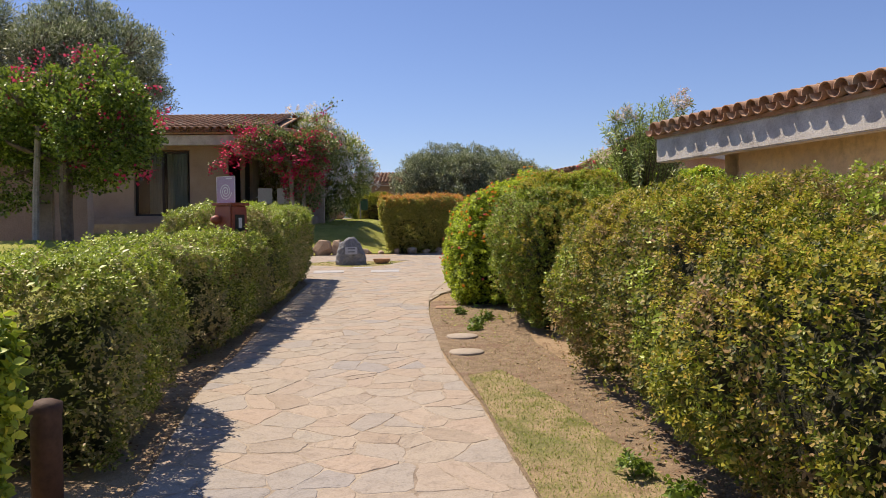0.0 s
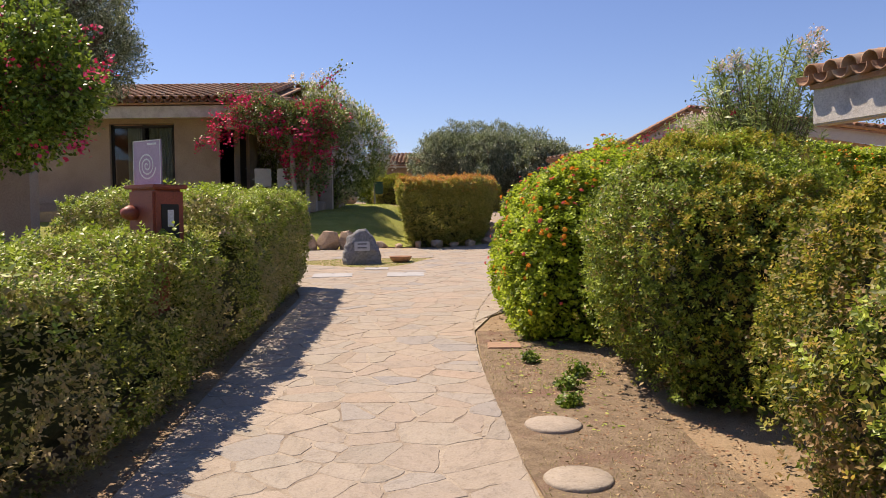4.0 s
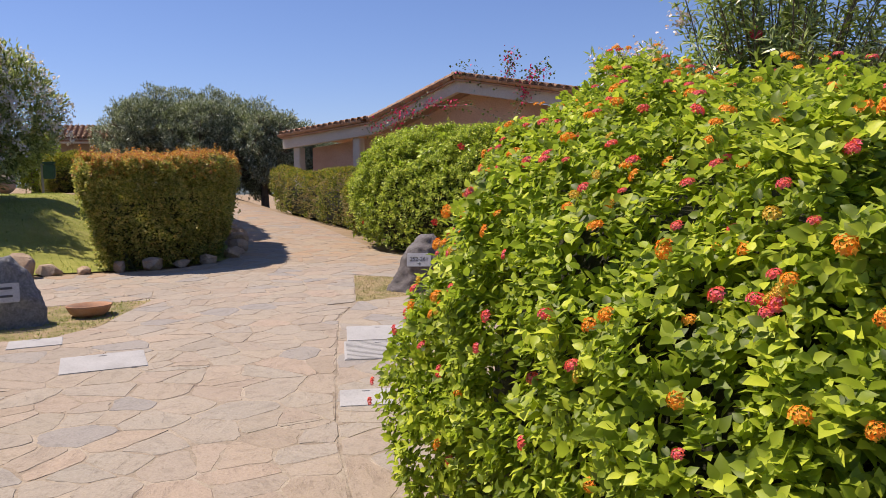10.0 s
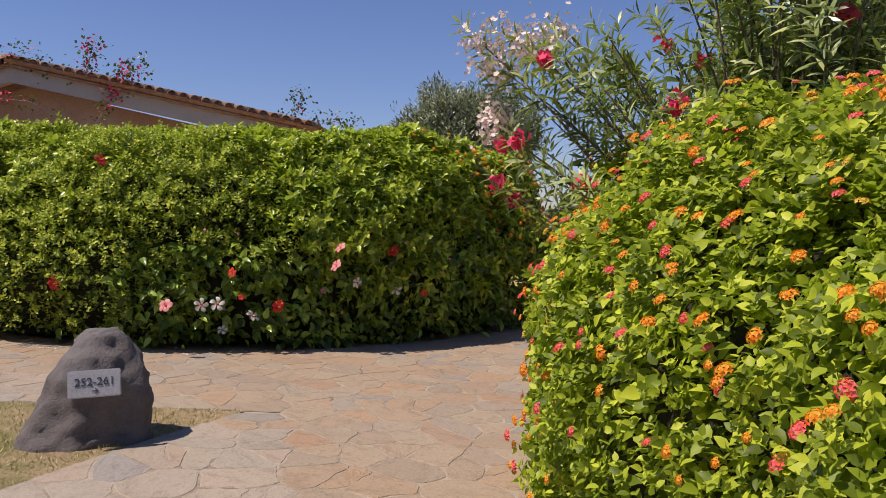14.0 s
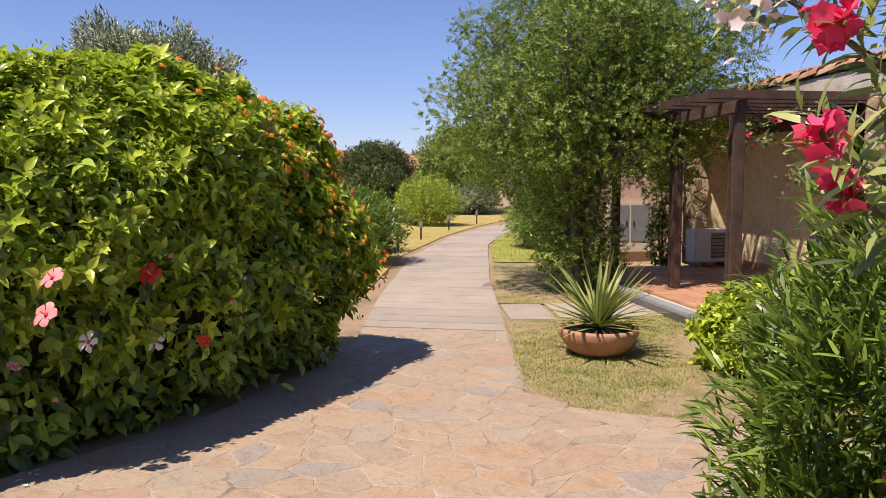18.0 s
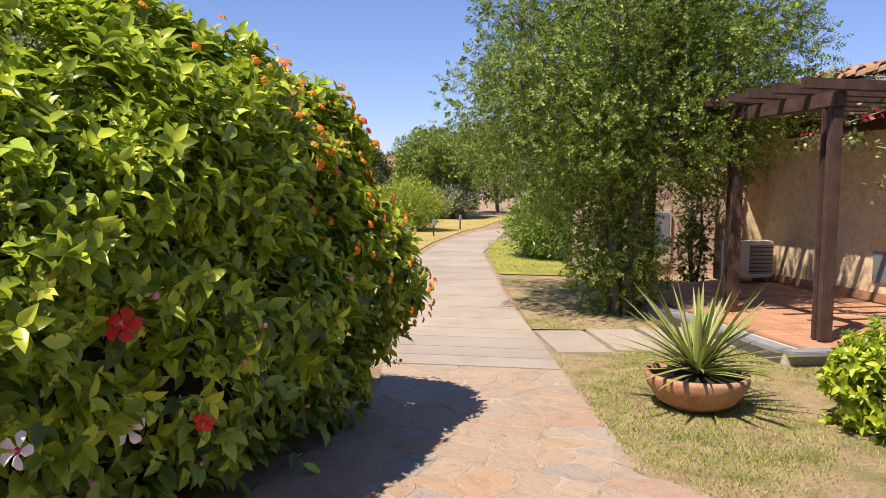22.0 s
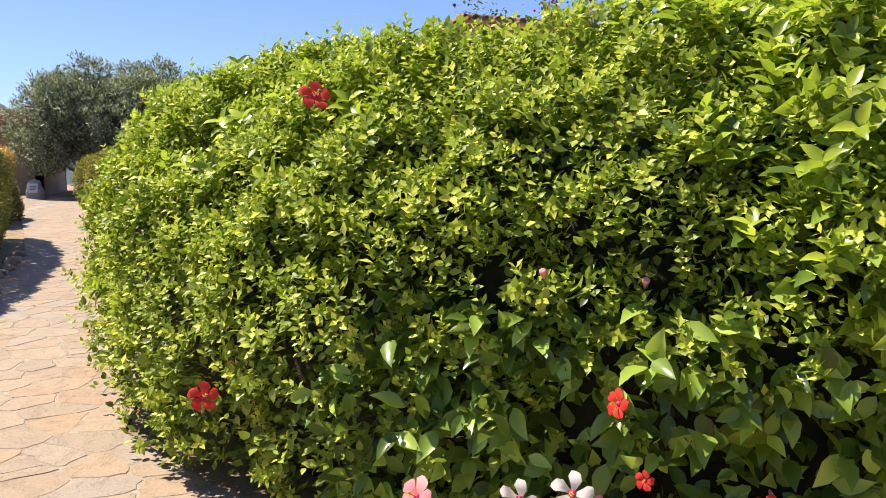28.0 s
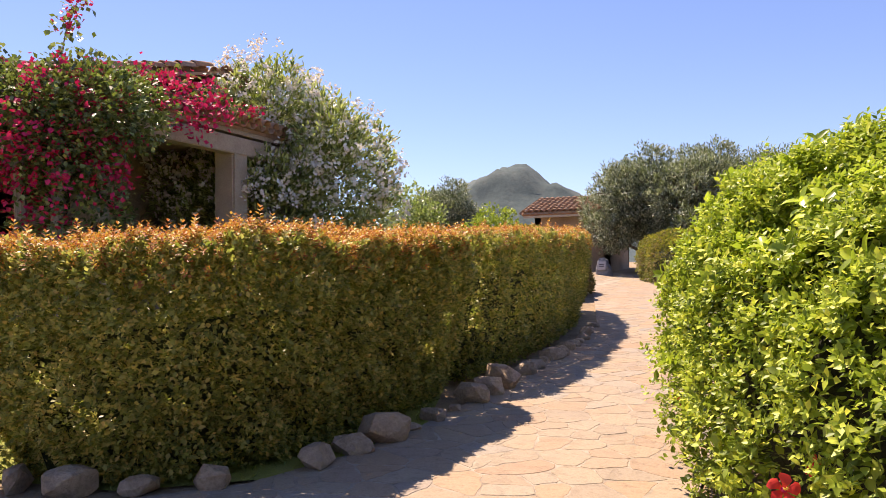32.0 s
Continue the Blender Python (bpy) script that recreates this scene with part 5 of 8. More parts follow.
# ---- further houses ----
def gable_house():
    """The house with the wide gable beyond the flowering hedge."""
    a, b = Vector((3.7, 37.9)), Vector((12.3, 26.6))
    ang = math.degrees(math.atan2(b.y - a.y, b.x - a.x))
    ln = (b - a).length
    g0 = 1.4
    h = thing("gable_house", (a.x, a.y, g0), "pinkish stucco house with wide low tiled gable", "house", rz=ang)
    top = [(0, 2.45), (4.0, 2.75), (7.3, 3.85), (ln, 2.45)]
    # gable wall behind the verge boards, back = +y in the house's axes
    bm = bmesh.new()
    outline = [(0.6, -1.0), (ln - 0.3, -1.0)] + [(min(max(x, 0.6), ln - 0.3), z - 0.35) for x, z in top[::-1]]
    lo = [bm.verts.new((x, 0.9, z)) for x, z in outline]
    hi = [bm.verts.new((x, 1.2, z)) for x, z in outline]
    bm.faces.new(lo), bm.faces.new(hi[::-1])
    for i in range(len(lo)):
        j = (i + 1) % len(lo)
        bm.faces.new((lo[i], hi[i], hi[j], lo[j]))
    bmesh.ops.recalc_face_normals(bm, faces=bm.faces)
    part("wall", bm, M_STUCCO_P, h, "pinkish gable wall")
    for (x0, z0), (x1, z1) in zip(top, top[1:]):
        bm = bmesh.new()
        pts = [(x0, z0 - 0.38), (x1, z1 - 0.38), (x1, z1), (x0, z0)]
        lo = [bm.verts.new((x, 0.0, z)) for x, z in pts]
        hi = [bm.verts.new((x, 0.22, z)) for x, z in pts]
        bm.faces.new(lo), bm.faces.new(hi[::-1])
        for i in range(4):
            j = (i + 1) % 4
            bm.faces.new((lo[i], hi[i], hi[j], lo[j]))
        bmesh.ops.recalc_face_normals(bm, faces=bm.faces)
        part("verge_board", bm, M_CREAM, h, "pale verge board")
        if abs(z1 - z0) < 0.25 * abs(x1 - x0):
            for k in range(int(abs(x1 - x0) / 0.25)):
                f = (k + 0.5) / int(abs(x1 - x0) / 0.25)
                part("eave_tile", TILE_COVER, None, h, at=pose(x0 + (x1 - x0) * f, -0.2, z0 + (z1 - z0) * f + 0.13, 6, 0, 0))
        dx, dz = x1 - x0, z1 - z0
        sl = math.hypot(dx, dz)
        pitch = math.degrees(math.atan2(abs(dz), abs(dx)))
        low_right = z1 < z0
        ox = x1 if low_right else x0
        tile_roof(h, (ox, -0.12, min(z0, z1) + 0.12), (0, 1), (-1, 0) if low_right else (1, 0), 6.0, sl, pitch, 0)
        verge = int(sl / 0.37)
        for k in range(verge):
            f = (k + 0.1) / verge
            part("verge_tile", TILE_COVER, None, h, at=Matrix.Translation((x0 + dx * f if not low_right else x1 - dx * f, -0.06, (z0 + dz * f if not low_right else z1 - dz * f) + 0.14)) @ pose(0, 0, 0, 0, 0, 0)
                 @ Matrix.Rotation(radians(-90 if not low_right else 90), 4, "Z") @ Matrix.Rotation(radians(pitch), 4, "X"))
    part("pillar", boxed((0.5, 0.3, 0.6), (0.3, 0.3, 3.0), 0.02), M_CREAM, h, "square pillar")
    part("pillar", boxed((3.2, 0.3, 0.6), (0.3, 0.3, 3.4), 0.02), M_CREAM, h, "square pillar")
    return h


gable_house()


def far_cottage(at, rz, w, d, h1, label, mat, rise=0.8):
    h = thing("cottage", at, label, "house", "far cottages", rz)
    for a, b in (((w / 2, -d / 2), (-w / 2, -d / 2)), ((-w / 2, -d / 2), (-w / 2, d / 2)), ((-w / 2, d / 2), (w / 2, d / 2)), ((w / 2, d / 2), (w / 2, -d / 2))):
        wall_with(h, "wall", a, b, -0.5, h1, 0.25, mat)
    pitch = math.degrees(math.atan2(rise, d / 2 + 0.5))
    sl = math.hypot(rise, d / 2 + 0.5)
    tile_roof(h, (-w / 2 - 0.4, -d / 2 - 0.5, h1), (1, 0), (0, 1), w + 0.8, sl, pitch, 0)
    tile_roof(h, (w / 2 + 0.4, d / 2 + 0.5, h1), (-1, 0), (0, -1), w + 0.8, sl, pitch, 0)
    part("window", boxed((0, -d / 2 - 0.01, h1 * 0.55), (0.9, 0.06, 1.0), 0.01), M_DOOR, h, "window panel, the room's shade painted dark")
    part("fascia", boxed((0, -d / 2 - 0.4, h1 - 0.12), (w + 0.7, 0.12, 0.22), 0.01), M_CREAM, h)
    return h


far_cottage((-3.8, 50.5, 1.9), 0, 3.0, 5, 2.6, "small far cottage with a tiled roof", M_STUCCO_B)
far_cottage((45, 28.7, 0.9), -60, 7, 5, 2.3, "pinkish far cottage with a tiled roof", M_STUCCO_P)


def porch_house_left():
    """The corner of a tiled porch at the terrace on the west side."""
    h = thing("porch", (-8.2, 14.2, 1.05), "shaded tiled porch with square pillar and grey pole", "house", rz=0)
    part("fascia", boxed((-2.55, 0.0, 2.62), (6.2, 0.22, 0.42), 0.015), M_FASCIA, h, "weathered fascia")
    tile_roof(h, (-5.6, -0.3, 2.98), (1, 0), (0, 1), 6.2, 3.2, 14, 1)
    part("pillar", boxed((0.75, 0.4, 1.2), (0.42, 0.42, 2.5), 0.03), M_STUCCO_B, h, "square pillar")
    part("pillar", boxed((-3.6, 0.2, 1.2), (0.42, 0.42, 2.5), 0.03), M_STUCCO_B, h, "square pillar")
    wall_with(h, "wall", (0.2, 3.2), (-5.6, 3.2), -0.4, 2.7, 0.3, M_STUCCO_B, [(2.0, 3.2, 0.1, 2.2)])
    part("porch_door", boxed((-2.5, 3.3, 1.15), (1.2, 0.06, 2.1), 0.006), M_DOOR, h, "doorway panel, the shade inside painted dark")
    return h


porch_house_left()


# ---- hedges along the path ----
def ribbon(left, right):
    return left + right[::-1]


def hedge_west(y0, y1, h, seed, label, w=1.35):
    face = line([(4, -1.68), (5.6, -1.9), (5.95, -2.4), (6.8, -2.5), (7.2, -2.06), (10.7, -2.22), (13.6, -2.36), (14.8, -2.42)])
    ys = np.linspace(y0, y1, 16)
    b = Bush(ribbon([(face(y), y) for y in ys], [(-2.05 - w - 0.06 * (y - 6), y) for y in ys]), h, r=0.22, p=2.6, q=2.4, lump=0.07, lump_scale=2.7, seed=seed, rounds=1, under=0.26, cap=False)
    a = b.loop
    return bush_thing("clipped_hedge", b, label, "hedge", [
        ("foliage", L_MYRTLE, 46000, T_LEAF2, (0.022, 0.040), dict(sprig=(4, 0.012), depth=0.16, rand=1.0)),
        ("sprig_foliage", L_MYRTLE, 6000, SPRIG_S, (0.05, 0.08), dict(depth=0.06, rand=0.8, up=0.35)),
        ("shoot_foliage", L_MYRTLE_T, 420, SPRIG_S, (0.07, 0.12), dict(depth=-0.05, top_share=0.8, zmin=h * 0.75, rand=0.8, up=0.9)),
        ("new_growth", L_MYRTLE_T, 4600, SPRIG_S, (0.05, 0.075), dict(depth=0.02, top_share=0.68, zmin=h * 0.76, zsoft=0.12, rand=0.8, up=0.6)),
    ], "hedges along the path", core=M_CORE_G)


hedge_west(4.05, 9.65, 1.06, 11, "low clipped green hedge beside the path")
hedge_west(9.7, 14.75, 1.32, 12, "taller clipped green hedge at the plaza")

def patches(p, level, seed):
    return lumps(p, 3.4, seed) + 0.5 * lumps(p, 9.0, seed + 3) - level


LENT = [("foliage", L_LENT, 60000, T_LEAF2, (0.022, 0.040), dict(sprig=(5, 0.02), depth=0.3, rand=1.0)),
        ("sprig_foliage", L_LENT, 15000, SPRIG_S, (0.05, 0.085), dict(depth=0.14, rand=0.8, up=0.35)),
        ("yellow_growth", L_LENT_T, 22000, SPRIG_S, (0.038, 0.068), dict(depth=0.02, top_share=0.5, zmin=0.85, zsoft=0.35, rand=0.8, up=0.5, where=lambda p: patches(p, -0.15, 5))),
        ("green_growth", L_MYRTLE_T, 7000, SPRIG_S, (0.05, 0.09), dict(depth=0.0, top_share=0.5, zmin=0.8, zsoft=0.3, rand=0.8, up=0.5, where=lambda p: patches(p, 0.45, 15)))]
bush_thing("clipped_hedge", Bush([(1.3, 1.6), (1.15, 3.2), (0.95, 5.0), (0.85, 6.4), (0.9, 7.5), (1.6, 8.1), (3.0, 7.4), (3.6, 5), (3.7, 1.6)], 1.6, tall=lambda x, y: 1.56 - 0.3 * (1 - sm(y, 2.6, 5.2)), r=1.0, p=2.0, q=1.4, lump=0.15, lump_scale=3.2, seed=21, under=0.42, skirt=0.5, clump=0.06), "big rounded hedge with yellow-brown tips", "hedge", LENT, "hedges along the path")
bush_thing("clipped_hedge", Bush([(0.75, 8.2), (0.55, 8.9), (0.55, 9.7), (0.66, 10.25), (1.1, 10.6), (2.2, 10.6), (2.8, 9.4), (2.2, 8.1)], 1.76, r=0.9, p=2.0, q=1.4, lump=0.12, lump_scale=3.4, seed=22, under=0.35, skirt=0.5, clump=0.06), "rounded green hedge with yellow-brown tips", "hedge",
           [(n, L_HIB_J if n == "sprig_foliage" else m, c // 2, t, s, k) for n, m, c, t, s, k in LENT], "hedges along the path")


# ---- flowering bushes ----
def flower_head(r=0.022, seed=1):
    """A little dome of florets, each of four petals."""
    rnd = random.Random(seed)
    bm = bmesh.new()
    for k in range(20):
        e, a = math.acos(1 - (k + 0.5) / 20 * 0.8), k * 2.399
        d = Vector((math.sin(e) * math.cos(a), math.sin(e) * math.sin(a), math.cos(e)))
        c = Vector((d.x * r, d.y * r, d.z * r * 0.5)) * rnd.uniform(0.9, 1.12)
        s = d.orthogonal().normalized()
        t = d.cross(s)
        mid = bm.verts.new(c - d * r * 0.05)
        ring = []
        for j in range(8):
            w = r * (0.44 if j % 2 == 0 else 0.22) * rnd.uniform(0.85, 1.15)
            ring.append(bm.verts.new(c + (s * math.cos(j * math.pi / 4 + k) + t * math.sin(j * math.pi / 4 + k)) * w + d * r * 0.06))
        for j in range(8):
            bm.faces.new((mid, ring[j], ring[(j + 1) % 8]))
    return bm


HEADS = [mesh_of("flower_head", flower_head(0.019), P_ORANGE), mesh_of("flower_head", flower_head(0.018), P_CORAL), mesh_of("flower_head", flower_head(0.016), P_YELLOW)]


def set_on(parent, base, name, meshes, weights, pts, nrm, scale=(0.8, 1.2), off=0.02, label=""):
    rnd = random.Random(len(pts))
    for p, n in zip(pts, nrm):
        me = rnd.choices(meshes, weights)[0]
        q = Vector(n).to_track_quat("Z", "Y").to_matrix().to_4x4()
        s = rnd.uniform(*scale)
        m = Matrix.Translation(Vector(p) + Vector(n) * off - base) @ q @ pose(0, 0, 0, rnd.uniform(-25, 25), rnd.uniform(-25, 25), rnd.uniform(0, 360)) @ Matrix.Diagonal((s, s, s, 1))
        part(name, me, None, parent, label, at=m)


lantana = Bush([(0.06, 10.55), (-0.08, 11.2), (-0.03, 12.2), (0.2, 12.95), (0.62, 13.7), (1.45, 14.55), (2.15, 15.15), (2.95, 15.7), (3.6, 15.75), (4.0, 15.3), (3.9, 14.4), (3.2, 13), (2.5, 11.5), (1.7, 10.8), (0.6, 10.4)], 1.8, tall=lambda x, y: 1.6 + 0.2 * sm(y, 11.8, 13.6), r=1.05, p=2.1, q=1.35, lump=0.12, lump_scale=2.9, seed=31, under=0.16, skirt=0.4, clump=0.075, clump_scale=10)
lantana_ob, lantana_base = bush_thing("lantana_bush", lantana, "big lantana bush covered in orange and pink flowers", "flowering bush", [
    ("foliage", L_LANT, 50000, T_HIB, (0.030, 0.050), dict(sprig=(3, 0.025), depth=0.22, rand=0.9, up=-0.15, face_up=0.8, face_out=0.8, width=1.25)),
    ("sprig_foliage", L_LANT, 16000, SPRIG_O, (0.045, 0.07), dict(depth=0.07, rand=0.7, up=0.35)),
    ("shoot_foliage", L_LANT, 300, SPRIG_O, (0.055, 0.08), dict(depth=-0.04, rand=0.8, up=0.5)),
])
_p, _n = lantana.skin(660, depth=-0.03, zmin=0.3)
_k = np.argsort(_p[:, 0] - 0.5 * _p[:, 1])[:295]
_p, _n = _p[_k], _n[_k]
set_on(lantana_ob, lantana_base, "flower_head", HEADS, (6, 4, 1), _p, _n, off=0.045)

def joined_heads(name, parent, base, mesh, mat, pts, nrm, scale):
    """Many flower heads in one mesh."""
    tv = np.array([tuple(v.co) for v in mesh.vertices])
    up = unit(nrm)
    side = unit(np.cross(up, np.array([0.3, 0.9, 0.2])))
    fwd = np.cross(up, side)
    s = rng.uniform(*scale, len(pts))[:, None, None]
    v = pts[:, None, :] - np.array(base) + s * (tv[None, :, 0:1] * side[:, None] + tv[None, :, 1:2] * fwd[:, None] + tv[None, :, 2:3] * up[:, None])
    me = raw_mesh(name, v.reshape(-1, 3), [tuple(p.vertices) for p in mesh.polygons], len(pts), len(tv), mat)
    tagged(part(name, me, None, parent), kind="stuff")


_p, _n = lantana.skin(520, depth=-0.04, top_share=0.6, zmin=0.8)
joined_heads("flower_mass", lantana_ob, lantana_base, HEADS[0], P_ORANGE, _p[::2] + _n[::2] * 0.05, _n[::2], (0.7, 1.15))
joined_heads("flower_mass", lantana_ob, lantana_base, HEADS[1], P_CORAL, _p[1::2] + _n[1::2] * 0.05, _n[1::2], (0.7, 1.15))

_p, _n = lantana.skin(1500, depth=-0.03, zmin=0.35)
_k = (_p[:, 1] > 13.5) & (_p[:, 0] > 1.2)
_p, _n = _p[_k], _n[_k]
joined_heads("flower_mass", lantana_ob, lantana_base, HEADS[0], P_ORANGE, _p[::3] + _n[::3] * 0.05, _n[::3], (0.6, 0.95))
joined_heads("flower_mass", lantana_ob, lantana_base, HEADS[1], P_CORAL, _p[1::9] + _n[1::9] * 0.05, _n[1::9], (0.6, 0.9))

HIB_OUT = [(2.3, 23.0), (2.5, 21.5), (3.3, 20.3), (4.25, 19.62), (5.2, 19.14), (6.5, 18.6), (7.5, 18.32), (8.2, 18.36), (8.6, 19.1), (7.7, 21.2), (5.8, 23.0), (4.2, 24.6), (3.0, 24.3)]
hibiscus = Bush(HIB_OUT, 2.2, tall=lambda x, y: 2.04 + 0.15 * sm(x, 3.4, 5.6), r=1.0, soft=lambda x, y: 1.45 - 0.85 * sm(x, 3.0, 6.4), p=2.0, q=1.25, lump=0.11, lump_scale=2.8, seed=41, under=0.36, skirt=0.45, clump=0.085, clump_scale=9)
hib_ob, hib_base = bush_thing("hibiscus_hedge", hibiscus, "tall leafy hibiscus and jasmine hedge with scattered blooms", "flowering hedge", [
    # darker leaf below, paler whorls above: the fall of light painted by material
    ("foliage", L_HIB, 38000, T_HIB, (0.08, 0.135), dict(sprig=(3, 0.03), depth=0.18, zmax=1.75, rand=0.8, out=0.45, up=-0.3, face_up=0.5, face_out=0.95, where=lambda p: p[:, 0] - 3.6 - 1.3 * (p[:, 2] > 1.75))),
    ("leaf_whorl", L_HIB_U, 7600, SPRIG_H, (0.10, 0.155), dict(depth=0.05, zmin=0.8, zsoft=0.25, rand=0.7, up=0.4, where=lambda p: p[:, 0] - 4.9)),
    # bright layer over dark one: lit top and dim inside painted by leaf colour
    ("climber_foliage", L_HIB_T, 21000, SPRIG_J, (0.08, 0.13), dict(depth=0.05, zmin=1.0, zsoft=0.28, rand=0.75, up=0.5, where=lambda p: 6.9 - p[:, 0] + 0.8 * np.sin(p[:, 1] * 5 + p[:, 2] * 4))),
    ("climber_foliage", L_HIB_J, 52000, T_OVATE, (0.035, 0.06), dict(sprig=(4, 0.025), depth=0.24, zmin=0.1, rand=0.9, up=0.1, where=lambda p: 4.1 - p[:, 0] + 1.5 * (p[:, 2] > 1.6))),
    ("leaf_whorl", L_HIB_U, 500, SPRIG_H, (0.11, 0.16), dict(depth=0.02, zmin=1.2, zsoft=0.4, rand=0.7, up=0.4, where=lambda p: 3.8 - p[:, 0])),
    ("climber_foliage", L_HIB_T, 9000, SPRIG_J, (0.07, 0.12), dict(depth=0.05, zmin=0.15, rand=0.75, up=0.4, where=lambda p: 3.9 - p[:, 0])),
    ("shoot_foliage", L_HIB_T, 420, SPRIG_V, (0.14, 0.22), dict(depth=-0.03, zmin=1.1, zsoft=0.3, rand=0.8, up=0.5)),
    ("lantana_foliage", L_LANT_E, 4200, SPRIG_O, (0.06, 0.10), dict(depth=-0.02, zmin=0.15, rand=0.8, up=0.3, where=lambda p: p[:, 0] + 0.5 * p[:, 2] - 8.1)),
])


def hibiscus_flower(r, seed, wide):
    """Five ruffled petals round a throat."""
    rnd = random.Random(seed)
    bm = bmesh.new()
    for k in range(5):
        a0 = k * math.tau / 5
        rows = []
        for i, (d, w, z) in enumerate(((0.05, 0.06, 0.0), (0.35, 0.21, 0.20), (0.72, 0.45, 0.28), (1.0, 0.32, 0.16))):
            row = []
            for j in (-1, -0.4, 0.4, 1):
                x, y = d * r * (1 - 0.06 * j * j), w * r * j * wide
                y += 0.16 * d * d * r
                zz = z * r + rnd.uniform(-.04, .04) * r * i
                row.append(bm.verts.new((x * math.cos(a0) - y * math.sin(a0), x * math.sin(a0) + y * math.cos(a0), zz + 0.03 * r * (k % 2))))
            rows.append(row)
        for u, v in zip(rows, rows[1:]):
            for j in range(3):
                bm.faces.new((u[j], u[j + 1], v[j + 1], v[j]))
    for f in bm.faces:
        f.smooth = True
    return bm


def pistil(r):
    bm = bmesh.new()
    tube(bm, [(0, 0, 0), (0.02 * r, 0, 0.4 * r), (0.1 * r, 0.02 * r, 0.9 * r)], 0.05 * r, 0.035 * r, 6)
    rnd = random.Random(3)
    for k in range(14):
        c = Vector((0.1 * r * k / 14, 0, (0.45 + 0.45 * k / 14) * r)) + Vector((rnd.uniform(-1, 1), rnd.uniform(-1, 1), 0)) * 0.1 * r
        bmesh.ops.create_icosphere(bm, subdivisions=1, radius=0.035 * r, matrix=Matrix.Translation(c))
    return bm


PETALS = {c: mesh_of("petals", hibiscus_flower(0.058, i, w), m) for i, (c, m, w) in enumerate((("red", P_RED, 0.95), ("pink", P_ROSE, 1.05), ("white", P_WHITE, 0.72)))}
THROAT = mesh_of("throat", lathe([(0.004, -0.004), (0.012, 0.006), (0.006, 0.012)], 10), P_CRIM)
PISTIL = mesh_of("pistil", pistil(0.058), P_YELLOW)


def bloom(parent, base, colour, p, n, s):
    q = Vector(n).to_track_quat("Z", "Y").to_matrix().to_4x4()
    f = part("hibiscus_flower", PETALS[colour], None, parent, {"red": "red hibiscus flower", "pink": "pale pink hibiscus flower", "white": "white hibiscus flower"}[colour],
             at=Matrix.Translation(Vector(p) - base) @ q @ Matrix.Diagonal((s, s, s, 1)))
    part("throat", THROAT, None, f)
    part("pistil", PISTIL, None, f)


BLOOMS = [("red", 5.87, 18.91, 1.68, -152, 1.05), ("pink", 5.21, 19.06, 1.73, -143, 1.0), ("pink", 5.15, 19.06, 1.56, -142, 1.05), ("white", 5.41, 19.01, 1.38, -146, 0.95),
          ("white", 5.96, 18.96, 1.28, -152, 1.05), ("red", 6.22, 18.76, 1.24, -158, 0.7), ("red", 4.37, 19.73, 1.5, -118, 0.75), ("red", 4.73, 19.48, 1.17, -128, 0.95),
          ("white", 4.23, 19.79, 1.21, -115, 1.1), ("white", 4.53, 19.63, 1.08, -123, 1.1), ("pink", 5.32, 19.42, 1.58, -138, 0.65), ("pink", 5.19, 19.3, 1.29, -138, 0.55),
          ("red", 7.24, 19.85, 2.88, -150, 0.7), ("pink", 7.81, 18.71, 2.43, -165, 0.9), ("red", 4.43, 19.67, 1.27, -120, 0.5), ("red", 3.54, 20.64, 2.52, -98, 1.0),
          ("red", 3.07, 20.64, 1.41, -89, 0.9), ("pink", 3.73, 19.89, 1.23, -105, 1.0), ("white", 4.05, 19.79, 1.22, -113, 1.05), ("red", 4.77, 19.5, 1.18, -130, 0.9),
          ("red", 2.51, 22.66, 1.37, -83, 0.5), ("white", 4.39, 19.89, 0.94, -122, 0.8), ("red", 3.24, 20.84, 1.45, -112, 0.7)]
for _c, _x, _y, _z, _turn, _s in BLOOMS:
    _r = random.Random(int(_x * 97 + _z * 31))
    _a, _e = radians(_turn + _r.uniform(-55, 55)), radians(_r.uniform(-10, 50))
    bloom(hib_ob, hib_base, _c, (_x + 0.14 * math.cos(radians(_turn)), _y + 0.14 * math.sin(radians(_turn)), _z), (math.cos(_a) * math.cos(_e), math.sin(_a) * math.cos(_e), math.sin(_e)), _s * 1.08)
BUD = mesh_of("closed_flower", lathe([(0.004, 0), (0.007, 0.012), (0.010, 0.03), (0.017, 0.05), (0.012, 0.058), (0.004, 0.055)], 9), P_ROSE)
_p, _n = hibiscus.skin(900, depth=-0.04, zmin=0.3, zmax=1.3)
_k = (_p[:, 0] > 3.9) & (_p[:, 0] < 7.8) & (_p[:, 1] < 20.0)
_p, _n = _p[_k][:14], _n[_k][:14]
set_on(hib_ob, hib_base, "closed_flower", [BUD], (1,), _p, _n, (0.6, 0.95), off=0.07, label="closed pink flower")
_p, _n = hibiscus.skin(5200, depth=-0.03, zmin=0.25)
_k = (_p[:, 0] + 0.9 * _p[:, 2] > 8.9) & (_p[:, 0] > 6.0) & (_p[:, 1] < 20.0)
_p, _n = _p[_k][:300], _n[_k][:300]
set_on(hib_ob, hib_base, "flower_head", HEADS, (7, 1, 4), _p, _n, (0.85, 1.3), off=0.13)

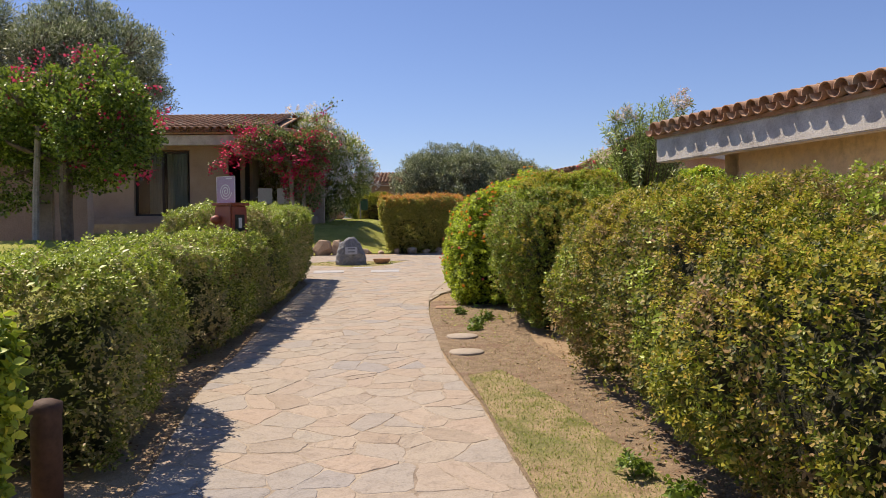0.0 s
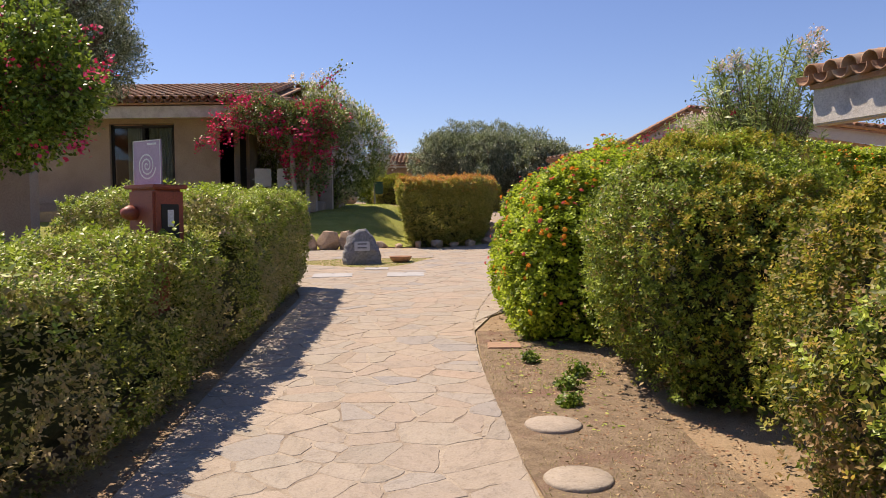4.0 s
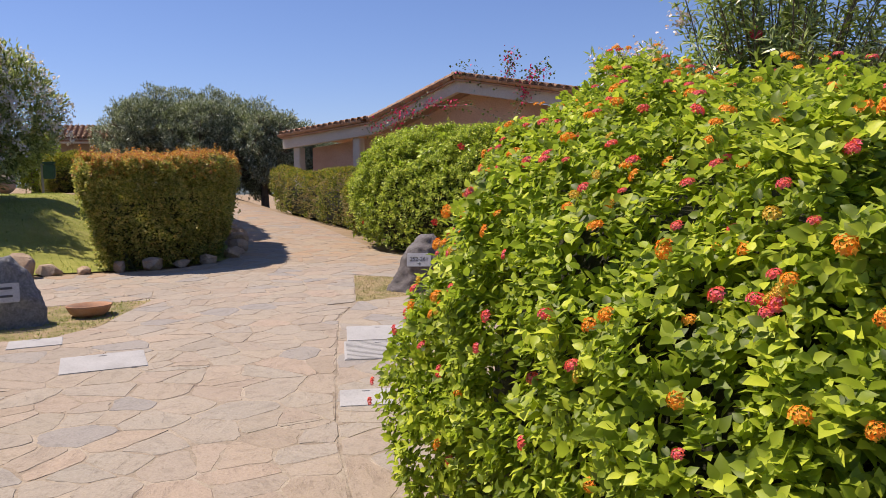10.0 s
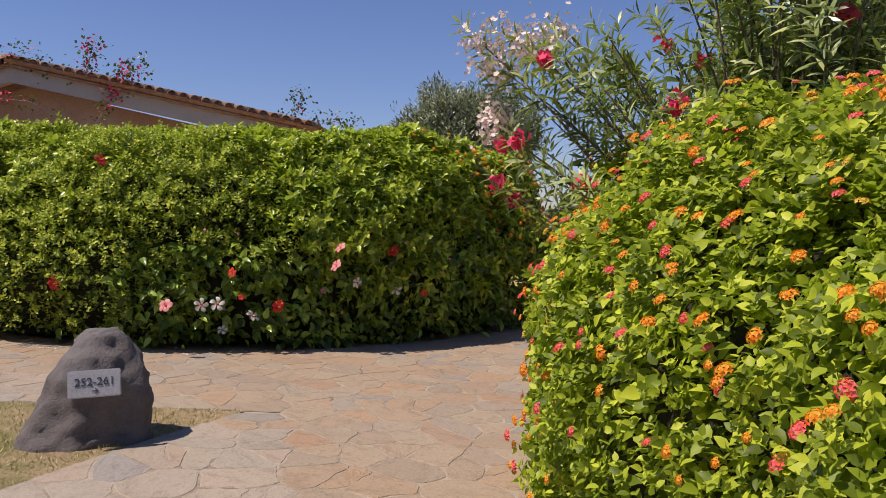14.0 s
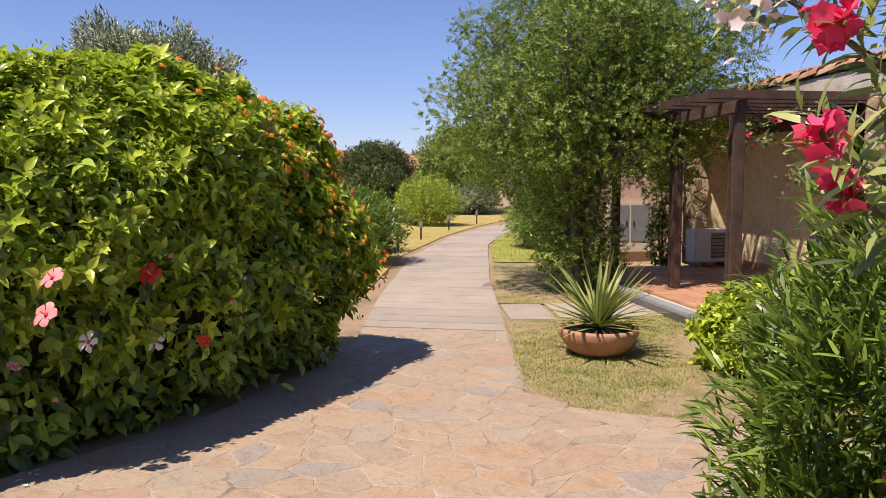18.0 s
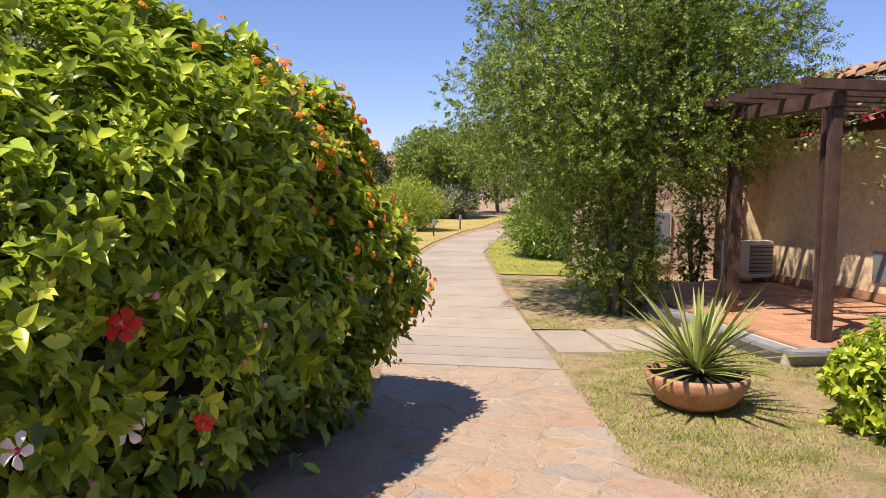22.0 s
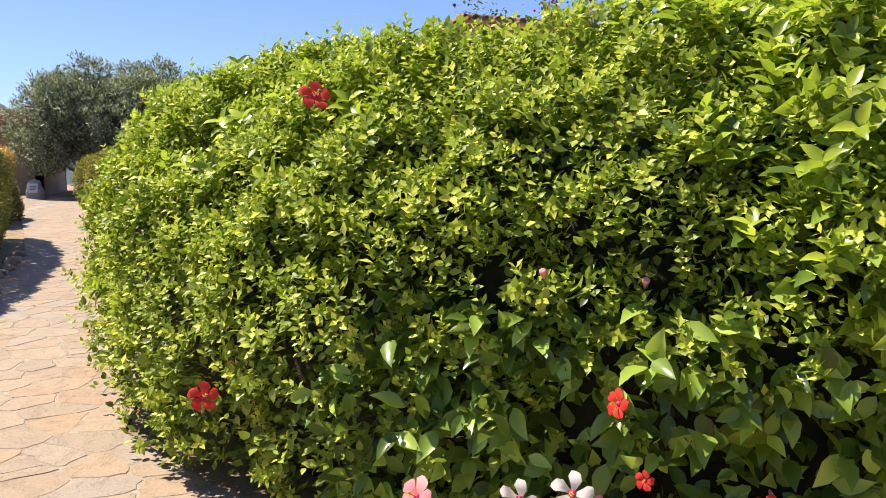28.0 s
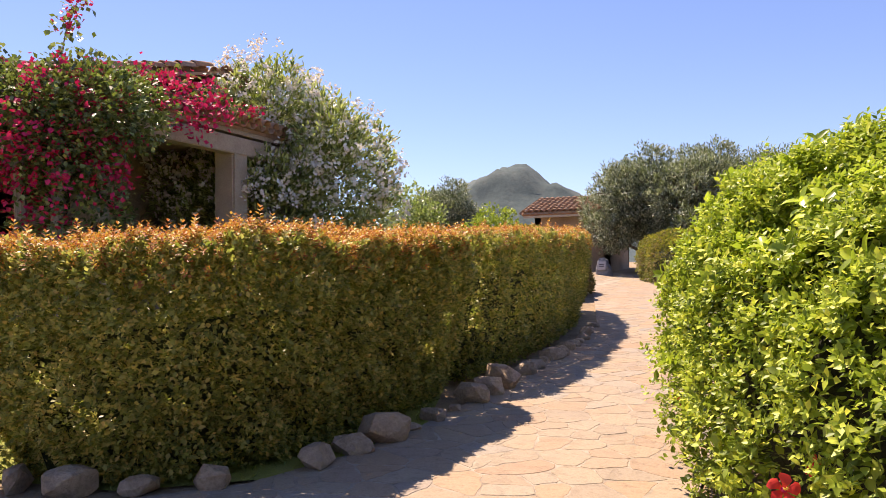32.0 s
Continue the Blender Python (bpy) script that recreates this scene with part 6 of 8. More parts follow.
# the clipped photinia beside the northern path
PHOT = [("foliage", L_PHOT, 120000, T_LEAF2, (0.03, 0.052), dict(sprig=(5, 0.016), depth=0.09, rand=1.0, width=1.15)),
        ("sprig_foliage", L_PHOT, 5000, SPRIG_S, (0.05, 0.08), dict(depth=0.05, rand=0.8)), ("new_growth", L_PHOT_T, 7000, SPRIG_S, (0.05, 0.085), dict(depth=-0.03, top_share=0.7, zmin=1.3, zsoft=0.08, rand=0.7, up=1.0)), ("shoot_foliage", L_PHOT_T, 420, SPRIG_V, (0.10, 0.19), dict(depth=-0.02, top_share=0.9, zmin=1.38, rand=0.4, up=1.6))]
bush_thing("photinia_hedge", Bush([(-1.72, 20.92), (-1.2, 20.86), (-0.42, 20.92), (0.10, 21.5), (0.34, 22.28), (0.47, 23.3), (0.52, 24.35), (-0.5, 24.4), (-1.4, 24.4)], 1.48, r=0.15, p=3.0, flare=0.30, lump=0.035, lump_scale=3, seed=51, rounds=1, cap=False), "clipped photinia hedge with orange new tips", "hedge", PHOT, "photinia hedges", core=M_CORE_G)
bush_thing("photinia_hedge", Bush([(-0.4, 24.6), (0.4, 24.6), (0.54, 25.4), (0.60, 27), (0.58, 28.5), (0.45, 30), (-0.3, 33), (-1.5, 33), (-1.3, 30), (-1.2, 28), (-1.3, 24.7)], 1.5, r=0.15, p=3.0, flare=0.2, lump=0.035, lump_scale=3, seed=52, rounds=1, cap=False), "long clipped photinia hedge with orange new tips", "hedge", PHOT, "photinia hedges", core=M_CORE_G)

# hedges on the far side of the northern path
FARH = [("foliage", L_LENT, 26000, T_LEAF2, (0.04, 0.07), dict(sprig=(4, 0.02), depth=0.14, rand=1.0)),
        ("new_growth", L_LENT_T, 9000, T_LEAF2, (0.04, 0.065), dict(sprig=(4, 0.02), depth=0.02, top_share=0.8, zmin=0.8, rand=1.0, up=0.5))]
for _out, _h in (([(3.1, 25.4), (3.25, 27.4), (4.6, 27.4), (4.6, 25.2)], 1.35), ([(3.3, 27.8), (3.3, 32), (2.8, 36.5), (4.4, 36.8), (4.8, 32), (4.7, 27.8)], 1.45),
                 ([(-0.6, 42.5), (0.6, 39.5), (1.8, 39.5), (1.4, 44), (0, 46)], 1.4), ([(-4.2, 37.5), (-2.2, 37.2), (-2.2, 40), (-4.2, 40)], 1.3), ([(-2.2, 36.5), (-0.8, 34.2), (-0.8, 37), (-1.8, 38.4)], 1.2)):
    bush_thing("clipped_hedge", Bush(_out, _h, r=0.5, p=2.2, lump=0.14, seed=int(_h * 100), n=60), "clipped green hedge with yellowish top", "hedge", FARH, "hedges along the path")

# ---- trees ----
def puffs(seed, n, centre, radii, size, lobes=()):
    """Many small lobes spread over the skin of a crown, with gaps between them."""
    rnd = random.Random(seed)
    out = list(lobes)
    for k in range(n):
        z = 1 - 1.75 * (k + 0.5) / n
        a = k * 2.39996 + rnd.uniform(-.35, .35)
        w = math.sqrt(1 - z * z)
        f = rnd.uniform(0.72, 1.06)
        q = rnd.uniform(*size)
        out.append(((centre[0] + math.cos(a) * w * radii[0] * f, centre[1] + math.sin(a) * w * radii[1] * f, centre[2] + z * radii[2] * f), (q, q * rnd.uniform(.85, 1.1), q * rnd.uniform(.75, 1.05))))
    return out


OLP = puffs(5, 32, (0, 0, 2.5), (1.75, 1.6, 1.75), (0.42, 0.72), [((0, 0, 2.4), (1.0, 0.95, 1.1))])
olive = tree("olive_tree", (-0.8, 46.5, 1.9), "grey-green olive tree with a dense rounded crown", 1.7, 0.17, OLP, L_OLIVE, 60000, T_NEEDLE, (0.10, 0.17), sprig=(12, 0.07), depth=0.3, group="olive trees", seed=61, width=1.5, lump=0.26)
for _x, _y, _s, _r in ((1.6, 45.6, 0.98, 40), (4.0, 45.2, 1.02, 130), (6.4, 46.2, 0.95, 220), (0.6, 50, 1.04, 300), (3.0, 50, 1.06, 75), (5.6, 50.3, 1.0, 20), (-7.6, 44, 0.75, 10), (9.6, 52, .8, 190)):
    copy_thing(olive, pose(_x, _y, ground_z(_x, _y) - 0.05, 0, 0, _r) @ Matrix.Scale(_s, 4))
tree("olive_tree", (16.2, 25.0, 0.62), "silver-green olive tree behind the hibiscus hedge", 1.5, 0.18, puffs(9, 22, (0, 0, 3.0), (1.6, 1.5, 1.35), (0.5, 0.8), [((-.9, -.3, 3.0), (1.25, 1.2, 1.15)), ((.8, .2, 3.2), (1.35, 1.2, 1.25))]), L_OLIVE, 80000, T_NEEDLE, (0.09, 0.15), sprig=(12, 0.07), depth=0.3, group="olive trees", seed=62, width=1.5, lump=0.26)
tree("olive_tree", (-10.5, 19.5, 1.5), "tall silver-green olive tree above the porch", 2.6, 0.2, puffs(13, 34, (0.9, 0, 3.9), (2.5, 2.0, 1.75), (0.4, 0.75), [((0.9, 0, 3.9), (1.5, 1.3, 1.2))]), L_OLIVE, 110000, T_NEEDLE, (0.07, 0.12), sprig=(12, 0.07), depth=0.35, group="olive trees", seed=63, width=1.4, lump=0.26)


def bract_cloud(ob, name, mat, lobes, count, size, seed):
    pts, nrm = crown(lobes, count // 16, 0.2, seed, 0.2)
    pts, nrm = clustered(pts, nrm, 16, 0.075)
    tagged(part(name, leaves(name, mat, pts, nrm, T_LEAF2, size, rand=1.2, width=1.5), None, ob), kind="stuff")


def truss_cloud(ob, name, mat, lobes, trusses, size, seed, per=14, spread=0.045):
    """Flower clusters at the shoot tips, each of many five-petalled blossoms."""
    pts, nrm = crown(lobes, trusses, 0.08, seed, 0.2)
    keep = nrm[:, 2] > -0.35
    pts, nrm = clustered(pts[keep], nrm[keep], per, spread)
    nrm = unit(nrm + rng.normal(size=nrm.shape) * 0.6)
    me = leaves(name, mat, pts, nrm, T_BLOSSOM, size, out=0.0, up=0.0, rand=1.0, face_up=0.3, face_out=1.2)
    tagged(part(name, me, None, ob), kind="stuff")


# bougainvillea tree by the porch on the west side
bt = tree("bougainvillea_tree", (-6.6, 13.6, 1.25), "bougainvillea trained over a grey pole with pink bracts", 1.5, 0.1,
          [((0.2, 0, 2.35), (1.1, .9, .75)), ((1.0, -.2, 2.0), (.75, .7, .7)), ((-.9, .2, 2.2), (.9, .8, .7)), ((.3, .2, 1.6), (1.0, .8, .6)), ((-1.2, .3, 1.3), (.7, .6, .7))] + puffs(23, 20, (.2, 0, 2.15), (1.45, 1.1, 1.0), (.25, .5)),
          L_TREE, 34000, T_LEAF2, (0.05, 0.085), stems=2, depth=0.5, seed=71, sprig=(4, 0.03), width=1.3)
bract_cloud(bt, "bract_mass", P_PINK, [((0.2, 0, 2.55), (1.25, 1.05, .9)), ((1.0, -.2, 2.1), (.9, .85, .85))], 1000, (0.05, 0.075), 72)
part("support_pole", tube(bmesh.new(), [(-.35, -.45, -.4), (-.33, -.42, 1.0), (-.28, -.4, 2.1)], 0.06, 0.05, 8), M_GREYPOST, bt, "grey wooden pole")

# bougainvillea on the brown house
bw = tree("bougainvillea", (-4.43, 23.9, 1.62), "crimson bougainvillea climbing the porch corner", 2.0, 0.09,
          [((0.0, 0, 2.2), (.85, .7, .75)), ((-.9, -.2, 2.6), (.9, .5, .5)), ((.5, .3, 2.5), (.7, .8, .6)), ((.1, .3, 1.3), (.6, .6, .8))],
          L_BOUG, 19000, T_LEAF2, (0.05, 0.08), stems=3, depth=0.6, seed=73, sprig=(4, 0.03), width=1.3, category="climber", bark=M_GREYPOST)
bract_cloud(bw, "bract_mass", P_CRIM, [((0.0, -.05, 2.2), (.9, .75, .8)), ((-.9, -.25, 2.65), (.95, .55, .5)), ((.1, .2, 1.5), (.65, .65, .8)), ((.4, 1.4, 2.75), (.6, 1.3, .3)), ((-1.9, -.3, 2.2), (.35, .3, .6))], 4600, (0.05, 0.085), 74)

# white oleander beside that house
ow = tree("oleander_tree", (-5.0, 28.9, 1.70), "tall oleander with many white flower clusters", 0.9, 0.12,
          [((0, 0, 2.7), (1.3, 1.3, 1.5)), ((-1.1, -.3, 2.2), (1.1, 1.1, 1.4)), ((1.2, .1, 2.0), (1.2, 1.1, 1.4)), ((.2, -.8, 1.4), (1.4, 1.0, 1.3))],
          L_OLEA_W, 44000, T_LANCE, (0.10, 0.16), stems=4, depth=0.45, seed=75, sprig=(8, 0.05), width=1.6)
truss_cloud(ow, "white_blossom", P_WHITE, [((0, 0, 2.7), (1.36, 1.36, 1.54)), ((-1.1, -.3, 2.2), (1.14, 1.14, 1.44)), ((1.2, .1, 2.0), (1.24, 1.14, 1.44)), ((.2, -.8, 1.4), (1.42, 1.04, 1.34))], 2300, (0.025, 0.038), 76, 10, 0.045)

# oleander with deep pink and white flowers at the bend
def oleander(name, base, label, tips, seed, lobes, extra):
    """Arching canes from one foot, leaf whorls towards their tips, a flower cluster at some. tips: (colour, place)."""
    rnd = random.Random(seed)
    ob = thing(name, base, label, "flowering bush")
    base = Vector(base)
    tips = [(c, Vector(p) - base) for c, p in tips]
    for _ in range(extra):
        c, r = rnd.choice(lobes)
        d = Vector((rnd.gauss(0, 1), rnd.gauss(0, 1), rnd.gauss(0.4, 1))).normalized()
        tips.append(("", Vector(c) + Vector((d.x * r[0], d.y * r[1], d.z * r[2])) - base))
    pts, nrm, spots = [], [], {"white": [], "pink": []}
    for c, e in tips:
        s = Vector((rnd.uniform(-.25, .25), rnd.uniform(-.25, .25), 0))
        m = Vector((s.x * 0.5 + e.x * 0.38, s.y * 0.5 + e.y * 0.38, e.z * 0.68))
        path = [s * (1 - f) ** 2 + m * 2 * f * (1 - f) + e * f * f for f in np.linspace(0, 1, 9)]
        part("cane", tube(bmesh.new(), path, 0.011, 0.004, 5), M_BARK, ob)
        for f in (0.36, 0.45, 0.53, 0.60, 0.66, 0.72, 0.78, 0.84, 0.89, 0.94, 0.99):
            k = f * 8
            i = min(7, int(k))
            pts.append(path[i].lerp(path[i + 1], k - i))
            nrm.append((path[i + 1] - path[i]).normalized() + Vector((rnd.gauss(0, .25), rnd.gauss(0, .25), rnd.gauss(0, .25))))
        if c:
            spots[c].append(e + (path[8] - path[7]).normalized() * 0.05)
    me = leaves("crown", L_OLEA, np.array(pts), np.array(nrm), SPRIG_L, (0.17, 0.26), out=1.0, up=0.0, rand=0.4)
    tagged(part("crown", me, None, ob), kind="stuff")
    for c, mat, size in (("white", P_BLUSH, (0.014, 0.021)), ("pink", P_HOT, (0.02, 0.029))):
        for p in spots[c]:
            many = 84 if c == "white" else 22
            q = np.array(p) + rng.normal(size=(many, 3)) * (0.052 if c == "white" else 0.02)
            n = unit(q - np.array(p) + rng.normal(size=(many, 3)) * 0.02)
            me = leaves("blossom_cluster", mat, q, n, T_BLOSSOM, size, out=0.0, up=0.0, rand=1.0, face_up=0.1, face_out=1.2)
            tagged(part("blossom_mass", me, None, ob, "white oleander flower cluster" if c == "white" else "deep pink oleander flower cluster"), kind="stuff")
    return ob


OLEANDER_WHITE = [(3.22, 16.15, 3.02), (3.35, 16.05, 3.06), (3.5, 15.95, 3.06), (3.6, 15.85, 3.1), (3.4, 16.2, 2.92), (3.42, 16.17, 2.62), (3.35, 16.1, 2.55), (3.3, 15.85, 2.95), (3.25, 16.0, 2.85),
                  (3.29, 15.07, 3.2), (3.47, 14.53, 3.7), (3.3, 14.65, 3.6), (3.4, 14.5, 3.55), (4.42, 14.24, 3.97), (4.3, 14.35, 3.85), (4.5, 14.3, 3.8), (4.35, 14.2, 3.7), (3.6, 14.5, 3.55)]
OLEANDER_PINK = [(2.93, 15.37, 2.22), (3.11, 15.66, 2.84), (3.0, 15.74, 2.42), (2.84, 14.91, 2.52), (2.78, 14.67, 2.4), (2.99, 14.47, 2.47), (3.06, 14.26, 2.47), (3.39, 14.39, 2.93), (3.96, 15.59, 2.93),
                 (3.96, 15.36, 3.03), (3.94, 15.16, 2.91), (3.27, 16.0, 2.44), (3.25, 16.01, 2.24), (3.32, 15.95, 2.15)]
oleander("oleander_bush", (3.75, 14.55, 0.62), "tall oleander with deep pink and white flowers", [("white", p) for p in OLEANDER_WHITE] + [("pink", p) for p in OLEANDER_PINK], 77,
         [((3.5, 14.8, 2.9), (.8, .7, .6)), ((4.1, 14.6, 3.2), (.8, .8, .6)), ((3.3, 15.3, 2.5), (.6, .5, .5)), ((4.0, 14.2, 2.4), (.8, .7, .6)), ((3.9, 15.2, 2.6), (.6, .5, .6)), ((4.2, 14.3, 3.5), (.6, .5, .4)), ((3.6, 14.6, 3.3), (.5, .5, .4)), ((4.0, 14.9, 2.0), (.6, .5, .5))], 120)

tree("green_shrub", (4.42, 15.36, 0.62), "dense bright green shrub with narrow leaves", 0.4, 0.05,
          [((0, .1, .6), (.55, .55, .65)), ((.3, -.2, .95), (.6, .6, .75)), ((-.2, .3, .35), (.5, .4, .35)), ((.1, -.5, .8), (.6, .5, .8))], L_SPIKE, 18000, T_LANCE, (0.09, 0.15), stems=3, depth=0.5, seed=81, sprig=(6, 0.02), category="shrub", width=0.75, out=0.9, rand=0.7)

tree("leafy_shrub", (8.15, 14.35, 0.62), "loose green shrub with lobed leaves on the lawn", 0.4, 0.04,
          [((0, .2, .34), (.7, .55, .34)), ((-.5, .3, .28), (.5, .5, .3)), ((.4, -.3, .42), (.65, .65, .42)), ((-.3, -.6, .42), (.7, .6, .42))], L_FIG, 3400, SPRIG_H, (0.08, 0.15), stems=8, depth=0.7, seed=82, category="shrub", up=0.7, out=0.5, lump=0.5)
tree("leafy_shrub", (8.45, 15.0, 0.62), "loose yellow-green shrub beside the lobed one", 0.35, 0.03,
     [((0, 0, .3), (.5, .45, .3)), ((-.1, .2, .42), (.3, .28, .22)), ((.2, -.3, .42), (.4, .4, .26)), ((-.2, -.1, .2), (.4, .4, .2))], L_HIB_U, 1700, SPRIG_H, (0.07, 0.12), stems=8, depth=0.7, seed=84, category="shrub", up=0.6, out=0.5, lump=0.5)
tree("narrow_shrub", (15.8, 14.95, 0.66), "narrow dark climber beside the stone pillar", 1.2, 0.03,
     [((0, 0, .5), (.28, .28, .5)), ((.03, 0, 1.2), (.3, .3, .6)), ((-.03, .05, 1.9), (.28, .28, .5)), ((0, 0, 2.4), (.22, .22, .3))], L_TREE, 3600, T_LEAF2, (0.05, 0.09), stems=3, depth=0.5, seed=86, category="shrub", sprig=(4, .03))

# the big tree by the patio
tree("garden_tree", (12.85, 16.38, 0.64), "broad pomegranate tree with small glossy leaves and several stems", 1.5, 0.07,
     [((-.2, .1, 2.5), (1.3, 1.2, 1.1)), ((.9, -.2, 2.9), (1.2, 1.1, 1.1)), ((-.3, 1.0, 2.4), (1.2, 1.2, 1.0)), ((.2, -1.0, 2.6), (1.1, 1.1, 1.0)), ((.1, .2, 3.5), (1.1, 1.1, .9)), ((.1, .2, 1.1), (.6, .6, 1.0)), ((1.6, .9, 2.2), (1.2, 1.2, 1.0)), ((.2, -1.3, 3.2), (1.1, 1.1, 1.0)), ((.3, -.2, 4.1), (1.1, 1.1, .8)), ((-.1, .1, .7), (.6, .6, .7)), ((0, .3, 1.6), (.75, .75, .7)), ((.25, -.15, .5), (.5, .5, .5))] + puffs(17, 24, (.3, -.1, 2.9), (1.65, 1.75, 1.6), (0.35, 0.6)),
     L_TREE, 25000, SPRIG_V, (0.10, 0.175), stems=5, depth=0.5, seed=83, out=0.7, up=0.15, rand=0.9)

for _nm, _x, _y, _w, _hh, _mat, _lab in (("yellow_shrub", -4.6, 40.5, 1.8, 2.0, L_MYRTLE_T, "bright yellow-green shrub beside the drive"), ("oleander_bush", -6.6, 38.5, 2.2, 2.6, L_OLEA, "oleander bush with a few red flowers")):
    tree(_nm, (_x, _y, ground_z(_x, _y)), _lab, _hh * 0.4, 0.06, [((0, 0, _hh * .55), (_w / 2, _w / 2, _hh * .5)), ((.3, .2, _hh * .4), (_w * .4, _w * .4, _hh * .4))], _mat, 7000, T_LEAF2, (0.07, 0.12), stems=3, depth=0.5, seed=int(_y), sprig=(4, 0.04), category="shrub", width=1.2)
# shrubs along the far path
for _nm, _x, _y, _w, _hh, _mat, _tm, _lab in (
        ("oleander_bush", 16.5, 21.0, 2.4, 1.4, L_SPIKE, T_LANCE, "low oleander bush beside the path"), ("oleander_bush", 18.8, 21.7, 2.2, 1.35, L_SPIKE, T_LANCE, "low oleander bush beside the path"),
        ("round_shrub", 30.5, 22.0, 2.5, 1.8, L_MYRTLE_T, T_NEEDLE, "rounded yellow-green shrub on the golden lawn"), ("palm_shrub", 20.6, 17.2, 1.8, 1.5, L_FIG, T_LANCE, "spreading fan-leaved shrub by the path"),
        ("dark_bush", 33, 24.5, 3.0, 2.2, L_DARK, T_LEAF2, "dark rounded evergreen bush at the lawn edge"), ("grey_bush", 42, 22, 3.0, 1.8, L_OLIVE, T_LEAF2, "grey-green rounded bush at the lawn edge"), ("dark_bush", 36, 15, 4.0, 2.8, L_DARK, T_LEAF2, "dark rounded evergreen bush at the lawn edge")):
    _w2 = _w / 2
    tree(_nm, (_x, _y, ground_z(_x, _y)), _lab, _hh * 0.4, 0.06, [((0, 0, _hh * .55), (_w2, _w2, _hh * .5)), ((_w2 * .4, _w2 * .3, _hh * .45), (_w2 * .8, _w2 * .8, _hh * .45)), ((-_w2 * .4, -_w2 * .2, _hh * .4), (_w2 * .8, _w2 * .8, _hh * .42))],
         _mat, int(7000 * _w), _tm, (0.08, 0.15), stems=3, depth=0.5, seed=int(_x), sprig=(4, 0.04), category="shrub", width=1.2)
for _x, _y, _s, _m in ((29, 27.5, 0.6, L_DARK), (35, 16.5, 1.4, L_OLIVE), (47, 23.4, 1.45, L_TREE), (30, 14.6, 1.3, L_TREE), (43, 22.6, 1.2, L_TREE), (43, 17, 1.5, L_OLIVE), (52, 20, 1.6, L_DARK)):
    tree("garden_tree", (_x, _y, ground_z(_x, _y)), "round-headed evergreen tree at the end of the path", 1.2 * _s, 0.13, puffs(int(_x * 5 + _y), 24, (0, 0, 2.0 * _s), (1.75 * _s, 1.6 * _s, 1.3 * _s), (0.4, 0.8), [((0, 0, 1.9 * _s), (1.25 * _s, 1.2 * _s, 1.0 * _s)), ((0.5 * _s, 0.2, 1.2 * _s), (1.1 * _s, 1.0 * _s, 0.8 * _s))]), _m, 22000, T_LEAF2, (0.10, 0.17), depth=0.4, seed=int(_x * 3), sprig=(4, 0.06), group="far trees")


tree("garden_tree", (35.5, 25.3, ground_z(35.5, 25.3)), "dark dense evergreen tree with many bare stems", 1.1, 0.09, puffs(29, 26, (0, 0, 2.15), (1.35, 1.35, 0.95), (0.4, 0.6), [((0, 0, 2.2), (1.1, 1.1, 0.8))]), L_DARK, 30000, T_LEAF2, (0.08, 0.13), stems=7, depth=0.4, seed=29, sprig=(4, 0.05), group="far trees")


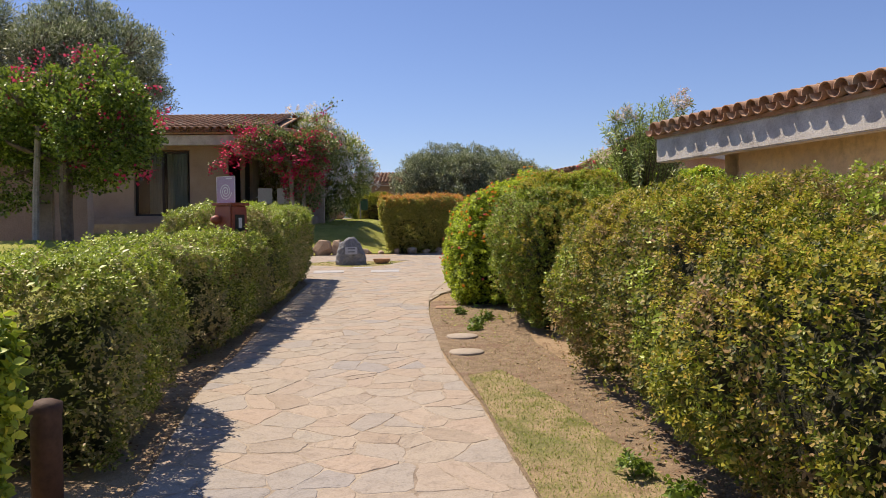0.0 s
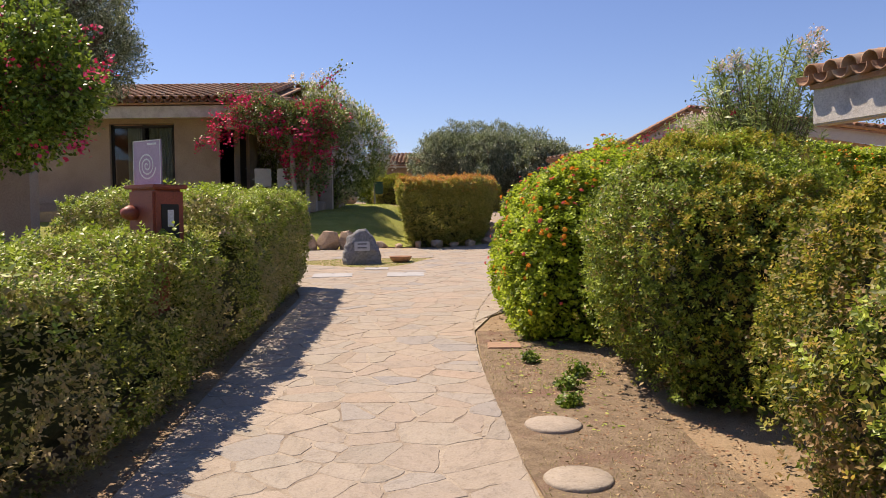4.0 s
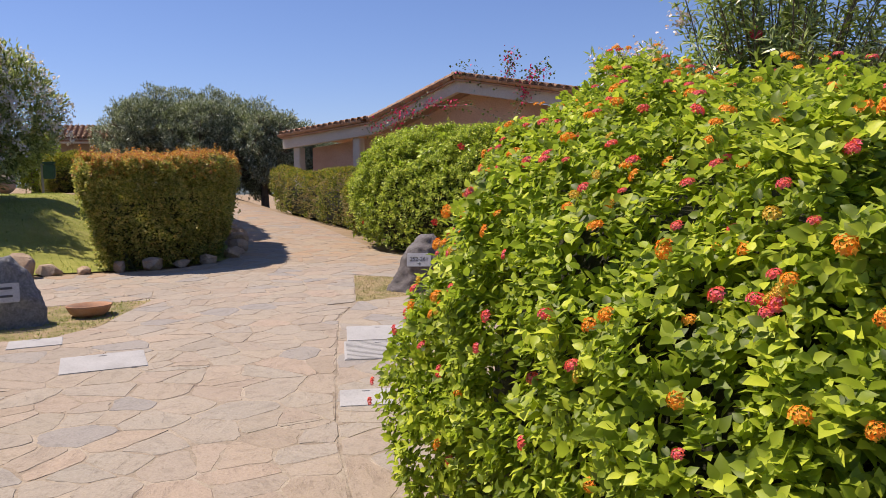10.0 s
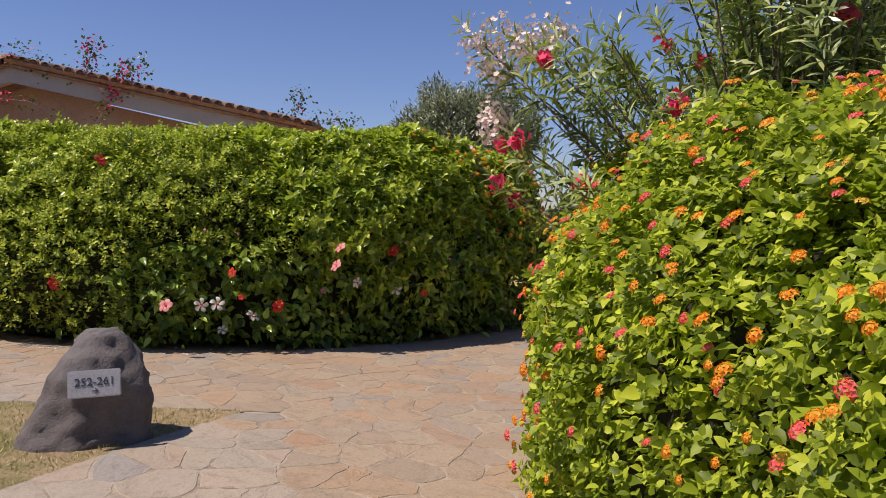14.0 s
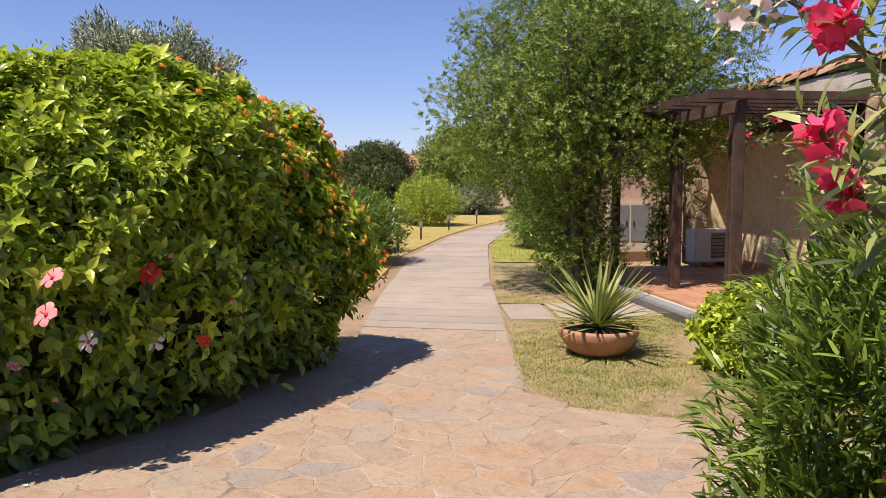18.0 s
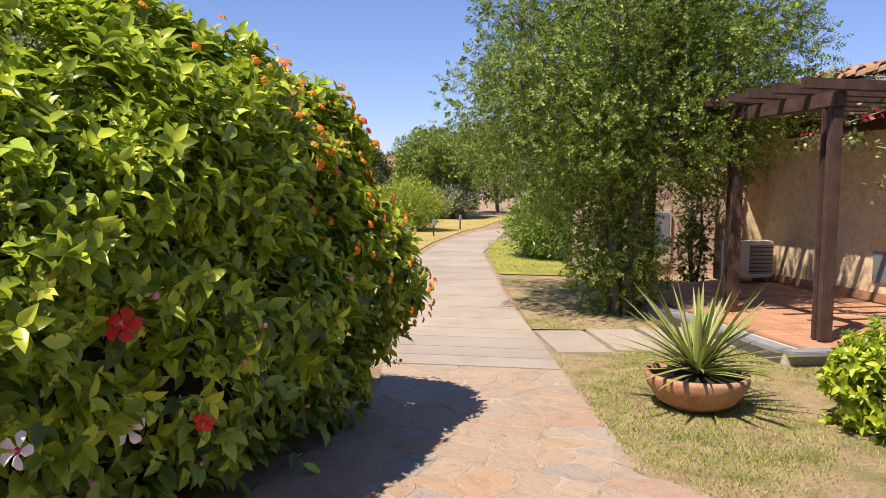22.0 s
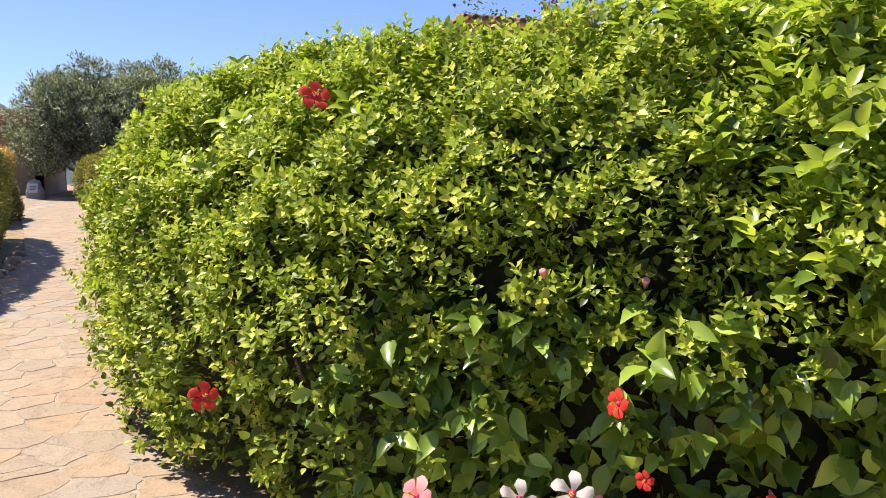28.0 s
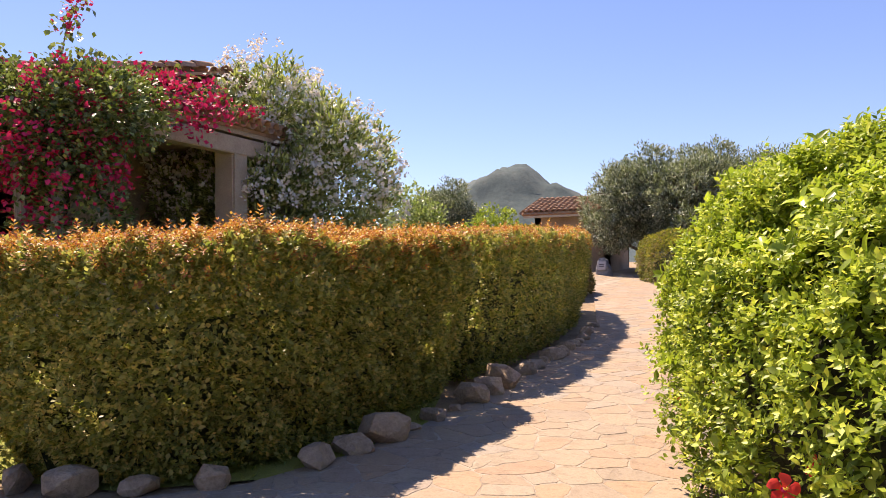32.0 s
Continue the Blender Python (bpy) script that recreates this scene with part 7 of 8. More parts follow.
# ---- stones, signs and small things ----
def marker_stone(at, size, rz, mat, seed, label, text=None, plate=(0.3, 0.2), plate_z=0.42, plate_y=-0.2, tilt=-12, plate_x=0.0, shape=(((0, -.5), (.5, -.45), (.8, -.33), (.93, -.2), (1, -.06)), ((0, .5), (.5, .42), (.8, .27), (.93, .16), (1, .06)))):
    t = thing("marker_stone", at, label, "stone", "marker stones", rz)
    bm = bmesh.new()
    rings, n = [], 72
    off = Vector((seed * 5.1, seed * 2.3, 0))
    hs = [-0.06, 0.0] + [0.04 * k for k in range(1, 24)] + [0.945, 0.965, 0.98, 0.992, 1.0]
    for f in hs:
        g = max(f, 0.0)
        lo, hi = float(np.interp(g, *zip(*shape[0]))), float(np.interp(g, *zip(*shape[1])))
        dd = 0.5 * (1 - 0.30 * g - 0.62 * max(0.0, g - 0.55) ** 1.6 / 0.28)
        ring = []
        for k in range(n):
            a = k * math.tau / n
            cx, sy = math.cos(a), math.sin(a)
            e = (abs(cx) ** 3 + abs(sy) ** 3) ** (-1 / 3)
            p = Vector((size[0] * ((lo + hi) / 2 + cx * e * (hi - lo) / 2), size[1] * dd * sy * e, size[2] * f))
            w = noise.noise(p * 4 + off) * 0.05 + noise.noise(p * 11 + off) * 0.024 + noise.noise(p * 29 + off) * 0.011
            ring.append(bm.verts.new(p + Vector((cx * w, sy * w, w * 0.6 * (f > 0.1)))))
        rings.append(ring)
    for u, v in zip(rings, rings[1:]):
        for k in range(n):
            bm.faces.new((u[k], u[(k + 1) % n], v[(k + 1) % n], v[k]))
    bm.faces.new(rings[-1])
    bm.faces.new(rings[0][::-1])
    for fc in bm.faces:
        fc.smooth = True
    part("stone", bm, mat, t)
    p = part("plaque", boxed((0, 0, 0), (plate[0], 0.016, plate[1]), 0.006), M_PLAQUE, t, "pale plaque", at=pose(plate_x, plate_y, plate_z, tilt, 0, 0))
    if text:
        for s, zz, hh in text:
            cu = bpy.data.curves.new("lettering", "FONT")
            cu.body, cu.size, cu.align_x, cu.extrude = s, hh, "CENTER", 0.001
            tmp = bpy.data.objects.new("tmp", cu)
            me = bpy.data.meshes.new_from_object(tmp)
            bpy.data.objects.remove(tmp)
            me.materials.append(M_INK)
            part("lettering", me, None, p, at=pose(0, -0.0095, zz, 90, 0, 0))
    else:
        for zz in (0.04, -0.03):
            part("lettering", boxed((0, -0.0095, zz), (plate[0] * 0.6, 0.002, plate[1] * 0.12)), M_INK, p)
    return t


marker_stone((-2.1, 17.62, ground_z(-2.1, 17.6)), (0.70, 0.42, 0.63), 8, M_ROCK, 1, "grey granite marker stone with a pale plaque", plate=(0.27, 0.17), plate_z=0.34, plate_y=-0.222)
marker_stone((1.98, 18.05, ground_z(1.98, 18.05)), (0.73, 0.5, 0.64), -28, M_ROCK2, 2, "brown-grey marker stone with a white number plaque", [("252-261", -0.01, 0.062), ("\u2192", -0.055, 0.05)], plate=(0.27, 0.15), plate_z=0.375, plate_y=-0.25, tilt=-15, plate_x=0.05, shape=(((0, -.5), (.35, -.36), (.75, -.15), (.93, 0.0), (1, .10)), ((0, .5), (.45, .5), (.8, .44), (.93, .35), (1, .24))))
marker_stone((-2.0, 45.0, ground_z(-2, 45)), (0.6, 0.4, 0.66), -10, M_ROCK, 3, "grey marker stone with a white plaque", plate=(0.3, 0.3), plate_z=0.36, plate_y=-0.2)


def bowl(at):
    t = thing("clay_bowl", at, "shallow empty terracotta bowl on the grass", "bowl")
    part("bowl", lathe([(0.10, 0), (0.17, 0.05), (0.20, 0.105), (0.21, 0.125), (0.195, 0.125), (0.175, 0.09), (0.12, 0.045), (0.01, 0.04)], 28), M_TERRA, t)


bowl((-1.42, 17.85, ground_z(-1.42, 17.85)))


def yucca_bowl(at):
    t = thing("planter_bowl", at, "wide shallow terracotta planter with a spiky yucca", "planter")
    part("bowl", lathe([(0.16, 0), (0.27, 0.07), (0.34, 0.17), (0.36, 0.23), (0.355, 0.26), (0.33, 0.26), (0.32, 0.22), (0.05, 0.20)], 36), M_TERRA, t)
    part("soil", lathe([(0.32, 0.19), (0.325, 0.225), (0.1, 0.25)], 24), M_CORE, t, "dark soil")
    rnd = random.Random(5)
    for k in range(96):
        a, e = rnd.uniform(0, math.tau), radians(rnd.uniform(2, 62) if k > 14 else rnd.uniform(50, 86))
        ln, w = rnd.uniform(0.5, 0.8), rnd.uniform(0.015, 0.024)
        d = Vector((math.cos(a) * math.cos(e), math.sin(a) * math.cos(e), math.sin(e)))
        s = Vector((-math.sin(a), math.cos(a), 0))
        u = s.cross(d) * -1
        o = Vector((d.x * 0.03, d.y * 0.03, 0.27 + rnd.uniform(-.02, .06)))
        bm = bmesh.new()
        rows = []
        for f, wf in ((0, 0.7), (0.25, 1.0), (0.6, 0.8), (0.85, 0.4), (1.0, 0.04)):
            c = o + d * ln * f + Vector((0, 0, -0.10 * f * f * math.cos(e)))
            rows.append([bm.verts.new(c - s * w * wf), bm.verts.new(c - u * w * 0.35 * wf), bm.verts.new(c + s * w * wf)])
        for p, q in zip(rows, rows[1:]):
            for i in (0, 1):
                bm.faces.new((p[i], p[i + 1], q[i + 1], q[i]))
        part("leaf", bm, L_YUCCA, t)


yucca_bowl((8.75, 16.27, 0.65))


def fire_point(at):
    t = thing("fire_point", at, "red-brown metal cabinet with a lilac spiral sign", "cabinet", rz=-32)
    part("post", boxed((0, 0, 0.5), (0.12, 0.12, 1.0), 0.01), M_REDBOX, t)
    b = part("cabinet", boxed((0, 0, 1.22), (0.30, 0.26, 0.46), 0.02), M_REDBOX, t)
    part("roof", boxed((0, 0, 1.465), (0.34, 0.30, 0.03), 0.008), M_REDBOX, t)
    part("knob", lathe([(0.01, -0.02), (0.05, 0.0), (0.055, 0.05), (0.03, 0.10), (0.004, 0.11)], 16), M_REDBOX, b, at=pose(-0.07, -0.13, 1.28, 90, 0, 0))
    part("panel", boxed((0.152, 0, 1.2), (0.008, 0.15, 0.28), 0.003), M_BLACK, b, "black notice panel")
    part("label", boxed((0.158, 0.0, 1.24), (0.004, 0.05, 0.12)), M_WHITE, b, "small white label")
    s = part("sign", boxed((-0.02, -0.05, 1.64), (0.31, 0.012, 0.32), 0.003), M_LILAC, t, "lilac sign with a pale spiral")
    for dx, dz, w, hh in ((0, 0.157, 0.31, 0.006), (0, -0.157, 0.31, 0.006), (0.152, 0, 0.006, 0.32), (-0.152, 0, 0.006, 0.32)):
        part("border", boxed((-0.02 + dx, -0.058, 1.64 + dz), (w, 0.004, hh)), M_WHITE, s)
    bm = bmesh.new()
    rows = []
    for i in range(90):
        a = i * 0.21
        r = 0.004 + 0.0052 * a
        w = 0.006
        rows.append([bm.verts.new((-0.02 + math.cos(a) * (r + e * w), -0.0585, 1.62 + math.sin(a) * (r + e * w))) for e in (-1, 1)])
    for p, q in zip(rows, rows[1:]):
        bm.faces.new((p[0], p[1], q[1], q[0]))
    part("spiral", bm, M_WHITE, s, "pale spiral")
    part("lettering", boxed((0.04, -0.058, 1.772), (0.10, 0.003, 0.014)), M_WHITE, s)


fire_point((-2.55, 9.3, ground_z(-2.55, 9.3)))


def border_stones(spots, size, seed, group, mat, tall=(.65, 1.3)):
    rnd = random.Random(seed)
    for i, (x, y) in enumerate(spots):
        s = rnd.uniform(*size)
        t = thing("border_stone", (x, y, ground_z(x, y)), "rough pinkish-grey border stone", "stone", group, rnd.uniform(0, 360))
        part("stone", boulder((s, s * rnd.uniform(.55, .8), s * rnd.uniform(*tall)), seed + i, 0.14), mat, t)


def along(pts, step):
    out, d = [], [0]
    for a, b in zip(pts, pts[1:]):
        d.append(d[-1] + math.dist(a, b))
    s = 0
    while s < d[-1]:
        out.append((float(np.interp(s, d, [p[0] for p in pts])), float(np.interp(s, d, [p[1] for p in pts]))))
        s += step
    return out


border_stones(along([(-6.5, 19.9), (-3.9, 20.35), (-2.4, 20.85)], 0.42), (0.32, 0.58), 90, "stones along the lawn", M_BOULDER)
border_stones(along([(-2.1, 20.92), (-0.75, 20.98), (0.02, 21.38)], 0.42), (0.2, 0.36), 110, "stones along the lawn", M_BOULDER, (.45, .8))
border_stones(along([(0.30, 21.9), (0.50, 22.8), (0.60, 23.8), (0.68, 24.8), (0.72, 26.2), (0.74, 28), (0.55, 30)], 0.36), (0.16, 0.46), 130, "stones along the lawn", M_BOULDER, (.4, .75))


def cover(x, y, w, d, rz, ribbed=False):
    z = ground_z(x, y)
    sx, sy = ground_z(x + 0.2, y) - ground_z(x - 0.2, y), ground_z(x, y + 0.2) - ground_z(x, y - 0.2)
    t = thing("access_cover", (0, 0, 0), "pale grey concrete access cover set in the paving", "cover", "covers in the paving")
    t.matrix_basis = Matrix.Translation((x, y, z + 0.019)) @ pose(0, 0, 0, math.degrees(math.atan(sy / 0.4)), -math.degrees(math.atan(sx / 0.4)), 0) @ pose(0, 0, 0, 0, 0, rz)
    part("plate", boxed((0, 0, 0), (w, d, 0.02), 0.004), M_COVER, t)
    part("slot", boxed((0, d * 0.36, 0.0105), (0.05, 0.014, 0.002)), M_INK, t, "lifting slot")
    if ribbed:
        for k in range(14):
            part("rib", boxed((0, -d * 0.45 + k * d * 0.9 / 13, 0.0115), (w * 0.94, 0.012, 0.0015)), M_COVER, t)


cover(0.935, 16.06, 0.54, 0.54, -13)
cover(0.78, 15.5, 0.54, 0.58, -13, True)
cover(1.5, 15.55, 0.42, 0.42, -13)
cover(0.37, 14.36, 0.33, 0.33, -13)
cover(-1.2, 15.9, 0.58, 0.5, 4)
cover(-2.35, 15.85, 0.62, 0.48, 6)
cover(-1.75, 16.75, 0.4, 0.3, 4)


def bollard_lamp(x, y):
    t = thing("bollard_lamp", (x, y, ground_z(x, y)), "short dark garden lamp on a thin post", "lamp", "garden lamps")
    part("post", tube(bmesh.new(), [(0, 0, -0.05), (0, 0, 0.36)], 0.025, 0.025, 8), M_BLACK, t)
    part("head", boxed((0, 0, 0.44), (0.10, 0.10, 0.20), 0.02), M_GREY, t, "grey lamp head")


for _x, _y in ((13.9, 19.75), (19.2, 20.55), (22.9, 20.75), (27.4, 20.7), (31.7, 20.3)):
    bollard_lamp(_x, _y)


def litter_bin(x, y):
    t = thing("litter_bin", (x, y, ground_z(x, y)), "green litter bin on a post by the drive", "bin")
    part("post", boxed((-0.12, 0, 0.4), (0.06, 0.06, 0.9), 0.008), M_GREY, t)
    part("body", boxed((0.06, 0, 0.62), (0.3, 0.26, 0.42), 0.03), M_BIN, t)
    part("lid", boxed((0.06, 0, 0.86), (0.34, 0.3, 0.05), 0.02), M_BIN, t)


litter_bin(-3.5, 34.0)
_t = thing("boulder", (-4.9, 34.6, ground_z(-4.9, 34.6)), "large pale boulder beside the drive", "stone")
part("stone", rock((1.1, 0.8, 0.75), 44, 0.2, 3), M_BOULDER, _t)


def clay_bollard(x, y):
    t = thing("clay_bollard", (x, y, ground_z(x, y)), "brown cylindrical path bollard beside the hedge", "bollard")
    part("body", lathe([(0.07, 0), (0.07, 0.5), (0.075, 0.52), (0.075, 0.56), (0.03, 0.58)], 20), M_WOOD, t)


clay_bollard(-1.9, 3.66)
_b = Bush([(-2.2, 2.75), (-1.74, 3.0), (-1.76, 3.4), (-2.2, 3.55), (-2.9, 3.4), (-2.8, 2.8)], 1.15, r=0.4, p=2, lump=0.1, seed=15, n=50)
bush_thing("leafy_shrub", _b, "yellow-green loose shrub beside the bollard", "shrub", [("foliage", L_FIG, 4000, T_OVATE, (0.05, 0.085), dict(sprig=(5, 0.02), depth=0.15, rand=0.9)), ("new_growth", L_HIB_T, 1100, SPRIG_O, (0.08, 0.12), dict(depth=0.0, rand=0.7, up=0.5))])

# ---- fallen leaves and weeds ----
def litter(name, outline, count, mat, size, label, tmpl=T_LEAF2, lift=0.016):
    loop = smooth_loop(outline, 60, 0)
    lo, hi = loop.min(0), loop.max(0)
    P = lo + (hi - lo) * rng.random((count, 2))
    ins, _, _ = edge_distance(P, loop)
    pts = np.array([(x, y, ground_z(x, y) + lift) for x, y in P[ins]])
    flat = rng.normal(size=(len(pts), 3)) * np.array([1, 1, 0.12])
    me = leaves(name, mat, pts, unit(flat), tmpl, size, out=1.0, up=0.0, rand=0.12, face_up=1.5, face_out=0.0)
    return tagged(new(name, me), label, "litter", kind="stuff")


litter("fallen_leaves", [(0.95, 4.6), (0.5, 6.6), (0.1, 8), (-0.1, 10.8), (1.0, 10.8), (1.3, 7), (1.8, 3), (1.4, 3)], 5200, L_DRY, (0.016, 0.036), "dry fallen leaves under the hedges")
litter("fallen_leaves", [(-2.2, 4.5), (-2.4, 7), (-2.6, 13), (-2.8, 14.8), (-2.2, 14.8), (-1.95, 10), (-1.6, 6), (-1.45, 4.4)], 7000, L_DRY, (0.018, 0.035), "dry fallen leaves beside the path")
litter("fallen_petals", [(3.0, 20.9), (4.4, 19.85), (5.4, 19.4), (5.2, 19.1), (4.2, 19.5), (2.9, 20.6)], 260, P_WHITE, (0.02, 0.04), "pale fallen petals at the hedge foot", lift=0.028)
litter("fallen_leaves", [(11.7, 17.3), (13.4, 17.5), (13.6, 15.9), (11.8, 15.9)], 1800, L_DRY, (0.03, 0.05), "brown fallen leaves under the tree")
litter("fallen_leaves", [(-0.16, 10.4), (-0.18, 11.6), (0.0, 12.8), (0.3, 13.3), (0.4, 12.5), (0.2, 10.5)], 260, L_DRY, (0.02, 0.04), "dry fallen leaves at the lantana foot")
litter("weeds", [(0.3, 8.2), (-0.05, 9.5), (-0.1, 10.9), (0.6, 10.9), (0.65, 8.3)], 420, L_GRASS, (0.02, 0.045), "small weeds on bare soil", T_OVATE)


def weed(x, y, q, seed):
    random.seed(seed)
    ob = thing("weed", (x, y, ground_z(x, y)), "small leafy weed on the soil", "weed", "weeds beside the path")
    for s in range(3):
        a = s * math.tau / 3 + seed
        bm = bmesh.new()
        tube(bm, [Vector((0, 0, -0.02)), Vector((math.cos(a) * .03 * q, math.sin(a) * .03 * q, .05 * q)), Vector((math.cos(a) * .07 * q, math.sin(a) * .07 * q, .09 * q))], 0.003, 0.001, 5)
        part("stem", bm, L_SPIKE, ob)
    pts, nrm = crown([((0, 0, .08 * q), (.10 * q, .10 * q, .08 * q)), ((.06, .03, .06 * q), (.07 * q, .07 * q, .06 * q))], 34, 0.6, seed, 0.12)
    tagged(part("crown", leaves("crown", L_SPIKE, pts, nrm, SPRIG_O, (0.04, 0.065), up=0.6), None, ob), kind="stuff")


for _x, _y, _q in ((0.38, 9.15, 0.6), (0.52, 9.5, 0.75), (0.34, 8.75, 0.5), (0.20, 9.95, 0.5), (1.0, 4.1, 0.8), (1.15, 3.75, 0.75)):
    weed(_x, _y, _q, int(_y * 10))


def step_disc(x, y):
    t = thing("stepping_stone", (x, y, ground_z(x, y)), "flat round stone set in the soil", "stone", "stepping stones")
    part("stone", lathe([(0.17, -0.02), (0.175, 0.02), (0.165, 0.03), (0.05, 0.032)], 18), M_STONE, t)


for _x, _y in ((0.2, 8.35), (0.22, 7.5)):
    step_disc(_x, _y)


def soil_grate(x, y):
    t = thing("soil_grate", (x, y, ground_z(x, y) + 0.012), "rusty brick-coloured plate set beside the path", "cover")
    part("plate", boxed((0, 0, -0.006), (0.30, 0.55, 0.02), 0.006), M_RUST, t)


soil_grate(0.04, 10.75)

# ---- climbers ----
def vine(name, path, label, n_leaf, bract_mat=None, n_bract=0, leaf=None, r=0.012, spread=0.10, size=(0.035, 0.06), wood=None):
    """A climbing shoot along a path, with leaves and bracts round it."""
    path = [Vector(p) for p in path]
    base = path[0].copy()
    t = thing(name, base, label, "climber", "climbers")
    pts = [p - base for p in path]
    part("shoot", tube(bmesh.new(), pts, r, r * 0.3, 5), wood or M_GREYPOST, t)
    d = np.array([tuple(p) for p in pts])
    s = np.linspace(0, 1, len(d))
    for nm, mat, n in (("foliage", leaf or L_TREE, n_leaf), ("bract_mass", bract_mat, n_bract)):
        if not n:
            continue
        k = rng.random(n) ** 0.7 if nm == "foliage" else 0.35 + 0.65 * rng.random(n // 5).repeat(5)
        n = len(k)
        p = np.stack([np.interp(k, s, d[:, i]) for i in range(3)], 1) + rng.normal(size=(n, 3)) * spread * (1.0 if nm == "foliage" else 0.8)
        tagged(part(nm, leaves(nm, mat, p, unit(rng.normal(size=(n, 3)) + np.array([0, 0, 0.3])), T_LEAF2, size, width=1.4), None, t), kind="stuff")
    return t


def v_at(u, v, z):
    return local(villa, u, v, z - 0.64)


part("trunk", tube(bmesh.new(), [v_at(-3.05, 1.0, 0.6), v_at(-2.95, 1.0, 1.45), v_at(-2.65, 1.0, 1.72), v_at(-2.45, 0.98, 1.95), v_at(-2.42, 0.98, 2.25), v_at(-2.5, 0.98, 2.5)], 0.07, 0.03, 9, 0.2), M_GREYPOST,
     thing("bougainvillea_climber", (0, 0, 0), "gnarled grey bougainvillea trunk against the villa wall", "climber", "climbers"))
for _k, (_path, _nl, _nb, _sp) in enumerate([
        ([(-2.42, 0.98, 2.2), (-2.0, 1.25, 2.9), (-1.3, 1.6, 3.3), (-0.75, 1.8, 3.42), (-0.3, 1.9, 3.3)], 18, 0, 0.04),
        ([(-2.42, 0.98, 2.2), (-1.95, 1.2, 2.25), (-1.5, 1.3, 2.35), (-1.1, 1.5, 2.2)], 150, 0, 0.10),
        ([(-2.42, 0.98, 2.25), (-1.7, 1.4, 2.5), (-1.0, 1.7, 2.7), (-0.35, 1.9, 2.75)], 130, 20, 0.09),
        ([(-2.0, 1.25, 2.9), (-1.3, 1.6, 3.0), (-0.7, 1.8, 2.85), (-0.4, 1.9, 2.65)], 90, 20, 0.07),
        ([(-2.5, 0.98, 2.3), (-2.55, 0.98, 2.7), (-2.6, 1.0, 3.0), (-2.7, 1.02, 3.2)], 330, 0, 0.13),
        ([(-2.5, 0.98, 2.3), (-2.35, 0.98, 2.7), (-2.3, 1.05, 3.05)], 240, 0, 0.12),
        ([(-2.5, 0.98, 2.3), (-2.8, 1.0, 2.75), (-3.0, 1.05, 3.1), (-3.2, 1.05, 3.15)], 260, 0, 0.11),
        ([(-2.7, 1.0, 2.9), (-3.1, 1.1, 3.15), (-3.6, 1.2, 3.0), (-4.1, 1.2, 2.85)], 170, 0, 0.08),
        ([(-2.6, 1.0, 2.6), (-3.1, 1.1, 2.8), (-3.6, 1.15, 2.65), (-4.0, 1.15, 2.6)], 170, 18, 0.08),
        ([(-2.5, 0.98, 2.35), (-2.9, 1.05, 2.6), (-3.3, 1.1, 2.45), (-3.85, 1.15, 2.3)], 190, 18, 0.09),
        ([(-2.5, 0.98, 2.3), (-2.8, 1.05, 2.5), (-3.05, 1.1, 2.3), (-3.1, 1.12, 1.9)], 170, 6, 0.08),
        ([(-2.5, 0.98, 2.2), (-2.6, 1.05, 2.0), (-2.75, 1.05, 1.75), (-2.8, 1.0, 1.5)], 80, 0, 0.08),
        ([(-3.0, 1.0, 1.3), (-2.9, 1.05, 1.6), (-3.05, 1.05, 1.75)], 60, 0, 0.06)]):
    vine("bougainvillea_shoot", [v_at(*p) for p in _path], "thin bougainvillea shoot on the villa wall", int(_nl * 1.6), P_PINK, _nb, leaf=L_BOUG, r=0.009, spread=_sp * 0.7, size=(0.04, 0.075), wood=M_GREYPOST)
for _k, _path in enumerate([
        [(9.2, 31.2, 4.6), (9.4, 31.0, 5.4), (9.5, 31.0, 5.9)], [(9.2, 31.2, 4.8), (8.6, 31.5, 5.3), (8.0, 31.9, 5.5)], [(9.3, 31.0, 4.8), (9.8, 30.4, 5.2), (10.2, 30.0, 5.3)],
        [(12.0, 27.5, 3.6), (12.2, 27.2, 4.3), (12.4, 27.1, 4.8)], [(12.1, 27.4, 3.9), (12.8, 26.8, 4.2), (13.4, 26.3, 4.1)], [(7.4, 32.4, 4.2), (6.6, 33.2, 4.1), (5.9, 34.0, 3.9)],
        [(9.0, 30.6, 3.9), (8.2, 31.4, 4.4), (7.2, 32.6, 4.5), (6.4, 33.7, 4.2)], [(9.1, 30.4, 3.8), (9.5, 30.2, 4.6), (9.7, 29.9, 5.2)]]):
    vine("bougainvillea_shoot", _path, "bougainvillea shoot over the gable roof", 150, P_CRIM, (60, 10, 10, 10, 10, 60, 130, 120)[_k], leaf=L_DARK, spread=0.15, size=(0.06, 0.1))
for _k, _path in enumerate([
        [(-4.4, 24.0, 4.4), (-3.9, 23.7, 4.9), (-3.2, 23.4, 5.4)], [(-4.5, 24.0, 4.4), (-5.5, 23.9, 4.9), (-6.5, 23.9, 4.7)], [(-4.8, 23.8, 4.4), (-6.1, 23.7, 4.3), (-7.1, 23.7, 3.4)],
        [(-4.3, 24.0, 4.2), (-4.1, 25.0, 4.75), (-4.0, 26.6, 4.8)], [(-4.3, 24.2, 4.3), (-3.9, 25.4, 4.5), (-3.9, 27.2, 4.6)]]):
    vine("bougainvillea_shoot", _path, "bougainvillea shoot over the porch roof", 220, P_CRIM, 200 if _k > 1 else 60, leaf=L_BOUG, spread=0.09, size=(0.05, 0.085))

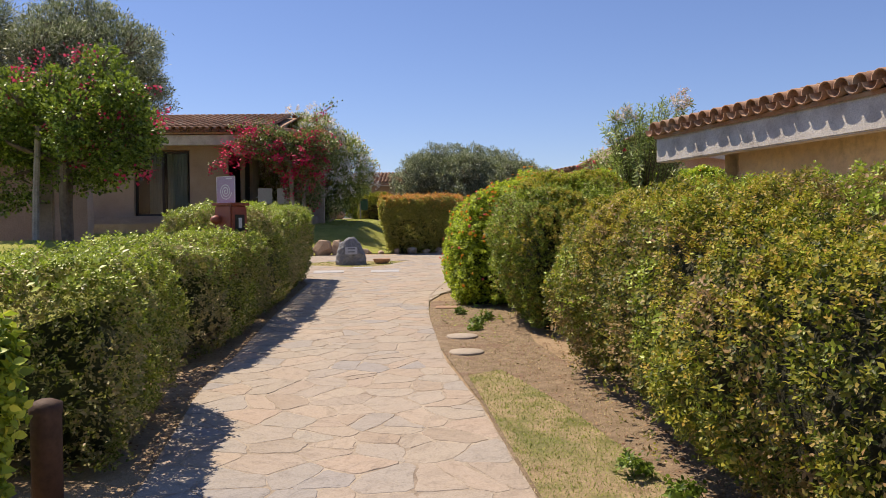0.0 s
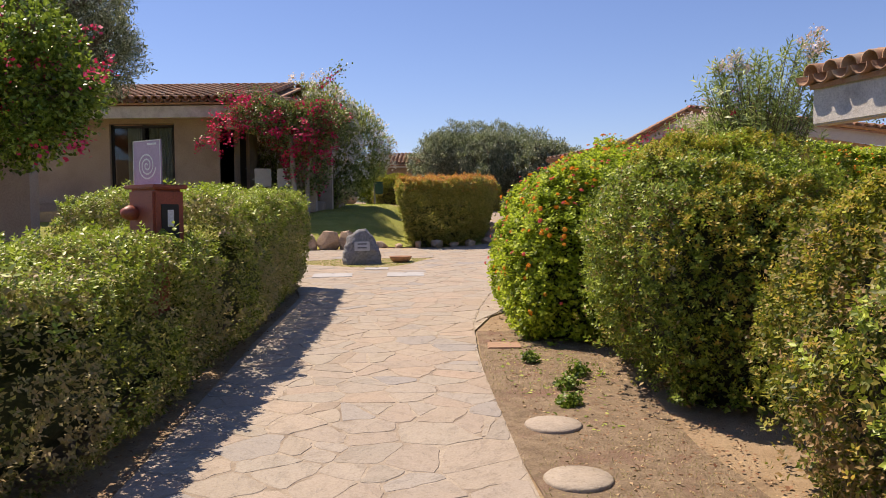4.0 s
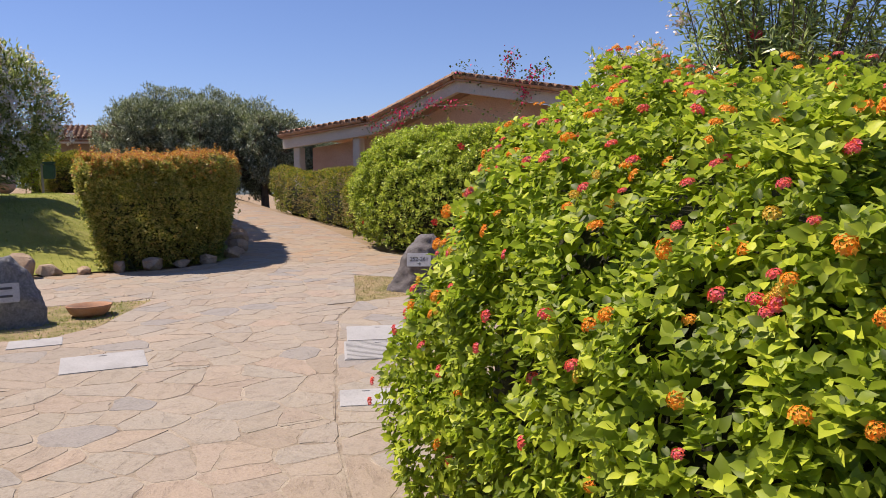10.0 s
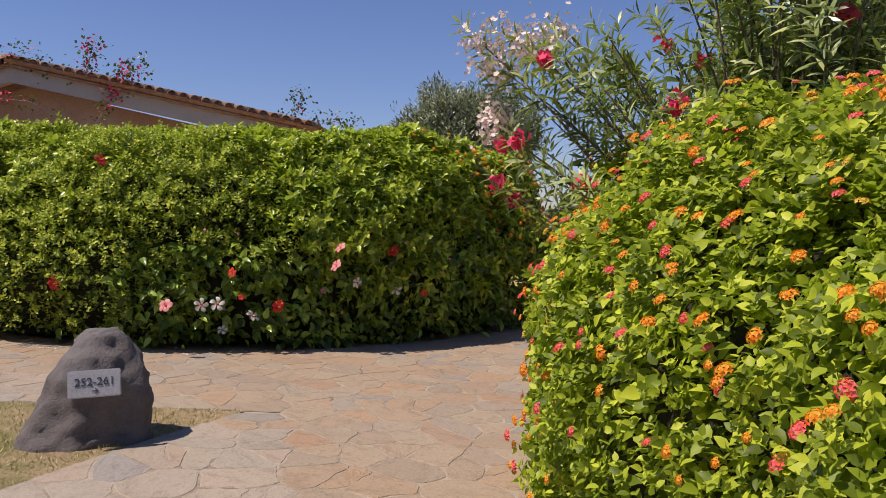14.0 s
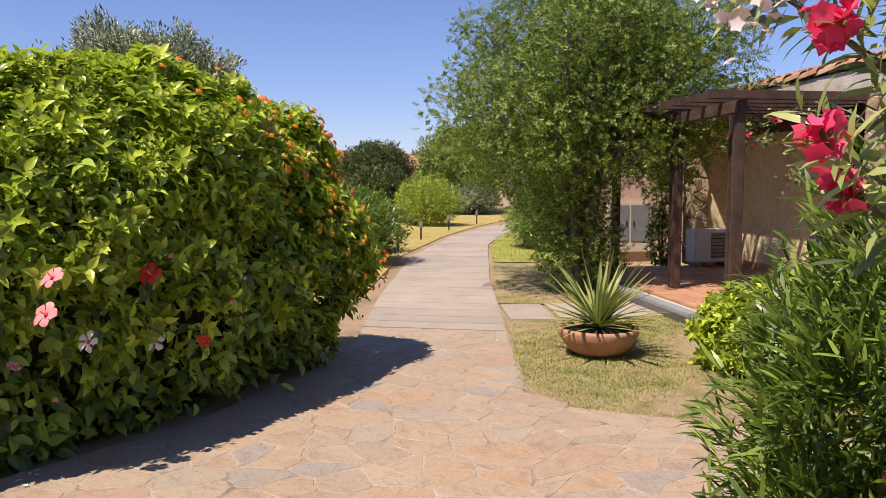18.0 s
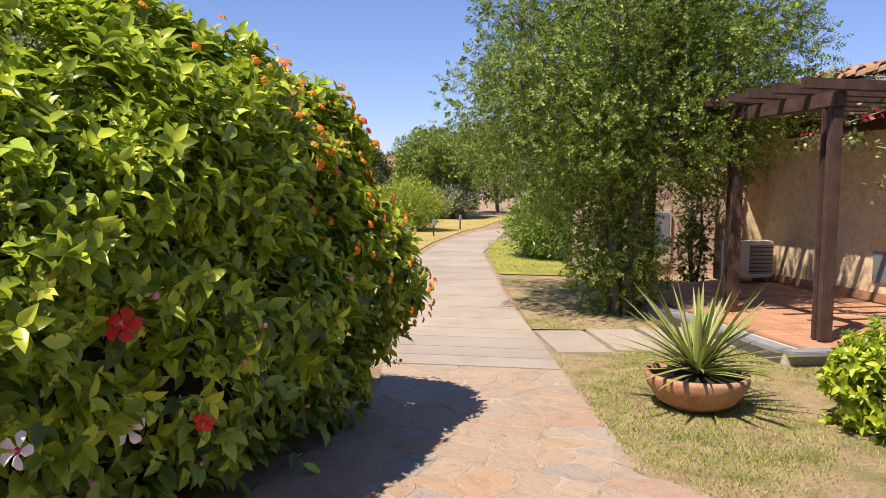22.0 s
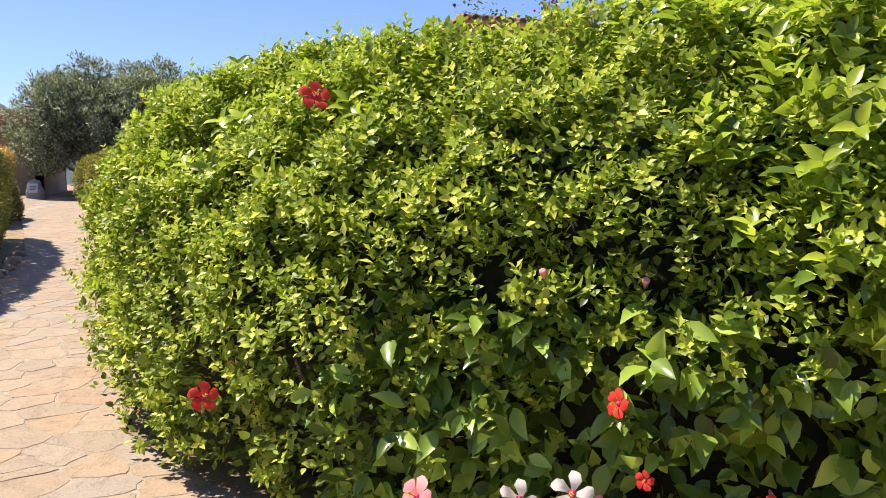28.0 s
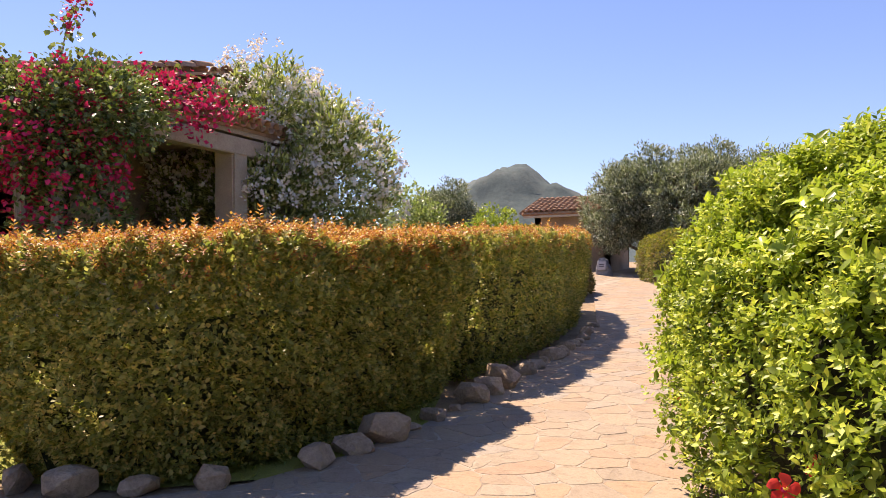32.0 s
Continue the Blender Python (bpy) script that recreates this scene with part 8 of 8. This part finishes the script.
# ---- hill and far country ----
def hill(name, cx, cy, w, d, h, seed, label):
    bm = bmesh.new()
    n = 60
    rows = []
    for j in range(n + 1):
        row = []
        for i in range(n + 1):
            x, y = (i / n - .5) * 2, (j / n - .5) * 2
            r = math.hypot(x, y)
            f = max(0, 1 - r) ** 1.25
            z = h * f * (1 + 0.42 * noise.noise(Vector((x * 2.6 + seed, y * 2.6, 0))) + 0.28 * noise.noise(Vector((x * 7 + seed, y * 7, 3))) + 0.10 * noise.noise(Vector((x * 19 + seed, y * 19, 7))))
            row.append(bm.verts.new((cx + x * w, cy + y * d, z - 2)))
        rows.append(row)
    for u, v in zip(rows, rows[1:]):
        for i in range(n):
            bm.faces.new((u[i], u[i + 1], v[i + 1], v[i])).smooth = True
    return setting(name, bm, M_HILL, label, "hill")


M_HILL = surface("far_scrub", [(0.035, 0.062, 0.07), (0.065, 0.098, 0.10), (0.12, 0.145, 0.14)], 0.022, 0.12, 0.95, 0.2, 2.0)
hill("backdrop", -545, 1750, 640, 520, 228, 3.0, "scrub-covered hill in the distance")
hill("backdrop_low", 300, 1900, 1600, 500, 70, 8.0, "low far ridge")

# ---- paving stones last ----
strip_sheet("path_bed", PAVING, 0.016, M_MORTAR, "sandy mortar bed under the paving", "path", 0.8)
pave("path", PAVING, [GRASS_PATCH_1, GRASS_PATCH_2], 0.25, 4, M_STONE, M_MORTAR, "crazy paving of pinkish-beige flat stones", near=lambda c: -3 < c[0] < 3 and 3.2 < c[1] < 15.5, cuts=[[(-0.2, 11.78), (-0.12, 12.6), (0.02, 13.6), (0.11, 14.07), (0.46, 15.57), (0.78, 16.85), (1.12, 17.55)]], other=(M_STONE_TAN, lambda c: c[0] > 2.3 + 0.5 * math.sin(c[1] * 3) or c[1] > 20.6))
E_L, E_R = line([(8.4, 18.5), (11.8, 19.1), (18, 19.96), (24.5, 20.1), (30.5, 19.6), (37, 17)]), line([(8.4, 16.97), (10.5, 17.3), (14, 17.83), (21.4, 18.7), (30.4, 18.6), (37, 15.5)])
_e = thing("concrete_path", (0, 0, 0), "pale cast concrete path with cross joints", "path")
_e["kind"] = "structure"
slab_run(_e, E_L, E_R, [9.72, 10.1, 10.5, 11.0, 11.5, 12.2, 13, 14, 15, 16, 17, 18, 19.2, 20.4, 21.6, 23, 24.4, 25.8, 27.2, 28.6, 30, 31.5, 33, 35, 37])
_s = thing("stepping_slabs", (0, 0, 0), "pale slabs leading from path to patio", "path")
_s["kind"] = "structure"
for _x, _y in ((10.95, 17.05), (11.15, 16.5), (11.35, 15.95), (11.5, 15.45)):
    part("concrete_slab", boxed((_x, _y, 0.645), (1.1, 0.52, 0.06), 0.006, Matrix.Rotation(radians(12), 4, "Z")), M_CONCRETE, _s)
